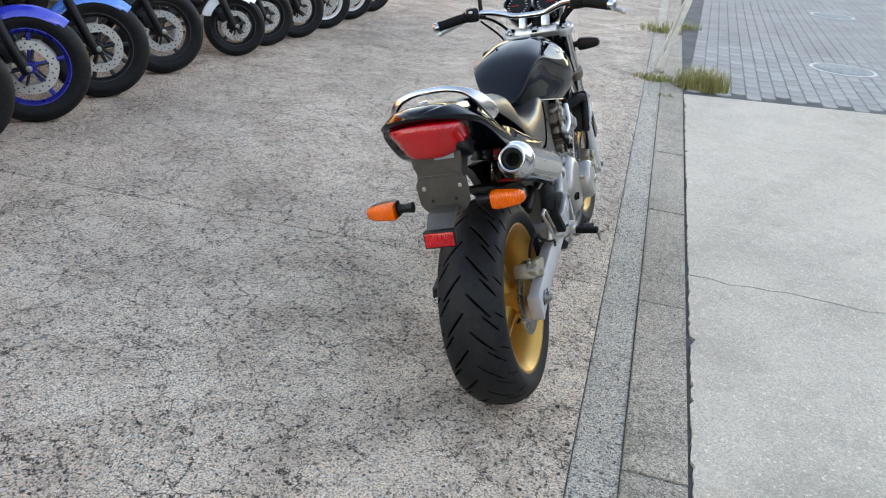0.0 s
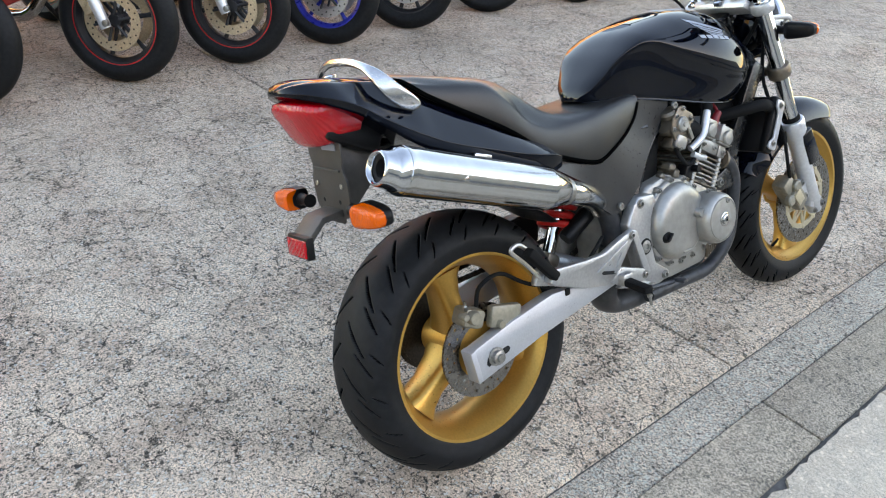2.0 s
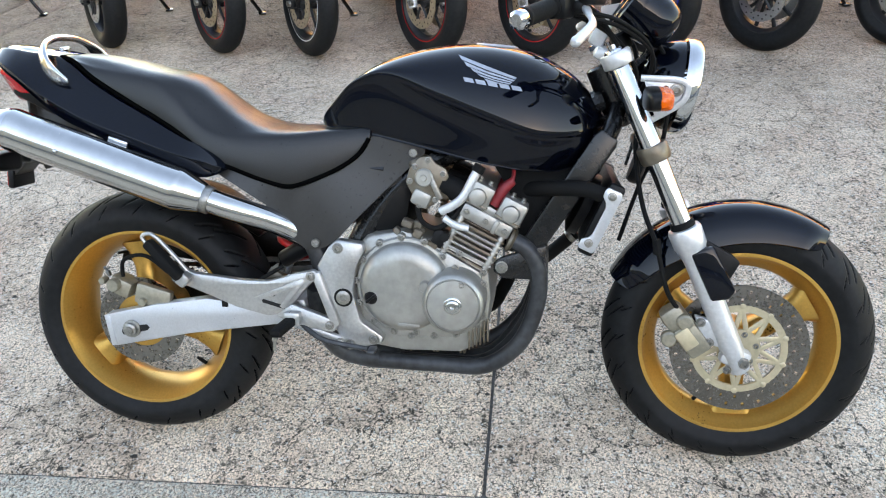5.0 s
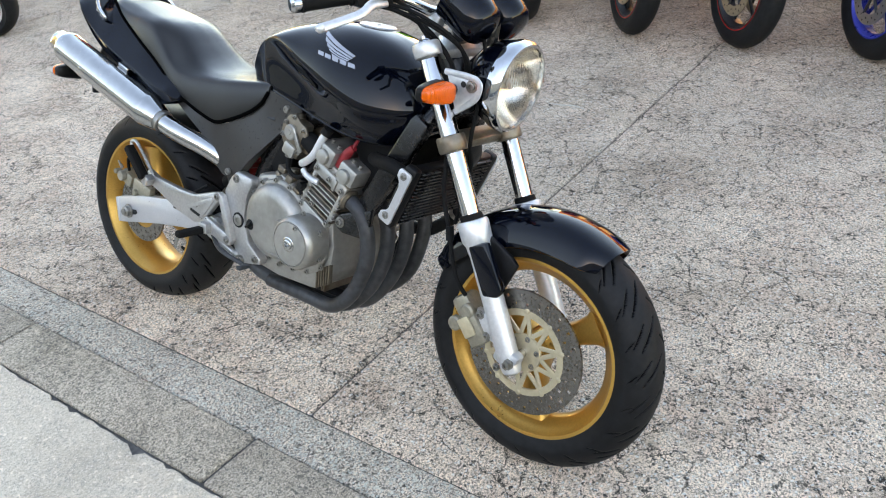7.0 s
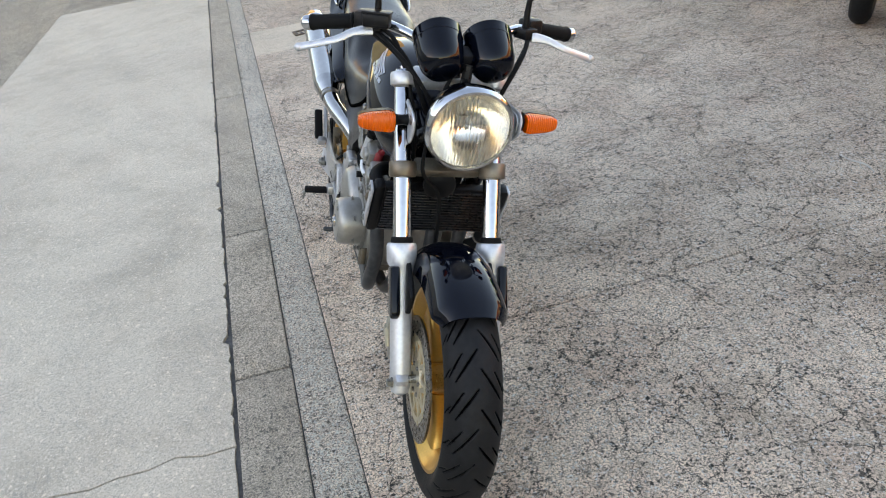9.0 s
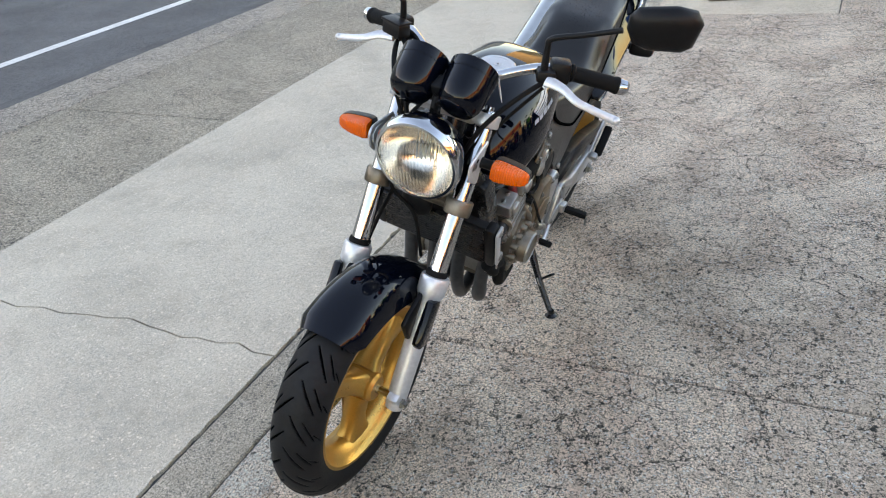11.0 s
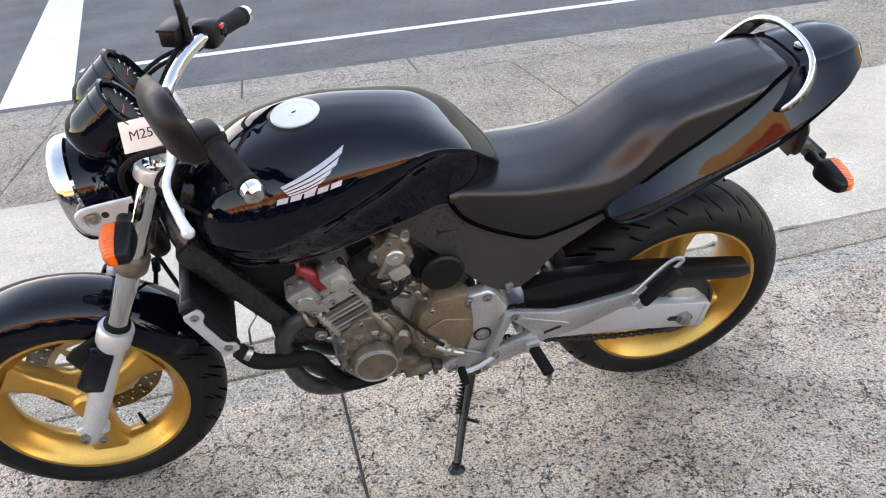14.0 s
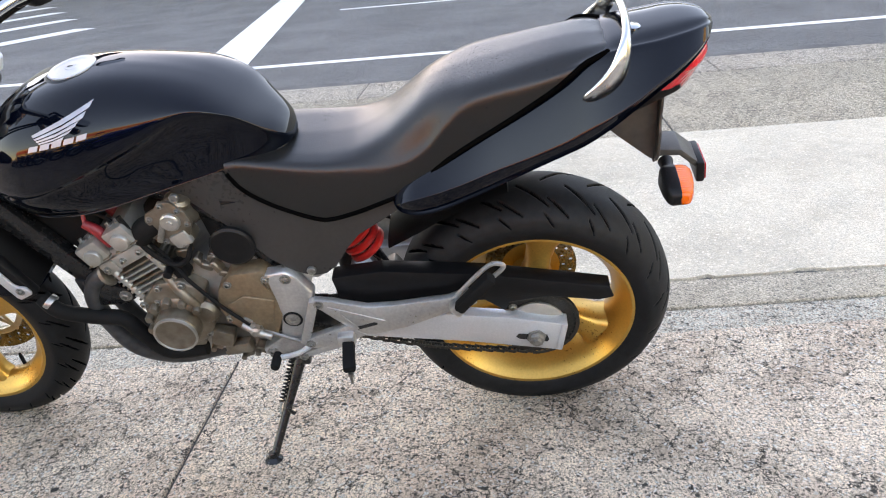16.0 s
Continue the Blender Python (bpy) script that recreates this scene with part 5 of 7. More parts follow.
for s in (1, -1):
    x = 0.124 * s
    shape = [(0.632, 0.640), (0.640, 0.668), (0.662, 0.692), (0.684, 0.694), (0.694, 0.680), (0.716, 0.668), (0.722, 0.652), (0.706, 0.622), (0.690, 0.592), (0.668, 0.586), (0.650, 0.604)]
    ce = part("carb_end", prism(shape, *sorted((x, x + 0.008 * s)), 0.003), M_CASEB, carb)
    part("choke_disc", lathe([(0.019, 0), (0.019, 0.006), (0.016, 0.009), (0.007, 0.009), (0.006, 0.012), (0, 0.012)], (x + 0.008 * s, 0.671, 0.650), (s, 0, 0), 20), M_CASE, carb)
    part("link_arm", block((x + 0.012 * s, 0.695, 0.628), (0.006, 0.012, 0.05), (25, 0, 0), 0.003), M_BOLT, carb)
    part("float_bowl", block((x + 0.006 * s, 0.664, 0.606), (0.016, 0.04, 0.034), (-25, 0, 0), 0.007), M_CASE, carb)
    for y, z in ((0.641, 0.642), (0.652, 0.672), (0.680, 0.686), (0.710, 0.658), (0.694, 0.604), (0.660, 0.592)):
        bolt(carb, (x + s * 0.008, y, z), (s, 0, 0), 0.0045, 0.006)
    if s > 0:
        part("coolant_pipe", tube([(0.128, 0.785, 0.672), (0.132, 0.772, 0.650), (0.136, 0.752, 0.612), (0.134, 0.728, 0.592), (0.128, 0.705, 0.580)], 0.0095, 12), M_SLIDER, carb)
        part("coolant_pipe", tube([(0.13, 0.712, 0.566), (0.133, 0.735, 0.552), (0.128, 0.762, 0.545)], 0.008, 10), M_SLIDER, carb)
        part("pipe_collar", lathe([(0.0125, 0), (0.0125, 0.016)], (0.1275, 0.787, 0.676), (0.1, -0.5, -0.85), 12), M_RUBBER, carb)
    part("drain_hose", tube([(0.12 * s, 0.655, 0.595), (0.134 * s, 0.665, 0.560), (0.132 * s, 0.70, 0.545), (0.126 * s, 0.745, 0.585), (0.12 * s, 0.775, 0.66)], 0.0055, 8), M_RUBBER, carb)
    part("sensor_block", merge(block((0.112 * s, 0.700, 0.520), (0.03, 0.03, 0.04), (-20, 0, 0), 0.005), lathe([(0.009, 0), (0.009, 0.02), (0, 0.02)], (0.125 * s, 0.715, 0.528), (s, 0, 0), 12)), M_PLASTIC, eng)
part("air_box", block((0, 0.575, 0.595), (0.19, 0.13, 0.16), (-8, 0, 0), 0.03), M_PLASTIC, bike, "black plastic air box")
part("horn_disc", lathe([(0.044, 0), (0.045, 0.008), (0.040, 0.012), (0.036, 0.010), (0.015, 0.014), (0, 0.014)], (-0.118, 0.575, 0.575), (-1, 0, 0), 28), M_PLASTIC, bike)

# ---- exhaust ----
for i, x in enumerate((-0.115, -0.038, 0.038, 0.115)):
    tx = (-0.05, -0.018, 0.05, 0.085)[i]
    bz = (0.225, 0.205, 0.215, 0.225)[i]
    hp = part("header_pipe", tube([(x, 0.850, 0.520), (x, 0.885, 0.500), (x * 0.97, 0.909, 0.45), (x * 0.92, 0.906, 0.375), (x * 0.8 + 0.2 * tx, 0.872, 0.29), (0.4 * x + 0.6 * tx, 0.80, bz + 0.006), (tx, 0.70, bz - 0.002), (tx, 0.56, bz + 0.002)], 0.0185, 14, 6), M_PIPE, bike, "dark grey exhaust header pipe")
    part("pipe_flange", lathe([(0.026, 0), (0.028, 0.006), (0.022, 0.012), (0.02, 0.012)], (x, 0.846, 0.522), (0, 0.9, -0.42), 16), M_CASEB, hp)
part("collector", tube([(0.015, 0.60, 0.218), (0.02, 0.52, 0.218), (0.035, 0.455, 0.235), (0.07, 0.42, 0.30), (0.10, 0.42, 0.40)], [0.05, 0.045, 0.034, 0.027, 0.026], 16, 6, flat=(1.15, 0.72)), M_PIPE, bike, "dark grey exhaust collector")
part("mid_pipe", tube([(0.085, 0.43, 0.37), (0.090, 0.44, 0.44), (0.090, 0.420, 0.50)], 0.026, 14, 6), M_PIPE, bike)
m0, m1 = Vector((0.181, -0.203, 0.7455)), Vector((0.168, 0.160, 0.619))
ml, md = (m1 - m0).length, (m1 - m0).normalized()
muf = part("silencer", lathe([(0.0435, 0.004), (0.0455, 0.006), (0.0460, 0.012), (0.0452, 0.018), (0.0455, 0.03), (0.0455, ml - 0.01), (0.046, ml - 0.004), (0.0445, ml), (0.044, ml + 0.004), (0.033, ml + 0.048), (0.031, ml + 0.052), (0.030, ml + 0.052)],
                             m0, md, 48, cap=False), M_STEEL, bike, "polished steel exhaust silencer, slightly scuffed")
part("end_cap", lathe([(0.0445, 0.008), (0.044, 0.001), (0.0425, -0.006), (0.038, -0.014), (0.0355, -0.017), (0.0350, -0.022), (0.0335, -0.024), (0.033, -0.038), (0.0322, -0.0405), (0.0305, -0.0425), (0.0285, -0.0430), (0.0265, -0.0420), (0.0245, -0.0385), (0.022, -0.034), (0.021, 0.03)], m0, md, 40, cap=False), M_CHROME, muf, "chrome silencer end cap")
part("outlet", lathe([(0.024, 0.0), (0.020, 0.002), (0.017, 0.004), (0.016, 0.05), (0, 0.05)], m0 - md * 0.034, md, 24, cap=False), M_HOLE, muf)
part("link_pipe", tube([m1 + md * 0.045, Vector((0.156, 0.265, 0.580)), Vector((0.118, 0.345, 0.545)), Vector((0.084, 0.405, 0.505))], 0.0265, 20), M_STEEL, muf, "polished steel link pipe")
part("pipe_clamp", lathe([(0.029, 0), (0.030, 0.003), (0.030, 0.014), (0.029, 0.017)], m1 + md * 0.05, md, 24), M_BOLT, muf)
part("rivet", lathe([(0.006, 0), (0.005, 0.002), (0, 0.003)], m0 + md * 0.13 + Vector((0.0455, 0, 0)), (1, 0, 0), 10), M_STEEL, muf)
part("silencer_hanger", block((0.150, 0.02, 0.716), (0.010, 0.044, 0.014), (-18, 0, 0), 0.003), M_RAIL, muf)

# ---- rear shock ----
s0, s1 = Vector((-0.005, 0.305, 0.385)), Vector((-0.005, 0.378, 0.535))
bm = lathe([(0.016, 0), (0.016, (s1 - s0).length)], s0, s1 - s0, 16)
sh = part("rear_shock", bm, M_STEEL, bike, "rear shock absorber with a red spring")
bm = bmesh.new()
d, a, b = axes(s1 - s0)
n = 150
tube([s0 + (s1 - s0) * (0.44 + 0.52 * k / n) + (a * math.cos(k * 2 * math.pi * 4 / n) + b * math.sin(k * 2 * math.pi * 4 / n)) * 0.036 for k in range(n + 1)], 0.0085, 8, bm=bm, smooth=False)
part("spring", bm, M_SPRING, sh, "red coil spring")
part("lower_mount", block(s0 + Vector((0, -0.01, -0.005)), (0.06, 0.045, 0.06), (-30, 0, 0), 0.01), M_CASEB, sh)
part("reservoir", lathe([(0.018, 0), (0.020, 0.006), (0.020, 0.085), (0.016, 0.09), (0, 0.09)], (0.040, 0.33, 0.44), (0.1, 0.8, 0.5), 20), M_PLASTIC, sh)

# ---- radiator ----
rad_c, rad_tilt = Vector((0, 1.030, 0.575)), -24
rad = part("radiator", block(rad_c, (0.285, 0.022, 0.150), (rad_tilt, 0, 0), 0.004), M_PLASTIC, bike, "black finned radiator")
R_ = Euler((radians(rad_tilt), 0, 0)).to_matrix()
for k in range(15):
    part("radiator_fin", block(rad_c + R_ @ Vector((0, 0.014, -0.066 + 0.0094 * k)), (0.27, 0.010, 0.0035), (rad_tilt, 0, 0), 0.001, None, 1), M_FRAME, rad)
for s in (1, -1):
    part("side_tank", block(rad_c + Vector((0.15 * s, 0, 0)), (0.026, 0.034, 0.155), (rad_tilt, 0, 0), 0.008), M_PLASTIC, rad)
    br = [(-0.018, -0.058), (-0.014, -0.063), (0.014, -0.063), (0.018, -0.056), (0.018, 0.062), (0.014, 0.070), (-0.014, 0.070), (-0.018, 0.064), (-0.017, 0.050), (-0.006, 0.040), (-0.002, 0.030), (-0.002, -0.028), (-0.006, -0.036), (-0.017, -0.044)]
    bm = prism(br, -0.003, 0.003, 0.0015)
    bmesh.ops.transform(bm, matrix=Matrix.Translation(rad_c + Vector((0.168 * s, -0.004, -0.002))) @ R_.to_4x4(), verts=bm.verts)
    bk = part("side_bracket", bm, M_ALU, rad, "silver radiator side bracket")
    for q in (-0.048, 0.055):
        bolt(bk, rad_c + R_ @ Vector((0, 0, q)) + Vector((0.171 * s, -0.004, 0)), (s, 0, 0), 0.006, 0.004)
part("upper_hose", tube([(0.14, 1.05, 0.615), (0.15, 1.0, 0.635), (0.125, 0.94, 0.632), (0.07, 0.88, 0.62)], 0.016, 12), M_RUBBER, bike, "black rubber radiator hose")
part("lower_hose", tube([(-0.14, 0.995, 0.487), (-0.15, 0.965, 0.455), (-0.13, 0.91, 0.415), (-0.130, 0.855, 0.405), (-0.128, 0.825, 0.345), (-0.125, 0.79, 0.295), (-0.12, 0.71, 0.295)], 0.0165, 12), M_RUBBER, bike, "black rubber radiator hose")
part("hose_clamp", lathe([(0.018, 0), (0.0185, 0.002), (0.0185, 0.01), (0.018, 0.012)], (-0.143, 0.985, 0.478), (-0.2, -0.7, -0.6), 16), M_BOLT, bike)
part("cooling_fan", lathe([(0.07, 0), (0.072, 0.02), (0.05, 0.03), (0, 0.03)], rad_c + Vector((0, -0.02, 0)), R_ @ Vector((0, -1, 0)), 24), M_PLASTIC, rad)

# ---- fork, steering ----
fu = Vector((0, -0.412, 0.911)).normalized()
def fork_at(z, x=0.0):
    y = 1.135 + (0.704 - z) * 0.452
    return Vector((x, y, z))
for s in (1, -1):
    x = 0.103 * s
    top, mid, low = fork_at(0.905, x), fork_at(0.555, x), fork_at(0.262, x)
    L = (top - mid).length
    st = part("fork_tube", lathe([(0.0205, -0.03), (0.0205, L), (0.018, L + 0.004), (0.009, L + 0.005), (0.009, L + 0.012), (0, L + 0.012)], mid, fu, 28), M_CHROME, bike, "chrome fork stanchion")
    part("dust_seal", lathe([(0.0245, 0), (0.025, 0.004), (0.024, 0.012), (0.0215, 0.014)], mid + fu * 0.006, fu, 24), M_RUBBER, st)
    Ls = (mid - low).length
    bm = lathe([(0.010, -0.012), (0.020, -0.006), (0.0235, 0.01), (0.024, 0.10), (0.025, Ls - 0.07), (0.028, Ls - 0.045), (0.033, Ls - 0.035), (0.034, Ls), (0.031, Ls + 0.006), (0.022, Ls + 0.007)], low, fu, 32)
    block(FA + Vector((x, -0.014, -0.002)), (0.032, 0.058, 0.046), (-24, 0, 0), 0.010, bm)
    sl = part("fork_slider", bm, M_SLIDER, bike, "silver fork slider")
    part("axle_bolt", lathe([(0.013, 0), (0.013, 0.004), (0.0095, 0.005), (0.0095, 0.013), (0.005, 0.013), (0.005, 0.008), (0, 0.008)], FA + Vector((0.122 * s, 0, -0.008)), (s, 0, 0), 6), M_BOLT, sl)
    bolt(sl, FA + Vector((0.122 * s, -0.03, -0.026)), (s, 0, 0), 0.006, 0.006)
part("front_axle", lathe([(0.010, -0.1), (0.010, 0.1)], FA, (1, 0, 0), 16), M_STEEL, bike)
bm = block(fork_at(0.71) + Vector((0, -0.016, 0)), (0.15, 0.045, 0.024), (-24, 0, 0), 0.008)
for s in (1, -1):
    lathe([(0.029, -0.017), (0.031, -0.013), (0.031, 0.013), (0.029, 0.017)], fork_at(0.71, 0.103 * s), fu, 28, bm)
part("lower_yoke", bm, M_CASEB, bike, "grey lower fork yoke")
bm = block(fork_at(0.892) + Vector((0, -0.014, 0)), (0.16, 0.06, 0.026), (-24, 0, 0), 0.008)
for s in (1, -1):
    lathe([(0.028, -0.014), (0.030, -0.011), (0.030, 0.011), (0.028, 0.014)], fork_at(0.89, 0.103 * s), fu, 28, bm)
yoke = part("upper_yoke", bm, M_SLIDER, bike, "satin silver upper fork yoke")
part("stem_nut", lathe([(0.017, 0), (0.017, 0.010), (0.013, 0.012), (0, 0.012)], fork_at(0.905) + Vector((0, -0.03, 0)), fu, 6), M_CHROME, yoke)
for s in (1, -1):
    part("bar_clamp", block((0.042 * s, 1.018, 0.936), (0.028, 0.032, 0.052), (-24, 0, 0), 0.008), M_SLIDER, yoke)
part("ignition_switch", lathe([(0.02, 0), (0.02, 0.03), (0.016, 0.034), (0, 0.034)], (0, 1.068, 0.905), fu, 20), M_PLASTIC, yoke)

# ---- front mudguard ----
rings = []
for k in range(33):
    ang = radians(153 - (153 - 58) * k / 32)
    r, w = 0.307, 0.080
    edge = 0.030 + 0.030 * math.sin(math.pi * k / 32) ** 0.6
    e = Vector((0, math.cos(ang), math.sin(ang)))
    grow = 1.0 if 2 < k < 31 else (0.9 if k in (2, 30, 31) else 0.78)
    outer, inner = [], []
    for j in range(13):
        q = -1 + j / 6
        rr = r - (edge + 0.012) * abs(q) ** 2.6
        outer.append(FA + e * rr + Vector((w * grow * math.sin(q * 1.35) / math.sin(1.35), 0, 0)))
        inner.append(FA + e * (rr - 0.003) + Vector(((w - 0.003) * grow * math.sin(q * 1.35) / math.sin(1.35), 0, 0)))
    rings.append(outer + inner[::-1])
mg = part("front_mudguard", rings_mesh(bmesh.new(), rings), M_BLACK, bike, "gloss black front mudguard")
for s in (1, -1):
    tri_ = [(1.205, 0.530), (1.245, 0.535), (1.300, 0.505), (1.318, 0.488), (1.290, 0.430), (1.278, 0.425), (1.255, 0.462), (1.225, 0.485)]
    a, b = sorted((0.086 * s, 0.098 * s))
    part("stay", prism([(y - 0.0, z) for y, z in tri_], a, b + 0.0, 0.004), M_PLASTIC, mg, "black plastic mudguard stay")
    part("fork_shield", prism([(1.214, 0.512), (1.256, 0.532), (1.308, 0.440), (1.296, 0.420), (1.262, 0.414)], *sorted((0.112 * s, 0.133 * s)), 0.006), M_BLACK, mg, "black fork protector")
    bolt(mg, (0.10 * s, 1.238, 0.52), (s, 0, 0), 0.006, 0.005)

# ---- front brake ----
fc = Vector((0.085, 1.214, 0.342))
cal = part("front_caliper", merge(block(fc, (0.05, 0.050, 0.105), (38, 0, 0), 0.012), block(fc + Vector((0.02, 0.02, -0.02)), (0.030, 0.05, 0.075), (38, 0, 0), 0.008)), M_CALIPER, bike, "two-piston front brake caliper")
for q in (-0.024, 0.024):
    part("piston_cap", lathe([(0.017, 0), (0.017, 0.012), (0.013, 0.016), (0, 0.016)], fc + Vector((0.022, -0.012 + q * 0.62, q * 0.8)), (1, 0, 0), 20), M_CALIPER, cal)
part("caliper_bracket", prism([(1.235, 0.375), (1.275, 0.365), (1.325, 0.32), (1.30, 0.305), (1.255, 0.315)], 0.092, 0.112, 0.005), M_SLIDER, cal)
for y, z in ((1.248, 0.362), (1.268, 0.318)):
    bolt(cal, (0.112, y, z), (1, 0, 0), 0.007, 0.006)
part("pad_cover", block(fc + Vector((0.037, 0.008, -0.016)), (0.006, 0.032, 0.045), (38, 0, 0), 0.003), M_CARRIER, cal)
part("front_brake_hose", tube([(0.10, 1.205, 0.38), (0.112, 1.175, 0.43), (0.112, 1.150, 0.52), (0.10, 1.118, 0.60), (0.075, 1.10, 0.70), (0.085, 1.09, 0.84), (0.12, 1.02, 0.96), (0.165, 0.985, 0.99)], 0.005, 8), M_RUBBER, bike, "black rubber front brake hose")
part("hose_grommet", tube([(0.112, 1.153, 0.505), (0.11, 1.148, 0.535)], 0.009, 8, smooth=False), M_RUBBER, bike)

# ---- headlamp ----
hl = Vector((-0.002, 1.178, 0.830))
hdn = Vector((-0.015, 0.985, -0.17)).normalized()
lamp = part("headlamp", lathe([(0.0000, -0.082), (0.0310, -0.080), (0.0599, -0.068), (0.0806, -0.045), (0.0909, -0.015), (0.0929, 0.004)], hl, hdn, 48, cap=False), M_BLACK, bike, "black round headlamp shell")
part("headlamp_rim", lathe([(0.0924, -0.004), (0.0971, 0.0), (0.0986, 0.012), (0.0976, 0.024), (0.0929, 0.030), (0.0878, 0.030), (0.0868, 0.022), (0.0868, 0.0)], hl, hdn, 64, cap=False), M_CHROME, lamp, "chrome headlamp rim")
part("reflector", lathe([(0.0000, -0.055), (0.0207, -0.052), (0.0464, -0.038), (0.0681, -0.014), (0.0826, 0.010), (0.0868, 0.018)], hl, hdn, 48, cap=False), M_REFLECTOR, lamp)
part("bulb", lathe([(0.0103, -0.05), (0.0103, -0.03), (0.0072, -0.01), (0, -0.006)], hl, hdn, 16), M_DIAL, lamp)
bm = bmesh.new()
rings = []
d, a, b = axes(hdn)
NX = 41
grid = [[None] * 25 for _ in range(NX)]
for i in range(NX):
    for j in range(25):
        u, v = -1 + 2 * i / (NX - 1), -1 + j / 12
        q = max(abs(u), abs(v))
        rr = math.hypot(u, v)
        k = q / rr if rr else 0
        du, dv = u * k, v * k
        p = hl + (a * du + b * dv) * 0.0873 + d * (0.024 + 0.012 * (1 - du * du - dv * dv) + (0.0006 if i % 2 else 0))
        grid[i][j] = bm.verts.new(p)
for i in range(NX - 1):
    for j in range(24):
        bm.faces.new((grid[i][j], grid[i + 1][j], grid[i + 1][j + 1], grid[i][j + 1]))
glass = part("headlamp_glass", bm, M_GLASS, lamp, "ribbed clear headlamp glass", angle=80)
glass.visible_shadow = False
for s in (1, -1):
    bx = tube([(0.114 * s, 1.095, 0.856), (0.119 * s, 1.160, 0.853), (0.119 * s, 1.180, 0.846), (0.118 * s, 1.184, 0.832), (0.117 * s, 1.172, 0.808), (0.110 * s, 1.122, 0.776)], 0.0055, 8, 6, flat=(0.7, 1.2))
    prism([(1.100, 0.856), (1.164, 0.852), (1.180, 0.838), (1.170, 0.808), (1.126, 0.780)], *sorted((0.113 * s, 0.116 * s)), 0.001, bm=bx)
    bk = part("headlamp_bracket", bx, M_SLIDER, bike, "silver headlamp bracket")
    bolt(bk, (0.116 * s, 1.163, 0.834), (s, 0, 0), 0.009, 0.006)
    # dark disc for the shaded hole in the bracket plate
    part("bracket_hole", lathe([(0.0065, 0), (0, 0.0004)], (0.1165 * s, 1.143, 0.836), (s, 0, 0), 14), M_HOLE, bk)


def indicator(name, c, out, label, lens_way):
    """Oblong turn signal: black stalk and back shell, amber lens."""
    c, o = Vector(c), Vector((out, 0, 0))
    stalk = tube([c - o * 0.078, c - o * 0.055, c - o * 0.034], [0.014, 0.011, 0.015], 12)
    body = part(name, stalk, M_PLASTIC, bike, label)
    lens, shell = [], []
    for q, wy, wz in ((-0.041, 0.010, 0.012), (-0.037, 0.018, 0.020), (-0.028, 0.0205, 0.0225), (-0.026, 0.0205, 0.0225), (-0.010, 0.0200, 0.0215), (0.010, 0.0185, 0.0195), (0.027, 0.015, 0.0165), (0.037, 0.0105, 0.0125), (0.041, 0.005, 0.007)):
        l2, s2 = [], []
        for j in range(20):
            t = 2 * math.pi * j / 20
            cy, cz = math.cos(t), math.sin(t)
            py, pz = math.copysign(abs(cy) ** 0.6, cy) * wy, math.copysign(abs(cz) ** 0.6, cz) * wz
            l2.append(c + o * q + Vector((0, lens_way * (max(py, -0.009) * 1.2 + 0.010), pz)))
            ahead = (0.008 + py * 1.24) if q < -0.038 else 0.006
            s2.append(c + o * q + Vector((0, -lens_way * (0.004 + abs(py) * 0.85) if py < 0 else lens_way * ahead, pz * 1.04)))
        if q > -0.038:
            lens.append(l2)
        shell.append(s2)
    part("amber_lens", rings_mesh(bmesh.new(), lens), M_AMBER, body, "orange ribbed lens")
    part("back_shell", rings_mesh(bmesh.new(), shell), M_PLASTIC, body)
    return body


for s in (1, -1):
    indicator("front_indicator", (0.186 * s, 1.117, 0.822), s, "front turn signal with an orange lens", 1)
    indicator("rear_indicator", (0.160 * s, -0.245, 0.672), s, "rear turn signal with an orange lens", -1)

# ---- gauges ----
for s in (1, -1):
    gc = Vector((0.056 * s, 1.108, 0.970))
    gd = Vector((0, -0.80, 0.60)).normalized()
    gg = part("gauge", lathe([(0.0, -0.058), (0.022, -0.057), (0.037, -0.051), (0.046, -0.038), (0.0505, -0.016), (0.0525, 0.022), (0.0535, 0.0225), (0.0535, 0.0245), (0.0525, 0.025), (0.0535, 0.040), (0.054, 0.046), (0.049, 0.049), (0.0435, 0.048), (0.043, 0.040)], gc, gd, 40, cap=False), M_BLACK, bike, "black round instrument pod")
    part("dial", lathe([(0.041, 0.038), (0.041, 0.0395), (0, 0.0395)], gc, gd, 32, cap=False), M_PLASTIC, gg, "dark dial face with pale marks")
    gx = Vector((1, 0, 0))
    gy = gd.cross(gx)
    for k in range(15):
        q = radians(-225 + 18 * k)
        e = gx * math.cos(q) + gy * math.sin(q)
        part("tick_mark", tube([gc + gd * 0.0405 + e * 0.031, gc + gd * 0.0405 + e * (0.038 if k % 2 else 0.040)], 0.0009, 5, smooth=False), M_DIAL, gg)
    part("dial_centre", lathe([(0.024, 0.040), (0.024, 0.041), (0, 0.0412)], gc, gd, 24, cap=False), M_PLASTIC, gg)
    part("needle", block(gc + gd * 0.0425 + Vector((0.010 * s, 0, 0)), (0.03, 0.002, 0.001), (-53, 0, 0), 0), M_REDP, gg)
part("gauge_bridge", block((0, 1.112, 0.955), (0.05, 0.04, 0.05), (-24, 0, 0), 0.008), M_PLASTIC, bike, "black instrument bridge")
part("gauge_stay", tube([(0.0, 1.085, 0.86), (0.0, 1.125, 0.90), (-0.006, 1.13, 0.95)], 0.012, 8), M_FRAME, bike)

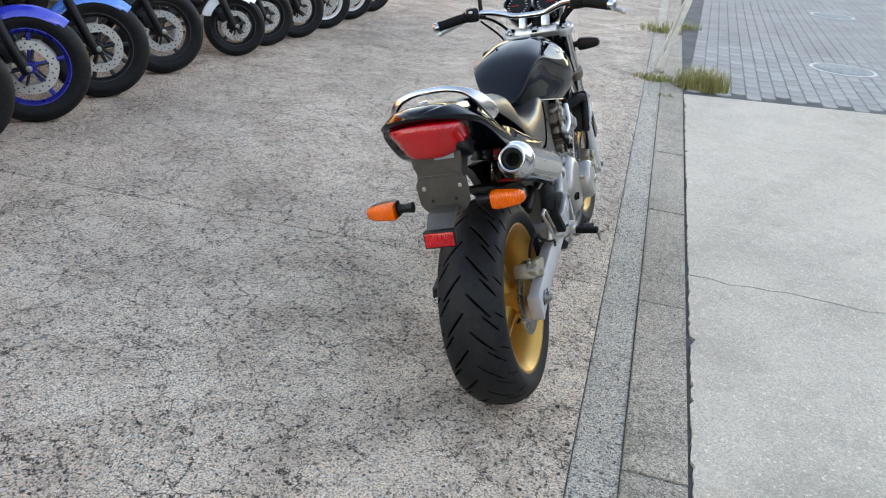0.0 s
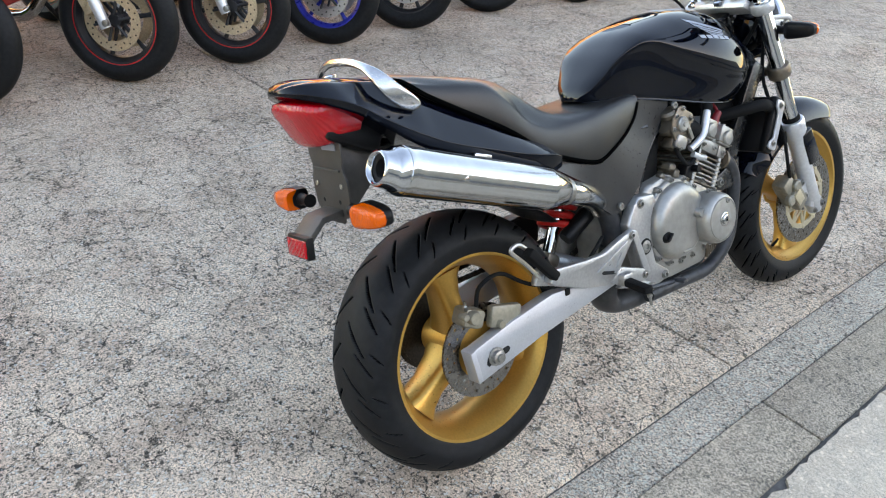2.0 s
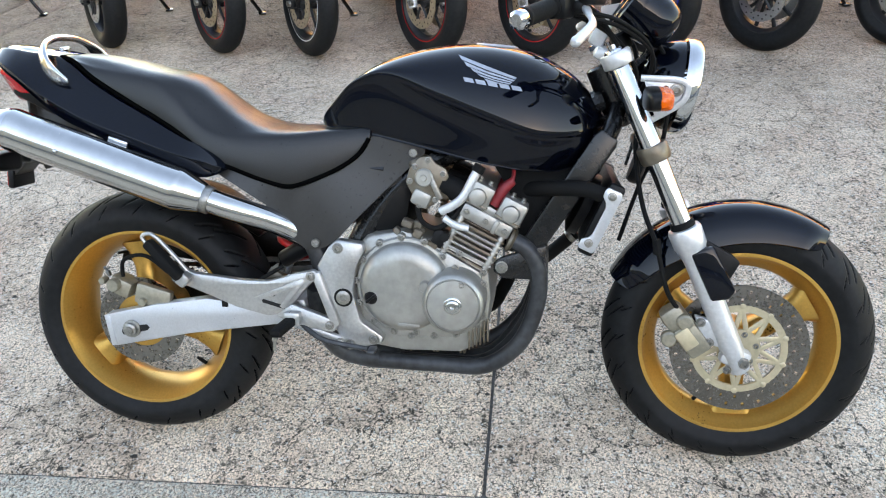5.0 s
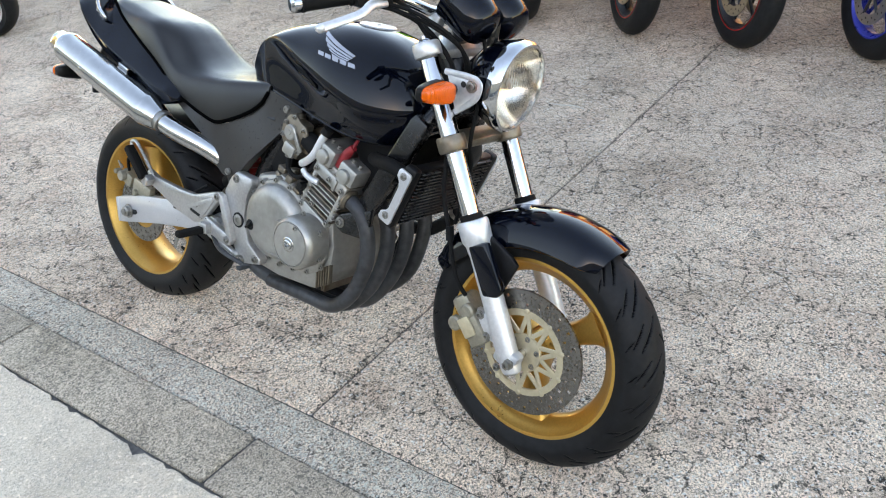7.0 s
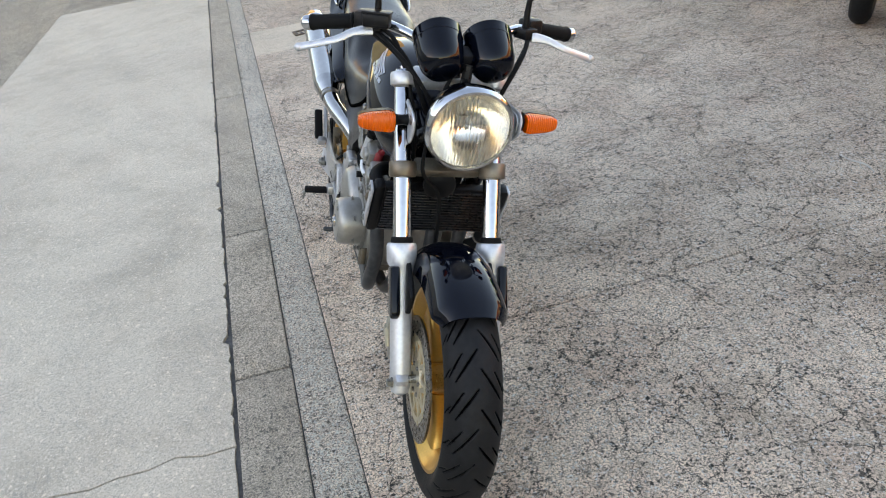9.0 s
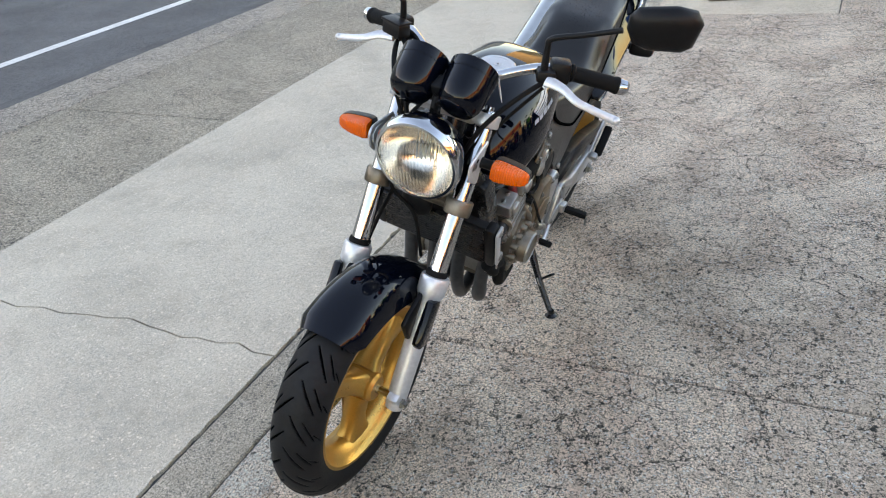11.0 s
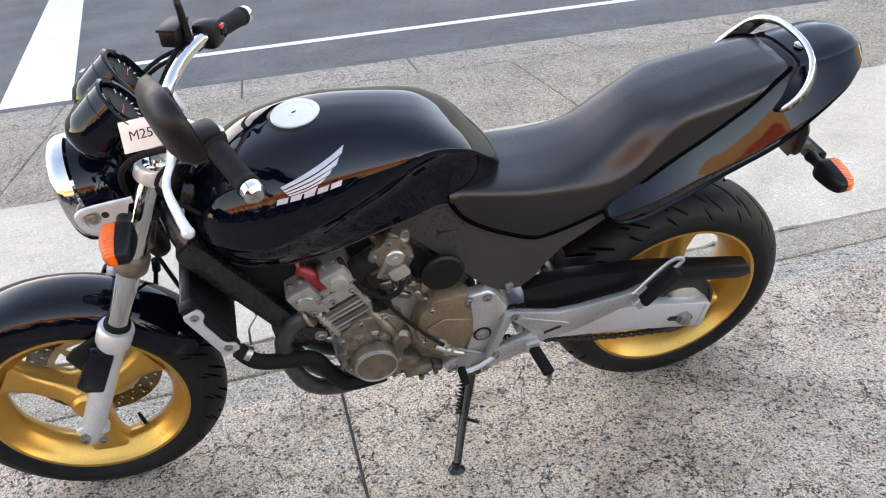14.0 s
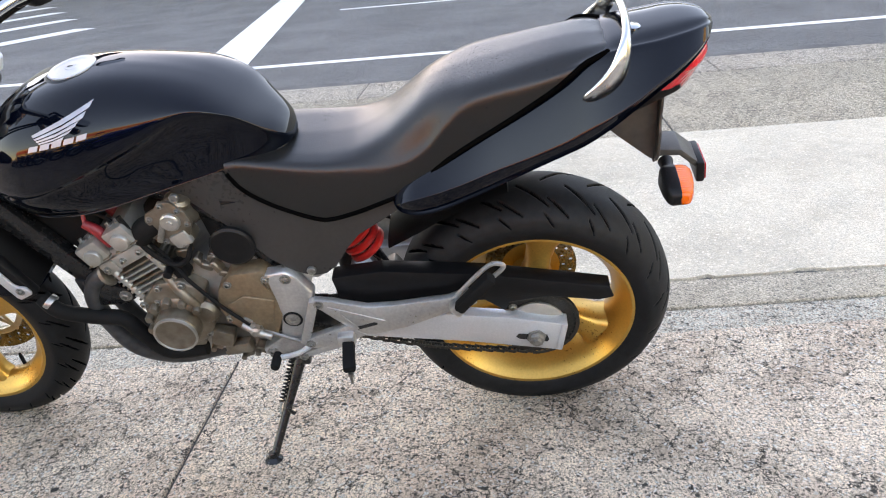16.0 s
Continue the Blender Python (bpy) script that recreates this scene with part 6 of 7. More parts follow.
# ---- handlebar and controls ----
bar = part("handlebar", tube([(-0.312, 0.882, 0.973), (-0.22, 0.925, 0.990), (-0.165, 0.955, 0.996), (-0.115, 0.988, 0.985), (-0.06, 1.014, 0.965), (0, 1.018, 0.962), (0.06, 1.014, 0.965), (0.115, 0.988, 0.985), (0.165, 0.955, 0.996), (0.22, 0.925, 0.990), (0.312, 0.882, 0.973)],
                             0.0112, 14, 6), M_CHROME, bike, "bent chrome handlebar")
for s in (1, -1):
    g0, g1 = Vector((0.218 * s, 0.926, 0.990)), Vector((0.308 * s, 0.884, 0.974))
    gd = (g1 - g0).normalized()
    gl_ = (g1 - g0).length
    prof = [(0.019, -0.004), (0.020, 0.0), (0.0165, 0.004)]
    for k in range(9):
        prof += [(0.0172, 0.008 + 0.009 * k), (0.0165, 0.012 + 0.009 * k)]
    prof += [(0.0175, gl_ - 0.006), (0.019, gl_ - 0.002), (0.018, gl_ + 0.002)]
    gp = part("grip", lathe(prof, g0, gd, 24), M_RUBBER, bar, "black ribbed rubber grip")
    part("bar_end", lathe([(0.0165, gl_ + 0.002), (0.0175, gl_ + 0.006), (0.017, gl_ + 0.018), (0.011, gl_ + 0.024), (0, gl_ + 0.024)], g0, gd, 20), M_CHROME, bar, "chrome bar end weight")
    sw = part("switch_box", merge(block(g0 - gd * 0.026 + Vector((0, 0.006, 0)), (0.045, 0.046, 0.05), (0, 0, -26 * s), 0.010), block(g0 - gd * 0.02 + Vector((0, -0.016, 0.004)), (0.02, 0.014, 0.02), (0, 0, -26 * s), 0.004)), M_PLASTIC, bar, "black handlebar switch housing")
    part("switch_button", block(g0 - gd * 0.028 + Vector((0, -0.020, 0.012)), (0.014, 0.008, 0.008), (0, 0, -26 * s), 0.002), M_REDP if s > 0 else M_DIAL, sw)
    pv = Vector((0.185 * s, 0.990, 0.985))
    lv = part("lever", tube([pv, pv + Vector((0.04 * s, 0.004, -0.006)), Vector((0.262 * s, 1.002, 0.964)), Vector((0.310 * s, 0.988, 0.948)), Vector((0.340 * s, 0.976, 0.938))], [0.011, 0.008, 0.007, 0.007, 0.0075], 10, 5, flat=(0.75, 1.25)), M_SLIDER, bar, "satin silver lever")
    part("lever_ball", lathe([(0.004, -0.009), (0.0085, -0.005), (0.0098, 0), (0.0085, 0.005), (0.004, 0.009)], (0.343 * s, 0.975, 0.937), (1, -0.3 * s, -0.2), 14), M_SLIDER, lv)
    part("lever_perch", block((0.175 * s, 0.972, 0.990), (0.040, 0.045, 0.026), (0, 0, -26 * s), 0.006), M_PLASTIC, bar)
    if s > 0:
        ms = part("brake_reservoir", block((0.176, 1.000, 1.008), (0.060, 0.034, 0.030), (0, 0, -20), 0.005), M_PLASTIC, bar, "black front brake fluid reservoir")
        part("reservoir_lid", block((0.176, 1.000, 1.025), (0.064, 0.038, 0.006), (0, 0, -20), 0.002), M_PLASTIC, ms)
    mt = part("mirror_stem", tube([(0.172 * s, 0.978, 0.995), (0.172 * s, 0.980, 1.050), (0.180 * s, 0.982, 1.072), (0.245 * s, 0.972, 1.094), (0.312 * s, 0.962, 1.118)], [0.009, 0.007, 0.0065, 0.006, 0.006], 10), M_PLASTIC, bike, "black mirror on a bent stem")
    bm = bmesh.new()
    shell = []
    outl = [(-0.078, 0.030), (-0.060, 0.048), (0.02, 0.050), (0.062, 0.040), (0.078, 0.012), (0.062, -0.040), (0.04, -0.052), (-0.04, -0.046), (-0.07, -0.030), (-0.082, 0.0)]
    for dy, f in ((0.0, 0.96), (0.004, 1.0), (0.014, 0.98), (0.026, 0.82), (0.033, 0.5)):
        shell.append([(s * x * f * 0.9, dy, z * f * 0.95) for x, z in outl])
    rings_mesh(bm, shell)
    face = bmesh.new()
    face.faces.new([face.verts.new((s * x * 0.84, -0.001, z * 0.88)) for x, z in outl])
    mm = Matrix.Translation((0.386 * s, 0.938, 1.137)) @ Euler((radians(-14), radians(-8 * s), radians(-20 * s))).to_matrix().to_4x4()
    for q in (bm, face):
        bmesh.ops.transform(q, matrix=mm, verts=q.verts)
    part("mirror_shell", bm, M_PLASTIC, mt, "black plastic mirror shell", angle=60)
    part("mirror_glass", face, M_MIRROR, mt)
for nm, pts, r in (("throttle_cable", [(0.19, 0.955, 0.985), (0.15, 1.05, 0.965), (0.09, 1.12, 0.90), (0.05, 1.08, 0.80), (0.06, 0.9, 0.70)], 0.004),
                   ("throttle_cable", [(0.19, 0.960, 0.978), (0.14, 1.06, 0.95), (0.08, 1.125, 0.885), (0.045, 1.08, 0.79), (0.05, 0.9, 0.69)], 0.004),
                   ("wiring_loom", [(-0.19, 0.955, 0.985), (-0.15, 1.05, 0.955), (-0.10, 1.10, 0.89), (-0.06, 1.09, 0.80), (-0.05, 1.0, 0.73)], 0.0055),
                   ("wiring_loom", [(0.19, 0.948, 0.985), (0.12, 1.03, 0.945), (0.085, 1.09, 0.87), (0.05, 1.08, 0.79)], 0.0055),
                   ("speedo_cable", [(0.03, 1.13, 0.92), (0.06, 1.16, 0.86), (0.08, 1.15, 0.72), (0.03, 1.12, 0.64), (0.02, 1.08, 0.50)], 0.0045)):
    part(nm, tube(pts, r, 8, 6), M_RUBBER, bike, "thin black cable")
hn = part("horn", lathe([(0.0, -0.01), (0.034, -0.008), (0.038, 0), (0.038, 0.012), (0.030, 0.018), (0.012, 0.020), (0, 0.020)], (0.01, 1.105, 0.668), (0, 0.9, -0.3), 28), M_PLASTIC, bike, "black horn under the lower yoke")
part("horn_bracket", block((0.01, 1.09, 0.692), (0.018, 0.006, 0.05), (-15, 0, 0), 0.002), M_FRAME, hn)
# key tag
tag = part("key_tag", bmesh.new(), M_PAPER, bike, "pale paper key tag with a handwritten code")
bm = bmesh.new()
block((0, 0, 0), (0.062, 0.0012, 0.050), bevel=0.0, bm=bm)
bm.to_mesh(tag.data)
bm.free()
tag.data.materials.append(M_PAPER) if not tag.data.materials else None
tag.matrix_local = Matrix.Translation((-0.106, 1.048, 0.968)) @ Euler((radians(-14), radians(8), radians(-62))).to_matrix().to_4x4()
txt = bpy.data.curves.new("tag_writing", "FONT")
txt.body, txt.size, txt.extrude, txt.align_x, txt.align_y = "M25", 0.022, 0.0002, "CENTER", "CENTER"
txt.materials.append(M_INK)
writing = new("tag_writing", txt)
writing.parent = tag
writing.matrix_local = Matrix.Translation((0, -0.0011, 0)) @ Euler((radians(90), 0, 0)).to_matrix().to_4x4()
part("tag_string", tube([(-0.09, 1.04, 0.990), (-0.05, 1.06, 0.968), (-0.005, 1.068, 0.945)], 0.0012, 6), M_PAPER, tag).matrix_parent_inverse = tag.matrix_local.inverted()

# ---- tank ----
TY = [0.430, 0.439, 0.464, 0.515, 0.59, 0.70, 0.80, 0.89, 0.955, 1.00, 1.032]
TT = [0.754, 0.773, 0.800, 0.846, 0.888, 0.912, 0.914, 0.895, 0.862, 0.822, 0.771]
TB = [0.747, 0.744, 0.741, 0.736, 0.722, 0.698, 0.676, 0.663, 0.666, 0.688, 0.735]
TW = [0.018, 0.044, 0.066, 0.092, 0.114, 0.139, 0.157, 0.156, 0.136, 0.106, 0.055]
TS = [0.750, 0.764, 0.790, 0.838, 0.858, 0.818, 0.780, 0.750, 0.745, 0.748, 0.755]
TR = [0.016, 0.041, 0.062, 0.084, 0.098, 0.117, 0.138, 0.146, 0.128, 0.098, 0.050]
TK = [0.014, 0.036, 0.060, 0.082, 0.098, 0.112, 0.121, 0.115, 0.098, 0.072, 0.040]
rings = []
for k in range(91):
    y = TY[0] + (TY[-1] - TY[0]) * (k / 90) ** 1.25
    zt, zb, w, zs, wr, wk = (curve_at(TY, q, y) for q in (TT, TB, TW, TS, TR, TK))
    h, hb = zt - zs, zs - zb
    half = [(0, zt), (0.40 * w, zt - 0.055 * h), (0.71 * w, zt - 0.27 * h), (0.925 * w, zt - 0.62 * h), (w, zs), (0.5 * (w + wr), zs - 0.16 * hb), (wr, zs - 0.42 * hb), (0.5 * (wr + wk), zb + 0.25 * hb), (wk, zb + 0.05 * hb), (wk * 0.92, zb), (0, zb)]
    sm = [(p.x, y, p.y) for p in catmull([(a, b, 0) for a, b in half], 4)]
    rings.append(sm + [(-x, yy, z) for x, yy, z in sm[-2:0:-1]])
bm = rings_mesh(bmesh.new(), rings)
from mathutils.bvhtree import BVHTree
tank_bvh = BVHTree.FromBMesh(bm)
tank = part("fuel_tank", bm, M_BLACK, bike, "gloss black fuel tank", angle=60)
cap_at = Vector((0, 0.808, 0.9095))
capn = Vector((0, 0.10, 0.995)).normalized()
part("filler_cap", lathe([(0.044, -0.004), (0.0445, 0.0025), (0.0425, 0.0042), (0.034, 0.0045), (0.033, 0.0036), (0.012, 0.0038), (0.011, 0.005), (0, 0.005)], cap_at, capn, 40), M_ALU, tank, "round satin silver filler cap")
# dark sliver paints the shade in the key slot
part("key_slot", block(cap_at + capn * 0.0052, (0.003, 0.012, 0.001), (6, 0, 30), 0.0002), M_HOLE, tank)
part("cap_seat", lathe([(0.052, -0.006), (0.052, -0.0012), (0.046, 0.0008), (0.0445, -0.002)], cap_at, capn, 40), M_PLASTIC, tank)


def decal(poly, s):
    """A plain silver shape laid on the tank's side, given as (y, z)."""
    own = bmesh.new()
    vs = []
    for y, z in poly:
        hit = tank_bvh.ray_cast(Vector((0.5 * s, y, z)), Vector((-s, 0, 0)))
        x = hit[0].x if hit[0] else 0.13 * s
        vs.append(own.verts.new((x + 0.0014 * s, y, z)))
    own.faces.new(vs)
    return own


WING = [[(0.8559, 0.8505), (0.7998, 0.8711), (0.7375, 0.894), (0.7445, 0.8849), (0.7946, 0.8658), (0.8532, 0.8467)],
        [(0.8526, 0.8455), (0.7957, 0.8634), (0.7495, 0.8816), (0.7564, 0.8725), (0.8026, 0.857), (0.8494, 0.8434)],
        [(0.8487, 0.8424), (0.8036, 0.8548), (0.7638, 0.8696), (0.7712, 0.862), (0.8101, 0.8491), (0.8462, 0.8405)],
        [(0.8458, 0.8395), (0.811, 0.8472), (0.7764, 0.8591), (0.7854, 0.8529), (0.8166, 0.8434), (0.8429, 0.8376)],
        [(0.8418, 0.8367), (0.8173, 0.8419), (0.7929, 0.8491), (0.7971, 0.8443), (0.8184, 0.8396), (0.8395, 0.8353)]]
BARS = [[(0.8682, 0.8245), (0.8492, 0.8276), (0.8451, 0.8362), (0.8641, 0.8331)], [(0.8446, 0.8284), (0.8256, 0.8315), (0.8216, 0.8401), (0.8406, 0.8369)], [(0.8211, 0.8322), (0.8021, 0.8354), (0.798, 0.844), (0.817, 0.8408)], [(0.7975, 0.8361), (0.7785, 0.8392), (0.7745, 0.8478), (0.7935, 0.8447)], [(0.774, 0.84), (0.7549, 0.8431), (0.7509, 0.8517), (0.7699, 0.8486)]]
for s in (1, -1):
    bm = bmesh.new()
    for feather in WING:
        a0, a1, a2, b2, b1, b0 = feather
        for q in ((a0, a1, b1, b0), (a1, a2, b2, b1)):
            for k in range(3):
                t0, t1 = k / 3, (k + 1) / 3
                def at(p, r, t):
                    return (p[0] + (r[0] - p[0]) * t, p[1] + (r[1] - p[1]) * t)
                merge(bm, decal([at(q[0], q[1], t0), at(q[0], q[1], t1), at(q[3], q[2], t1), at(q[3], q[2], t0)], s))
    part("tank_emblem", bm, M_DECAL, tank, "plain silver wing-shaped emblem")
    bm = bmesh.new()
    for bar_ in BARS:
        merge(bm, decal(bar_, s))
    part("tank_nameplate", bm, M_DECAL, tank, "plain silver bars below the emblem")

# ---- seat and tail ----
SY = [-0.150, -0.120, -0.100, -0.055, 0.0, 0.05, 0.10, 0.14, 0.176, 0.214, 0.26, 0.31, 0.36, 0.385, 0.42, 0.485, 0.53, 0.552]
ST = [0.893, 0.896, 0.896, 0.891, 0.880, 0.869, 0.859, 0.849, 0.832, 0.803, 0.769, 0.747, 0.740, 0.740, 0.742, 0.746, 0.749, 0.748]
SC = [0.890, 0.889, 0.885, 0.873, 0.862, 0.853, 0.839, 0.808, 0.770, 0.747, 0.734, 0.730, 0.729, 0.730, 0.733, 0.740, 0.745, 0.745]
SB = [0.888, 0.885, 0.880, 0.847, 0.814, 0.786, 0.758, 0.733, 0.706, 0.676, 0.658, 0.639, 0.624, 0.622, 0.632, 0.660, 0.692, 0.726]
SW = [0.060, 0.080, 0.090, 0.100, 0.108, 0.114, 0.118, 0.121, 0.124, 0.128, 0.128, 0.127, 0.125, 0.124, 0.121, 0.112, 0.104, 0.099]
rings = []
for k in range(101):
    y = SY[0] + (SY[-1] - SY[0]) * k / 100
    zt, zc, zb, w = (curve_at(SY, q, y) for q in (ST, SC, SB, SW))
    half = [(0, zt), (0.40 * w, zt - 0.06 * (zt - zc) - 0.001), (0.66 * w, zt - 0.34 * (zt - zc)), (0.86 * w, zc), (0.945 * w, zc - 0.22 * (zc - zb)), (0.99 * w, zc - 0.60 * (zc - zb)), (w, zb + 0.10 * (zc - zb)), (0.985 * w, zb + 0.001), (0.93 * w, zb - 0.001), (0, zb)]
    sm = [(p.x, y, p.y) for p in catmull([(a, b, 0) for a, b in half], 4)]
    rings.append(sm + [(-x, yy, z) for x, yy, z in sm[-2:0:-1]])
seat = part("seat", rings_mesh(bmesh.new(), rings), M_SEAT, bike, "one-piece stepped black vinyl seat", angle=70)
for s in (1, -1):
    pts = []
    for k in range(90):
        y = SY[0] + 0.01 + (SY[-1] - SY[0] - 0.012) * k / 89
        pts.append((s * (curve_at(SY, SW, y) * 0.985 + 0.001), y, curve_at(SY, SB, y) + 0.002))
    # black strip stands in for the shade in the gap below the seat
    part("seat_piping", tube(pts, 0.0048, 8, 1), M_GROOVE_SHADE, seat, "black strip painting the shade of the gap under the seat edge")
QY = [-0.318, -0.306, -0.28, -0.246, -0.218, -0.18, -0.14, -0.10, -0.06, 0.0, 0.06, 0.12, 0.16, 0.19, 0.214, 0.236, 0.246]
QC = [0.904, 0.912, 0.916, 0.914, 0.910, 0.904, 0.894, 0.872, 0.836, 0.800, 0.768, 0.740, 0.718, 0.702, 0.690, 0.676, 0.668]   # crown
QT = [0.902, 0.908, 0.910, 0.907, 0.902, 0.897, 0.890, 0.880, 0.853, 0.817, 0.785, 0.752, 0.730, 0.713, 0.699, 0.682, 0.670]   # edge beside the seat
QK = [0.899, 0.896, 0.888, 0.874, 0.859, 0.832, 0.807, 0.785, 0.765, 0.742, 0.722, 0.702, 0.691, 0.684, 0.678, 0.668, 0.664]   # crease along the side
QB = [0.895, 0.888, 0.876, 0.858, 0.842, 0.815, 0.784, 0.758, 0.740, 0.714, 0.687, 0.664, 0.651, 0.645, 0.645, 0.651, 0.658]   # lower edge
QW = [0.018, 0.050, 0.088, 0.116, 0.128, 0.137, 0.142, 0.145, 0.147, 0.149, 0.151, 0.156, 0.159, 0.160, 0.159, 0.153, 0.140]
QN = [0.014, 0.036, 0.058, 0.070, 0.073, 0.075, 0.077, 0.081, 0.086, 0.095, 0.104, 0.109, 0.113, 0.116, 0.119, 0.122, 0.122]   # half width at the seat
rings = []
for k in range(97):
    y = QY[0] + (QY[-1] - QY[0]) * k / 96
    zc, zt, zk, zb, w, wt = (curve_at(QY, q, y) for q in (QC, QT, QK, QB, QW, QN))
    half = [(0, zc), (0.5 * wt, zc - 0.15 * (zc - zt)), (wt - 0.010, zt + 0.05 * (zc - zt)), (wt, zt - 0.02 * (zt - zk)), (0.72 * wt + 0.28 * w, zt - 0.26 * (zt - zk)), (0.38 * wt + 0.62 * w, zt - 0.60 * (zt - zk)),
            (0.08 * wt + 0.92 * w, zk + 0.09 * (zt - zk)), (w, zk), (0.995 * w, zk - 0.16 * (zk - zb)), (0.975 * w, zk - 0.52 * (zk - zb)), (0.945 * w, zb + 0.10 * (zk - zb)), (0.90 * w, zb), (0, zb)]
    sm = [(p.x, y, p.y) for p in catmull([(a, b, 0) for a, b in half], 3)]
    rings.append(sm + [(-x, yy, z) for x, yy, z in sm[-2:0:-1]])
tail = part("tail_cowl", rings_mesh(bmesh.new(), rings), M_BLACK, bike, "gloss black tail cowl", angle=60)
part("seat_lock", lathe([(0.013, 0), (0.013, 0.004), (0.010, 0.006), (0, 0.006)], (-0.02, -0.185, 0.905), (0, -0.1, 1), 20), M_CHROME, tail)
half_rail = [((0.124, -0.094, 0.836), 0.0045, 0.003), ((0.126, -0.100, 0.839), 0.0115, 0.0045), ((0.127, -0.114, 0.847), 0.0160, 0.0050), ((0.125, -0.131, 0.860), 0.0175, 0.0055), ((0.119, -0.146, 0.877), 0.0165, 0.0055), ((0.109, -0.156, 0.894), 0.0150, 0.0055),
             ((0.094, -0.163, 0.909), 0.0115, 0.006), ((0.074, -0.167, 0.920), 0.0078, 0.006), ((0.040, -0.170, 0.929), 0.0070, 0.006), ((0.0, -0.171, 0.931), 0.0068, 0.006)]
full = half_rail + [((-p[0], p[1], p[2]), a, b) for p, a, b in half_rail[-2::-1]]
path_, wide_, thick_ = catmull([p for p, a, b in full], 5), catmull([(a, 0, 0) for p, a, b in full], 5), catmull([(b, 0, 0) for p, a, b in full], 5)
rings = []
for k, p in enumerate(path_):
    t = (path_[min(k + 1, len(path_) - 1)] - path_[max(k - 1, 0)]).normalized()
    up = Vector((0, 0.55, 0.84)).lerp(Vector((math.copysign(-0.42, p.x), 0.74, 0.48)), min(1.0, max(0.0, (abs(p.x) - 0.06) / 0.05)))
    up = (up - t * up.dot(t)).normalized()
    side = t.cross(up)
    rings.append([p + up * wide_[k].x * math.copysign(abs(math.cos(q)) ** 0.6, math.cos(q)) + side * thick_[k].x * math.copysign(abs(math.sin(q)) ** 0.6, math.sin(q)) for q in [2 * math.pi * n / 16 for n in range(16)]])
grab = part("grab_rail", rings_mesh(bmesh.new(), rings), M_RAIL, bike, "polished aluminium grab rail", angle=60)
for s in (1, -1):
    bolt(grab, (0.1315 * s, -0.109, 0.8470), (0.93 * s, 0.30, 0.20), 0.0036, 0.0025)
    bolt(grab, (0.1305 * s, -0.127, 0.8600), (0.93 * s, 0.30, 0.20), 0.0036, 0.0025)
rings = []
for k in range(25):
    q = -1 + k / 12
    x = 0.086 * q
    y0 = -0.310 + 0.038 * abs(q) ** 3.0
    zt, zb = 0.880 - 0.010 * q * q, 0.790 + 0.010 * q * q + 0.028 * abs(q) ** 5
    y1 = -0.196
    prof = [(y1, zt), (y0 + 0.014, zt), (y0 + 0.001, zt - 0.005), (y0 - 0.002, zt - 0.016), (y0 + 0.009, 0.55 * zt + 0.45 * zb), (y0 + 0.024, zb + 0.018), (y0 + 0.036, zb + 0.004), (min(y1 - 0.004, y0 + 0.052), zb), (y1, zb)]
    rings.append([(x, p.x, p.y) for p in catmull([(a, b, 0) for a, b in prof], 2)])
tl = part("tail_lamp", rings_mesh(bmesh.new(), rings), M_RED, bike, "red tail lamp under the cowl", angle=75)
part("lamp_base", block((0, -0.20, 0.815), (0.15, 0.12, 0.07), (-26, 0, 0), 0.012), M_PLASTIC, tl)
# number plate bracket (empty)
PB = -0.236
pl = [(-0.064, 0.800), (0.064, 0.800), (0.062, 0.765), (0.056, 0.750), (0.058, 0.735), (0.066, 0.722), (0.064, 0.672), (0.050, 0.652), (0.034, 0.646), (0.030, 0.636), (-0.030, 0.636), (-0.034, 0.646), (-0.050, 0.652), (-0.064, 0.672), (-0.066, 0.722), (-0.058, 0.735), (-0.056, 0.750), (-0.062, 0.765)]
bm = prism(pl, PB - 0.003, PB + 0.003, 0.0025, "y")
prism([(-0.16, 0.77), (-0.10, 0.765), (-0.17, 0.70), (PB + 0.015, 0.655), (PB, 0.645), (PB, 0.79)], -0.042, 0.042, 0.006, "x", bm)
pb = part("plate_bracket", bm, M_BRACKET, bike, "faded black plastic plate bracket without a plate")
part("bracket_ridge", block((0, PB - 0.004, 0.742), (0.10, 0.006, 0.006), bevel=0.0025), M_BRACKET, pb)
part("bracket_tongue", prism([(PB + 0.012, 0.668), (-0.284, 0.662), (-0.320, 0.630), (-0.322, 0.618), (-0.316, 0.618), (-0.281, 0.650), (PB + 0.012, 0.652)], -0.034, 0.034, 0.002), M_BRACKET, pb)
for x in (-0.046, 0.046):
    part("plate_screw", lathe([(0.0055, 0), (0.0055, 0.002), (0.003, 0.003), (0, 0.002)], (x, PB - 0.003, 0.712), (0, -1, 0), 14), M_BOLT, pb)
# black dots paint the shade of the drain holes
for x, z in ((0, 0.655), (0.03, 0.68), (-0.03, 0.68)):
    part("drain_hole", lathe([(0.0045, 0), (0, 0.0005)], (x, PB - 0.0035, z), (0, -1, 0), 10), M_HOLE, pb)
part("data_label", block((0.022, PB - 0.004, 0.786), (0.05, 0.002, 0.012), bevel=0.0005), M_DECAL, pb, "small grey data label")
rf = part("reflector_holder", block((0, -0.322, 0.612), (0.080, 0.016, 0.044), (-4, 0, 0), 0.004), M_PLASTIC, bike, "red rear reflector")
part("red_reflector", block((0, -0.3310, 0.612), (0.072, 0.005, 0.034), (-4, 0, 0), 0.002), M_RED, rf)
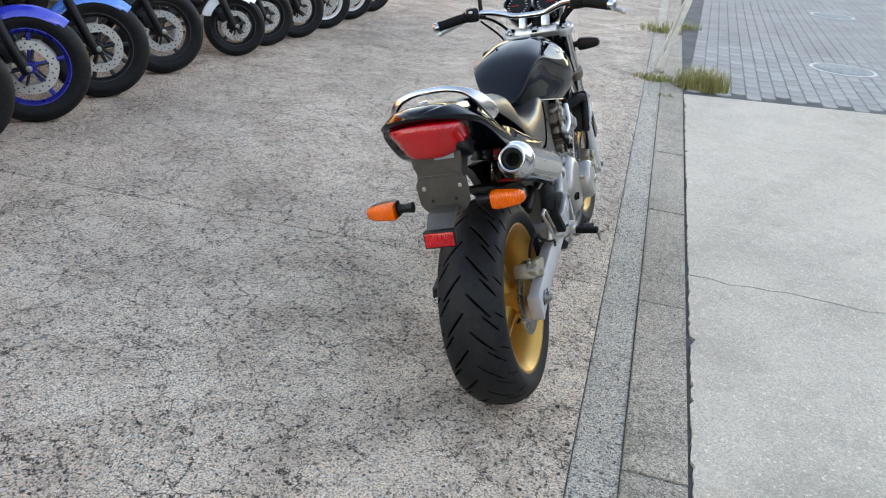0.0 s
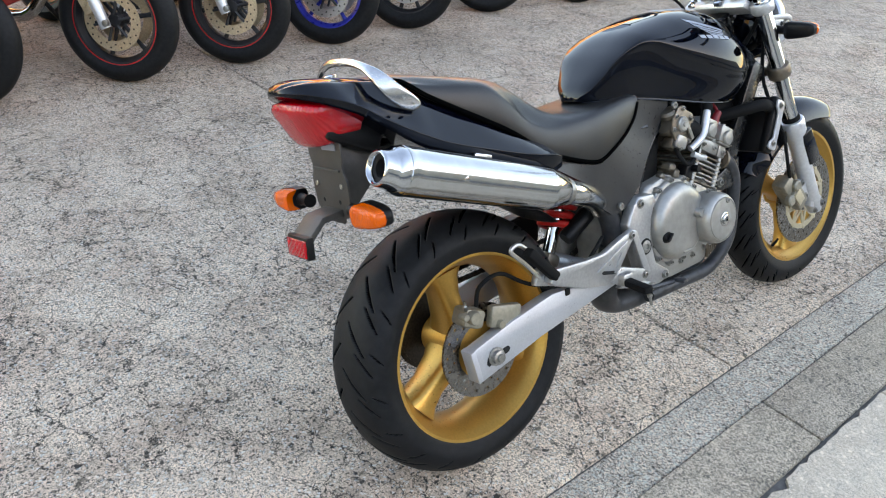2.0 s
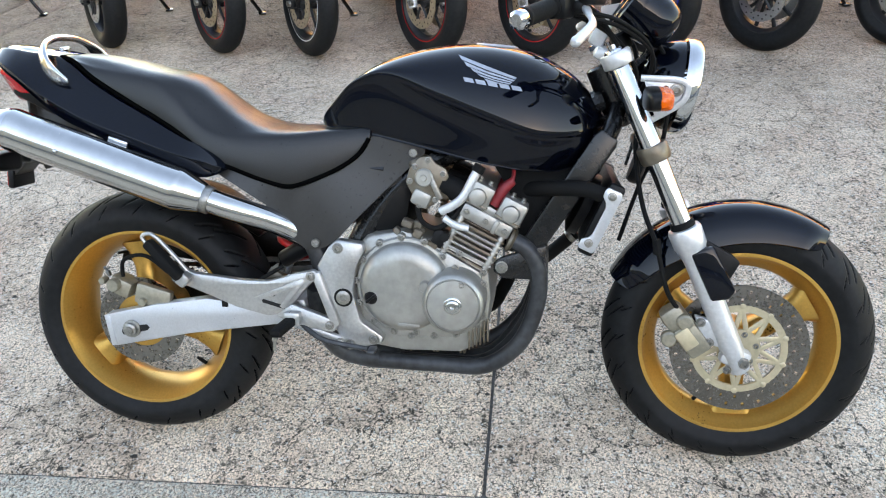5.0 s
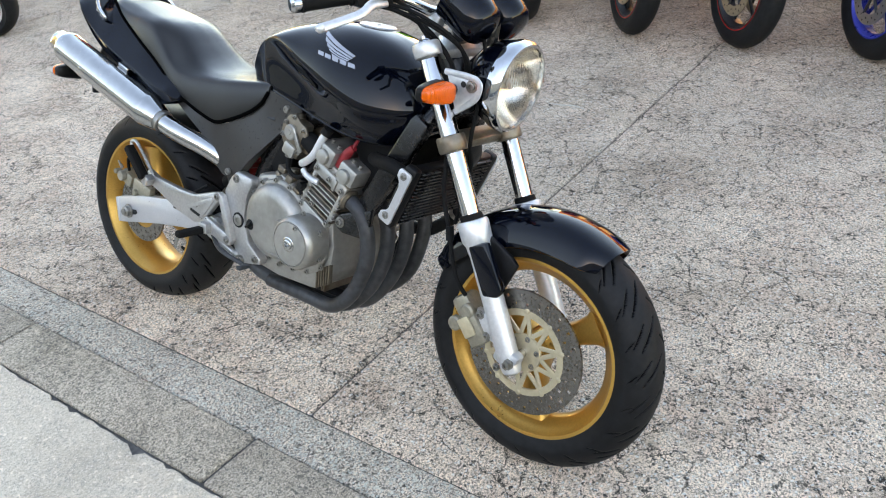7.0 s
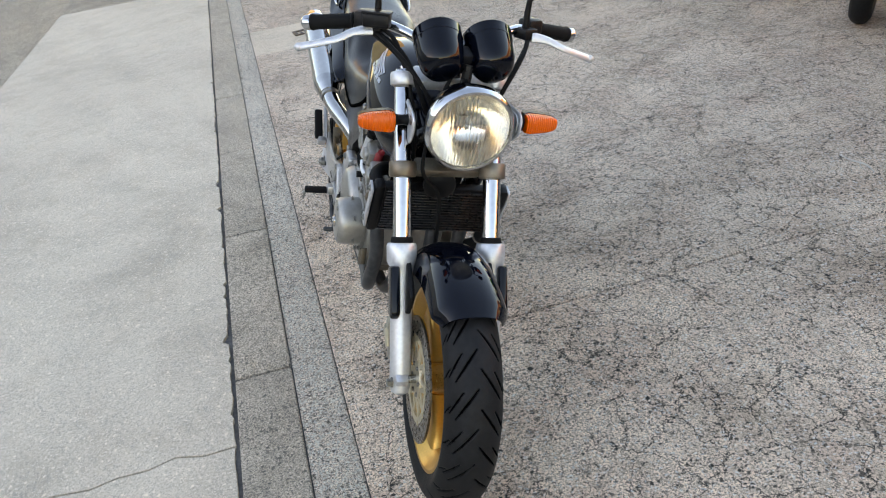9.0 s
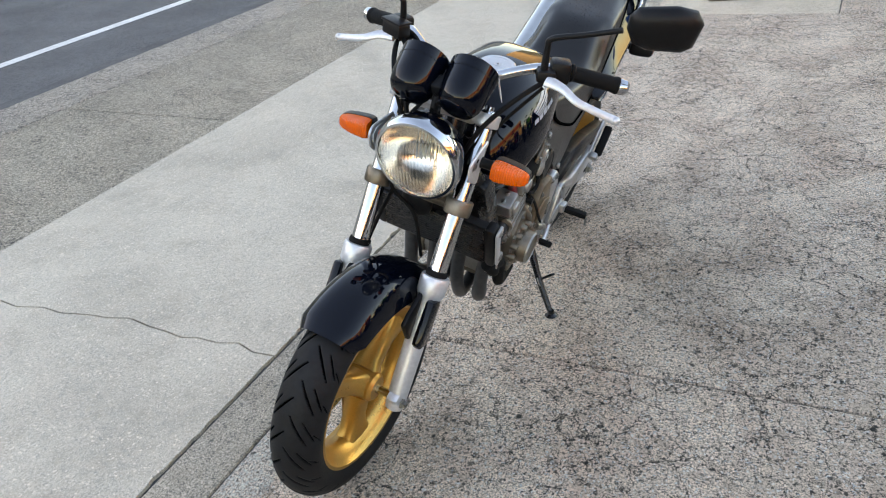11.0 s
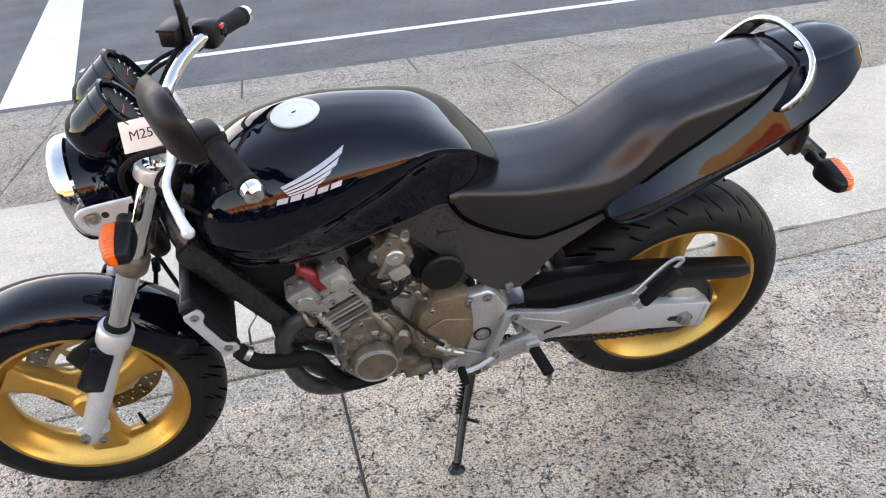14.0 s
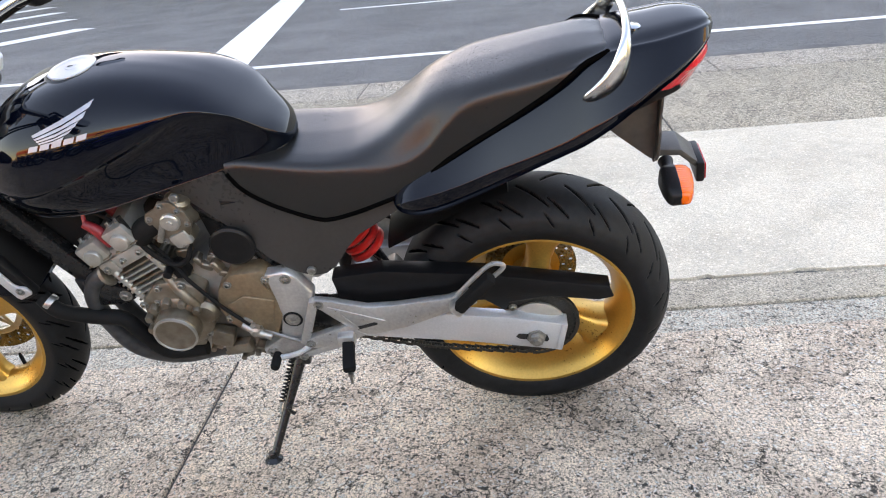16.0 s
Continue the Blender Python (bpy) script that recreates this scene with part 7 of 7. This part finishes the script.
# side covers
cov = [(0.212, 0.668), (0.26, 0.653), (0.31, 0.634), (0.36, 0.619), (0.385, 0.617), (0.42, 0.627), (0.485, 0.655), (0.53, 0.687), (0.548, 0.712), (0.556, 0.729), (0.60, 0.726), (0.652, 0.716), (0.668, 0.707), (0.667, 0.694),
       (0.632, 0.662), (0.578, 0.611), (0.508, 0.541), (0.474, 0.505), (0.452, 0.493), (0.432, 0.487), (0.408, 0.489), (0.383, 0.508), (0.356, 0.549), (0.325, 0.585), (0.28, 0.613), (0.225, 0.647)]
for s in (1, -1):
    bm = bmesh.new()
    face = bm.faces.new([bm.verts.new((0, y, z)) for y, z in cov])
    rim_edges = list(bm.edges)
    bmesh.ops.inset_region(bm, faces=[face], thickness=0.007, use_even_offset=True)
    inner = max(bm.faces, key=lambda f: f.calc_area())
    border = {v for e in bm.edges if len(e.link_faces) == 1 for v in e.verts}
    bmesh.ops.triangulate(bm, faces=[inner])
    cut = [e for e in bm.edges if e.verts[0] not in border and e.verts[1] not in border]
    bmesh.ops.subdivide_edges(bm, edges=cut, cuts=4, use_grid_fill=True)
    bmesh.ops.triangulate(bm, faces=bm.faces)
    for v in bm.verts:
        y, z = v.co.y, v.co.z
        fold = max(0.0, z - 0.597 + 0.215 * (y - 0.4286))
        v.co.x = s * (0.119 + 0.014 * math.exp(-((y - 0.47) / 0.14) ** 2 - ((z - 0.60) / 0.09) ** 2) - 0.42 * min(fold, 0.055) + 0.006 * min(1.0, max(0.0, (0.36 - y) / 0.1)) - (0.006 if v in border else 0))
    outer = bmesh.ops.extrude_edge_only(bm, edges=[e for e in bm.edges if len(e.link_faces) == 1])
    for v in outer["geom"]:
        if isinstance(v, bmesh.types.BMVert):
            v.co.x = s * 0.098
    sc_ = part("side_cover", bm, M_COVER, bike, "dark grey satin side cover", angle=50)
    for y, z, x in ((0.649, 0.700, 0.130), (0.434, 0.503, 0.127)):
        part("cover_screw", lathe([(0.009, -0.004), (0.0095, 0.001), (0.008, 0.004), (0.004, 0.004), (0.0035, 0.002), (0, 0.002)], (x * s, y, z), (s, 0, 0), 16), M_BOLT, sc_)

# the steered parts stand a little more upright than the frame, the bars a little askew
LOW = {"front_wheel", "fork_tube", "fork_slider", "front_axle", "lower_yoke", "upper_yoke", "front_mudguard", "front_caliper", "horn", "front_brake_hose", "hose_grommet"}
HIGH = {"handlebar", "mirror_stem", "throttle_cable", "wiring_loom", "speedo_cable", "key_tag"}
LAMPS = {"headlamp", "headlamp_bracket", "front_indicator", "gauge", "gauge_bridge", "gauge_stay"}
pivot = Vector((0, 1.055, 0.805))
steer = Matrix.Translation(pivot) @ Matrix.Rotation(radians(-2.4), 4, fu) @ Matrix.Translation(-pivot)
low_turn = Matrix.Translation((0.006, 0, 0.287)) @ Matrix.Rotation(radians(1.2), 4, "Y") @ Matrix.Translation((0, 0, -0.287)) @ steer
high_turn = Matrix.Translation((0.005, 0, 0.9)) @ Matrix.Rotation(radians(2.4), 4, "Y") @ Matrix.Translation((0, 0, -0.9)) @ steer
lamp_turn = Matrix.Translation((0.004, 0, 0.83)) @ Matrix.Rotation(radians(3.0), 4, "Y") @ Matrix.Translation((0, 0, -0.83))
for ob in bike.children:
    kind_ = ob.name.split(".")[0]
    if kind_ in LOW:
        ob.matrix_basis = low_turn @ ob.matrix_basis
    elif kind_ in HIGH:
        ob.matrix_basis = high_turn @ ob.matrix_basis
    elif kind_ in LAMPS:
        ob.matrix_basis = lamp_turn @ ob.matrix_basis


# ---- the parked row ----
def parked_bike(x, y, heading, steer, paint, fender, rim, stripe_mat, disc_mat, spokes, R, wide, faired, label, lean_=7.0):
    """A parked motorcycle; its front tyre touches the ground at (x, y). Own frame: y ahead, the front axle over the origin."""
    ob = thing("parked_motorcycle", pose(x, y, 0, 0, -lean_, heading), label, "motorcycle", "row of parked motorcycles")
    steer_m = Matrix.Rotation(radians(steer), 4, "Z")

    def turned(bm):
        bmesh.ops.transform(bm, matrix=steer_m, verts=bm.verts)
        return bm

    def wheel_at(name, c, r, w, turn):
        o = new(name)
        o.parent = ob
        bm = bmesh.new()
        rr, h = r * 0.70, w * 0.36
        seg = 48
        prof = [(rr, -h), (rr - 0.012, -h), (rr - 0.028, -h * 0.4), (rr - 0.030, h * 0.4), (rr - 0.012, h), (rr, h), (rr - 0.005, h * 0.8), (rr - 0.018, 0), (rr - 0.005, -h * 0.8)]
        rings = [[Vector((s, c.y + q * math.cos(2 * math.pi * k / seg), c.z + q * math.sin(2 * math.pi * k / seg))) for q, s in prof] for k in range(seg)]
        rings_mesh(bm, rings, loop=True)
        part("rim", turned(bm) if turn else bm, rim, o)
        bm = bmesh.new()
        lathe([(0.03, -0.045), (0.034, -0.04), (0.034, 0.04), (0.03, 0.045)], c, (1, 0, 0), 16, bm)
        part("hub", turned(bm) if turn else bm, rim, o)
        for k in range(spokes):
            t = 2 * math.pi * (k + 0.25) / spokes
            e = Vector((0, math.cos(t), math.sin(t)))
            wd = 0.030 if spokes <= 3 else 0.013
            bm = tube([c + e * 0.028, c + e * rr * 0.5, c + e * (rr - 0.024)], [wd, wd * 0.75, wd], 8, 3, flat=(0.6, 1.0))
            part("spoke", turned(bm) if turn else bm, rim, o)
        crown = [(-w * 0.36, rr - 0.006), (-w * 0.46, rr + 0.02), (-w * 0.5, r * 0.82), (-w * 0.46, r * 0.89), (-w * 0.33, r * 0.955), (-w * 0.16, r * 0.99), (0, r), (w * 0.16, r * 0.99), (w * 0.33, r * 0.955), (w * 0.46, r * 0.89), (w * 0.5, r * 0.82), (w * 0.46, rr + 0.02), (w * 0.36, rr - 0.006)]
        bm = bmesh.new()
        rings = [[Vector((s, c.y + q * math.cos(2 * math.pi * k / 64), c.z + q * math.sin(2 * math.pi * k / 64))) for s, q in crown] for k in range(64)]
        rings_mesh(bm, rings, close_ring=False, loop=True)
        part("tyre", turned(bm) if turn else bm, M_TYRE, o)
        if stripe_mat:
            for s in (1, -1):
                bm = lathe([(rr - 0.002, 0.0), (rr + 0.004, 0.0), (rr + 0.004, 0.003), (rr - 0.002, 0.003)], c + Vector((s * (h + 0.001), 0, 0)), (s, 0, 0), 48, cap=False)
                part("rim_stripe", turned(bm) if turn else bm, stripe_mat, o)
        for s in ((1, -1) if turn else (1,)):
            bm = bmesh.new()
            ro = r * 0.47
            lathe([(ro * 0.66, -0.0025), (ro, -0.0025), (ro, 0.0025), (ro * 0.66, 0.0025), (ro * 0.66, -0.0025)], c + Vector((s * 0.062, 0, 0)), (1, 0, 0), 40, bm, cap=False)
            part("brake_disc", turned(bm) if turn else bm, disc_mat, o)
            for k in range(6):
                t = 2 * math.pi * k / 6 + 0.3
                e = Vector((0, math.cos(t), math.sin(t)))
                arm_ = tube([c + Vector((s * 0.058, 0, 0)) + e * 0.03, c + Vector((s * 0.062, 0, 0)) + e * ro * 0.70], 0.007, 6)
                part("disc_arm", turned(arm_) if turn else arm_, M_DARKRIM, o)
            # black dots on the disc paint the shade of its drillings
            holes = bmesh.new()
            for k in range(30):
                t = 2 * math.pi * k / 30
                q = ro * (0.78 if k % 2 else 0.9)
                lathe([(0.0048, 0.0), (0.0, 0.0004)], c + Vector((s * (0.062 + 0.0035), q * math.cos(t), q * math.sin(t))), (s, 0, 0), 6, holes)
            tagged(part("disc_holes", turned(holes) if turn else holes, M_HOLE, o), kind="stuff")
        return o

    fc_, rc_ = Vector((0, 0, R)), Vector((0, -1.38, R * 1.02))
    fw = wheel_at("front_wheel", fc_, R, wide, True)
    wheel_at("rear_wheel", rc_, R * 1.02, wide * 1.35, False)
    for s in (1, -1):
        bm = lathe([(0.024, -0.02), (0.026, 0), (0.028, 0.30), (0.021, 0.31), (0.021, 0.60), (0, 0.60)], (0.098 * s, -0.02, R - 0.01), (0, -0.42, 0.907), 16)
        leg = part("fork_leg", turned(bm), M_PLASTIC if paint is not M_REDP else M_SLIDER, ob)
        bm = merge(block((0.085 * s, -0.11, R + 0.075), (0.045, 0.055, 0.11), (30, 0, 0), 0.012), lathe([(0.018, 0), (0.018, 0.014), (0, 0.014)], (0.105 * s, -0.11, R + 0.08), (s, 0, 0), 12))
        part("caliper", turned(bm), M_BRONZE if disc_mat is M_BRONZE else M_PLASTIC, leg)
        part("axle_cap", turned(lathe([(0.016, 0), (0.016, 0.016), (0.009, 0.018), (0, 0.018)], (0.115 * s, 0, R), (s, 0, 0), 12)), M_BOLT, leg)
    rings = []
    for k in range(19):
        ang = radians(165 - 115 * k / 18)
        e = Vector((0, math.cos(ang), math.sin(ang)))
        w = wide * 0.58 * (1 if 0 < k < 17 else 0.75)
        row = [fc_ + e * (R + 0.022 - 0.055 * abs(q) ** 2.4) + Vector((w * q, 0, 0)) for q in (-1, -0.8, -0.4, 0, 0.4, 0.8, 1)]
        rings.append(row + [p - e * 0.004 for p in row[::-1]])
    part("front_mudguard", turned(rings_mesh(bmesh.new(), rings)), fender, ob)
    # body
    stations = [(-0.32, 0.16, 0.92, 0.78), (-0.42, 0.15, 0.99, 0.74), (-0.55, 0.14, 0.98, 0.72), (-0.72, 0.11, 0.90, 0.73), (-0.80, 0.08, 0.83, 0.74)]
    rings = []
    for yy, w, zt, zb in stations:
        rings.append([(w * math.copysign(abs(math.cos(q)) ** 0.7, math.cos(q)), yy, (zt + zb) / 2 + (zt - zb) / 2 * math.copysign(abs(math.sin(q)) ** 0.8, math.sin(q))) for q in [2 * math.pi * k / 20 for k in range(20)]])
    part("fuel_tank", rings_mesh(bmesh.new(), rings), paint, ob, angle=60)
    rings = []
    for yy, w, zt, zb in ((-0.72, 0.09, 0.86, 0.76), (-0.95, 0.13, 0.83, 0.74), (-1.12, 0.13, 0.85, 0.77), (-1.25, 0.12, 0.92, 0.82), (-1.55, 0.10, 0.97, 0.88), (-1.62, 0.05, 0.97, 0.92)):
        rings.append([(w * math.copysign(abs(math.cos(q)) ** 0.6, math.cos(q)), yy, (zt + zb) / 2 + (zt - zb) / 2 * math.copysign(abs(math.sin(q)) ** 0.6, math.sin(q))) for q in [2 * math.pi * k / 16 for k in range(16)]])
    part("seat", rings_mesh(bmesh.new(), rings), M_SEAT, ob, angle=60)
    part("tail", tube([(0, -1.05, 0.76), (0, -1.35, 0.84), (0, -1.72, 0.93)], [0.13, 0.11, 0.03], 12, flat=(1, 0.5)), paint, ob)
    part("tail_lamp", block((0, -1.70, 0.90), (0.10, 0.03, 0.04), bevel=0.01), M_RED, ob)
    part("engine", merge(block((0, -0.62, 0.46), (0.34, 0.36, 0.26), bevel=0.04), block((0, -0.46, 0.62), (0.30, 0.16, 0.20), (25, 0, 0), 0.02)), M_FRAME, ob)
    part("engine_cover", lathe([(0.10, 0), (0.10, 0.02), (0.08, 0.04), (0, 0.045)], (0.16, -0.66, 0.44), (1, 0, 0), 24), M_CASEB, ob)
    part("frame", merge(tube([(0.11, -0.30, 0.85), (0.14, -0.6, 0.66), (0.12, -0.86, 0.45)], 0.026, 8), tube([(-0.11, -0.30, 0.85), (-0.14, -0.6, 0.66), (-0.12, -0.86, 0.45)], 0.026, 8)), M_FRAME, ob)
    part("swing_arm", merge(tube([(0.10, -0.84, 0.42), (0.12, -1.38, 0.30)], 0.026, 8), tube([(-0.10, -0.84, 0.42), (-0.12, -1.38, 0.30)], 0.026, 8)), M_FRAME, ob)
    part("exhaust", tube([(0.10, -0.38, 0.40), (0.14, -0.50, 0.24), (0.15, -0.85, 0.24), (0.20, -1.05, 0.34), (0.22, -1.45, 0.46)], [0.03, 0.03, 0.035, 0.05, 0.05], 12), M_PIPE if not faired else M_STEEL, ob)
    part("radiator", block((0, -0.31, 0.58), (0.30, 0.03, 0.24), (-20, 0, 0), 0.01), M_PLASTIC, ob)
    if faired:
        for s in (1, -1):
            bm = prism([(-0.12, 0.86), (-0.20, 0.98), (-0.42, 0.86), (-0.66, 0.60), (-0.80, 0.36), (-0.62, 0.26), (-0.42, 0.34), (-0.26, 0.60)], *sorted((0.165 * s, 0.180 * s)), 0.006)
            part("side_fairing", bm, paint, ob)
        part("nose_fairing", tube([(0, -0.30, 0.96), (0, -0.12, 0.94), (0, 0.02, 0.86), (0, 0.06, 0.80)], [0.19, 0.17, 0.10, 0.02], 16, flat=(1, 0.7)), paint, ob)
        part("windscreen", tube([(0, -0.22, 1.05), (0, -0.14, 1.01), (0, -0.06, 0.94)], [0.06, 0.10, 0.12], 14, flat=(1, 0.3)), M_FARWIN, ob)
        part("headlamp", block((0, 0.02, 0.82), (0.20, 0.04, 0.05), (25, 0, 0), 0.015), M_GLASS, ob)
    else:
        part("headlamp", lathe([(0.02, -0.10), (0.07, -0.06), (0.085, 0), (0.088, 0.02), (0.08, 0.03), (0, 0.036)], (0, -0.10, 0.88), (0, 1, -0.1), 24), M_PLASTIC, ob)
        part("headlamp_glass", lathe([(0.079, 0.031), (0.05, 0.038), (0, 0.042)], (0, -0.10, 0.88), (0, 1, -0.1), 24, cap=False), M_REFLECTOR, ob)
    part("handlebar", turned(tube([(-0.34, -0.42, 1.02), (-0.18, -0.32, 1.03), (0, -0.28, 1.0), (0.18, -0.32, 1.03), (0.34, -0.42, 1.02)], 0.013, 8)), M_FRAME, ob)
    for s in (1, -1):
        part("grip", turned(tube([(0.22 * s, -0.345, 1.03), (0.345 * s, -0.42, 1.02)], 0.019, 10, smooth=False)), M_RUBBER, ob)
        part("mirror", turned(merge(tube([(0.2 * s, -0.33, 1.04), (0.25 * s, -0.30, 1.14), (0.30 * s, -0.29, 1.17)], 0.006, 6), block((0.35 * s, -0.29, 1.18), (0.14, 0.03, 0.08), bevel=0.014))), M_PLASTIC, ob)
        part("indicator", block((0.22 * s, -0.16, 0.80), (0.07, 0.04, 0.035), bevel=0.012), M_AMBER, ob)
    st = Matrix.Rotation(radians(lean_), 4, "Y") @ Vector((-0.32, -0.74, 0.004))
    part("side_stand", tube([(-0.12, -0.80, 0.30), tuple(st)], [0.014, 0.011], 8, smooth=False), M_FRAME, ob, "black side stand")
    part("stand_foot", block((st.x, st.y, st.z + 0.006), (0.05, 0.06, 0.010), (0, -0 + lean_, 0), 0.003), M_FRAME, ob)
    return ob


ROW = [(-2.86, -2.75, M_SKYBLUE, M_PLASTIC, M_DARKRIM, None, M_DISCP, 5, 0.29, 0.12, True, "bright blue faired sport motorcycle parked in the row"),
       (-2.97, -1.82, M_BLUE, M_PLASTIC, M_DARKRIM, None, M_DISCP, 3, 0.285, 0.13, True, "blue faired sport motorcycle with dark wheels"),
       (-2.88, -1.07, M_GREEN, M_GREEN, M_DARKRIM, M_REDP, M_BRONZE, 6, 0.29, 0.115, True, "lime green motorcycle with a red rim stripe"),
       (-2.84, -0.51, M_FRAME, M_PLASTIC, M_DARKRIM, M_WHITE, M_BRONZE, 5, 0.29, 0.115, False, "black motorcycle with a white rim stripe"),
       (-2.83, 0.17, M_REDP, M_REDP, M_DARKRIM, M_REDP, M_BRONZE, 6, 0.295, 0.12, True, "red motorcycle with red and white rim stripes"),
       (-2.83, 0.76, M_REDP, M_REDP, M_DARKRIM, M_REDP, M_BRONZE, 6, 0.295, 0.12, False, "dark red motorcycle with a thin red rim stripe"),
       (-2.90, 1.36, M_BLUE, M_BLUE, M_BLUERIM, None, M_DISCP, 5, 0.295, 0.12, True, "blue motorcycle with blue wheels"),
       (-2.96, 1.95, M_SKYBLUE, M_SKYBLUE, M_DARKRIM, None, M_DISCP, 10, 0.295, 0.11, False, "bright blue motorcycle with dark ten-spoke wheels"),
       (-3.04, 2.67, M_FRAME, M_FRAME, M_DARKRIM, None, M_DISCP, 5, 0.285, 0.13, False, "black motorcycle with grey brake discs"),
       (-2.95, 3.45, M_WHITE, M_WHITE, M_DARKRIM, None, M_DISCP, 5, 0.23, 0.10, False, "small white commuter motorcycle with dark wheels"),
       (-2.97, 3.93, M_FRAME, M_PLASTIC, M_DARKRIM, None, M_DISCP, 6, 0.24, 0.10, False, "small black motorcycle at the end of the row"),
       (-2.93, 4.42, M_FRAME, M_PLASTIC, M_DARKRIM, None, M_DISCP, 6, 0.25, 0.10, False, "small black motorcycle with a slim front tyre"),
       (-2.95, 4.98, M_WHITE, M_PLASTIC, M_WHITE, None, M_DISCP, 3, 0.26, 0.11, False, "white motorcycle with white three-spoke wheels"),
       (-2.98, 5.62, M_FRAME, M_PLASTIC, M_WHITE, None, M_DISCP, 3, 0.26, 0.11, False, "black motorcycle with white three-spoke wheels"),
       (-3.02, 6.25, M_FRAME, M_PLASTIC, M_DARKRIM, None, M_DISCP, 6, 0.27, 0.11, False, "dark motorcycle far along the row")]
for i, (x, y, paint, fender, rim, st_, dm, sp, R, wd, fa, lab) in enumerate(ROW):
    parked_bike(x, y, -90 + 22 + 3 * ((i * 7) % 3 - 1), 22, paint, fender, rim, st_, dm, sp, R, wd, fa, lab)
parked_bike(-0.42, -4.88, 215, 0, M_FRAME, M_PLASTIC, M_SLIDER, None, M_DISCP, 5, 0.225, 0.115, False, "small black motorcycle with silver wheels parked behind")


# ---- paving pieces ----
kerb = setting(new("kerb"), "grey concrete kerb stones flush with the paving", "kerb")
for k in range(-14, 15):
    a, b = 0.745 + 0.98 * k, 0.745 + 0.98 * (k + 1)
    ground_piece("kerb_stone", [(kerb_x(a) + 0.0015, a + 0.005), (slab_x(a) - 0.002, a + 0.005), (slab_x(b) - 0.002, b - 0.005), (kerb_x(b) + 0.0015, b - 0.005)],
                 0.001 + 0.003 * ((k * 7) % 3 - 1) * 0.4, 0.05, M_KERB, 0.005, kerb)
strip = setting(new("pebble_edge"), "pale pebble concrete edging along the road", "kerb")
for k in range(-14, 16):
    a = -0.1 + 1.2 * k
    ground_piece("edging_stone", [(3.71, a + 0.005), (4.235, a + 0.005), (4.235, a + 1.195), (3.71, a + 1.195)], 0.0, 0.05, M_PEBBLE, 0.008, strip)

paving = setting(new("paver_area"), "blue-grey interlocking concrete pavers", "pavement")
pav_mesh = None
bed = ([], [])
count = 0
W, H = 0.1125, 0.225
for i in range(0, 62):
    for j in range(0, 34):
        if i * 0.1125 + 4.55 > 4.55 + 7 and j > 27:
            continue
        x, y = 0.46 + j * W, 4.42 + i * H * 0.5 * 2 + (H / 2 if j % 2 else 0)
        if y < 4.52 + 0.18 * (x - 0.4) or y > 15.5 or x > 3.6 or x < slab_x(y) + 0.06:
            continue
        w, h, z = W / 2 - 0.003, H / 2 - 0.003, 0.018
        zig = [(-w, -h), (0, -h - 0.02), (w, -h), (w + 0.012, -h / 2), (w, 0), (w + 0.012, h / 2), (w, h), (0, h - 0.02), (-w, h), (-w + 0.012, h / 2), (-w, 0), (-w + 0.012, -h / 2)]
        if pav_mesh is None:
            bm = bmesh.new()
            lo = [bm.verts.new((p[0], p[1], -0.02)) for p in zig]
            up = [bm.verts.new((p[0], p[1], -0.004)) for p in zig]
            hi = [bm.verts.new((p[0] * 0.94, p[1] * 0.97, 0.0)) for p in zig]
            for a, b in ((lo, up), (up, hi)):
                for k in range(12):
                    bm.faces.new((a[k], a[(k + 1) % 12], b[(k + 1) % 12], b[k]))
            bm.faces.new(hi)
            pav_mesh = finish(bm, "paver", M_PAVER, 30)
        if y < 7.2 and x < 3.2 and count < 300:
            count += 1
            ob = new("paver", pav_mesh)
            ob.location = (x, y, 0.001 * ((i * 5 + j * 3) % 4))
            ob.parent = paving
        else:
            n0 = len(bed[0])
            bed[0].extend([(x + p[0], y + p[1], -0.004) for p in zig] + [(x + p[0] * 0.94, y + p[1] * 0.97, 0) for p in zig])
            bed[1].extend([[n0 + 12 + k for k in range(12)]] + [[n0 + k, n0 + (k + 1) % 12, n0 + 12 + (k + 1) % 12, n0 + 12 + k] for k in range(12)])
me = bpy.data.meshes.new("paver_field")
me.from_pydata(bed[0], [], bed[1])
me.materials.append(M_PAVER)
field = new("paver_field", me)
field.parent = paving
tagged(field, kind="stuff")
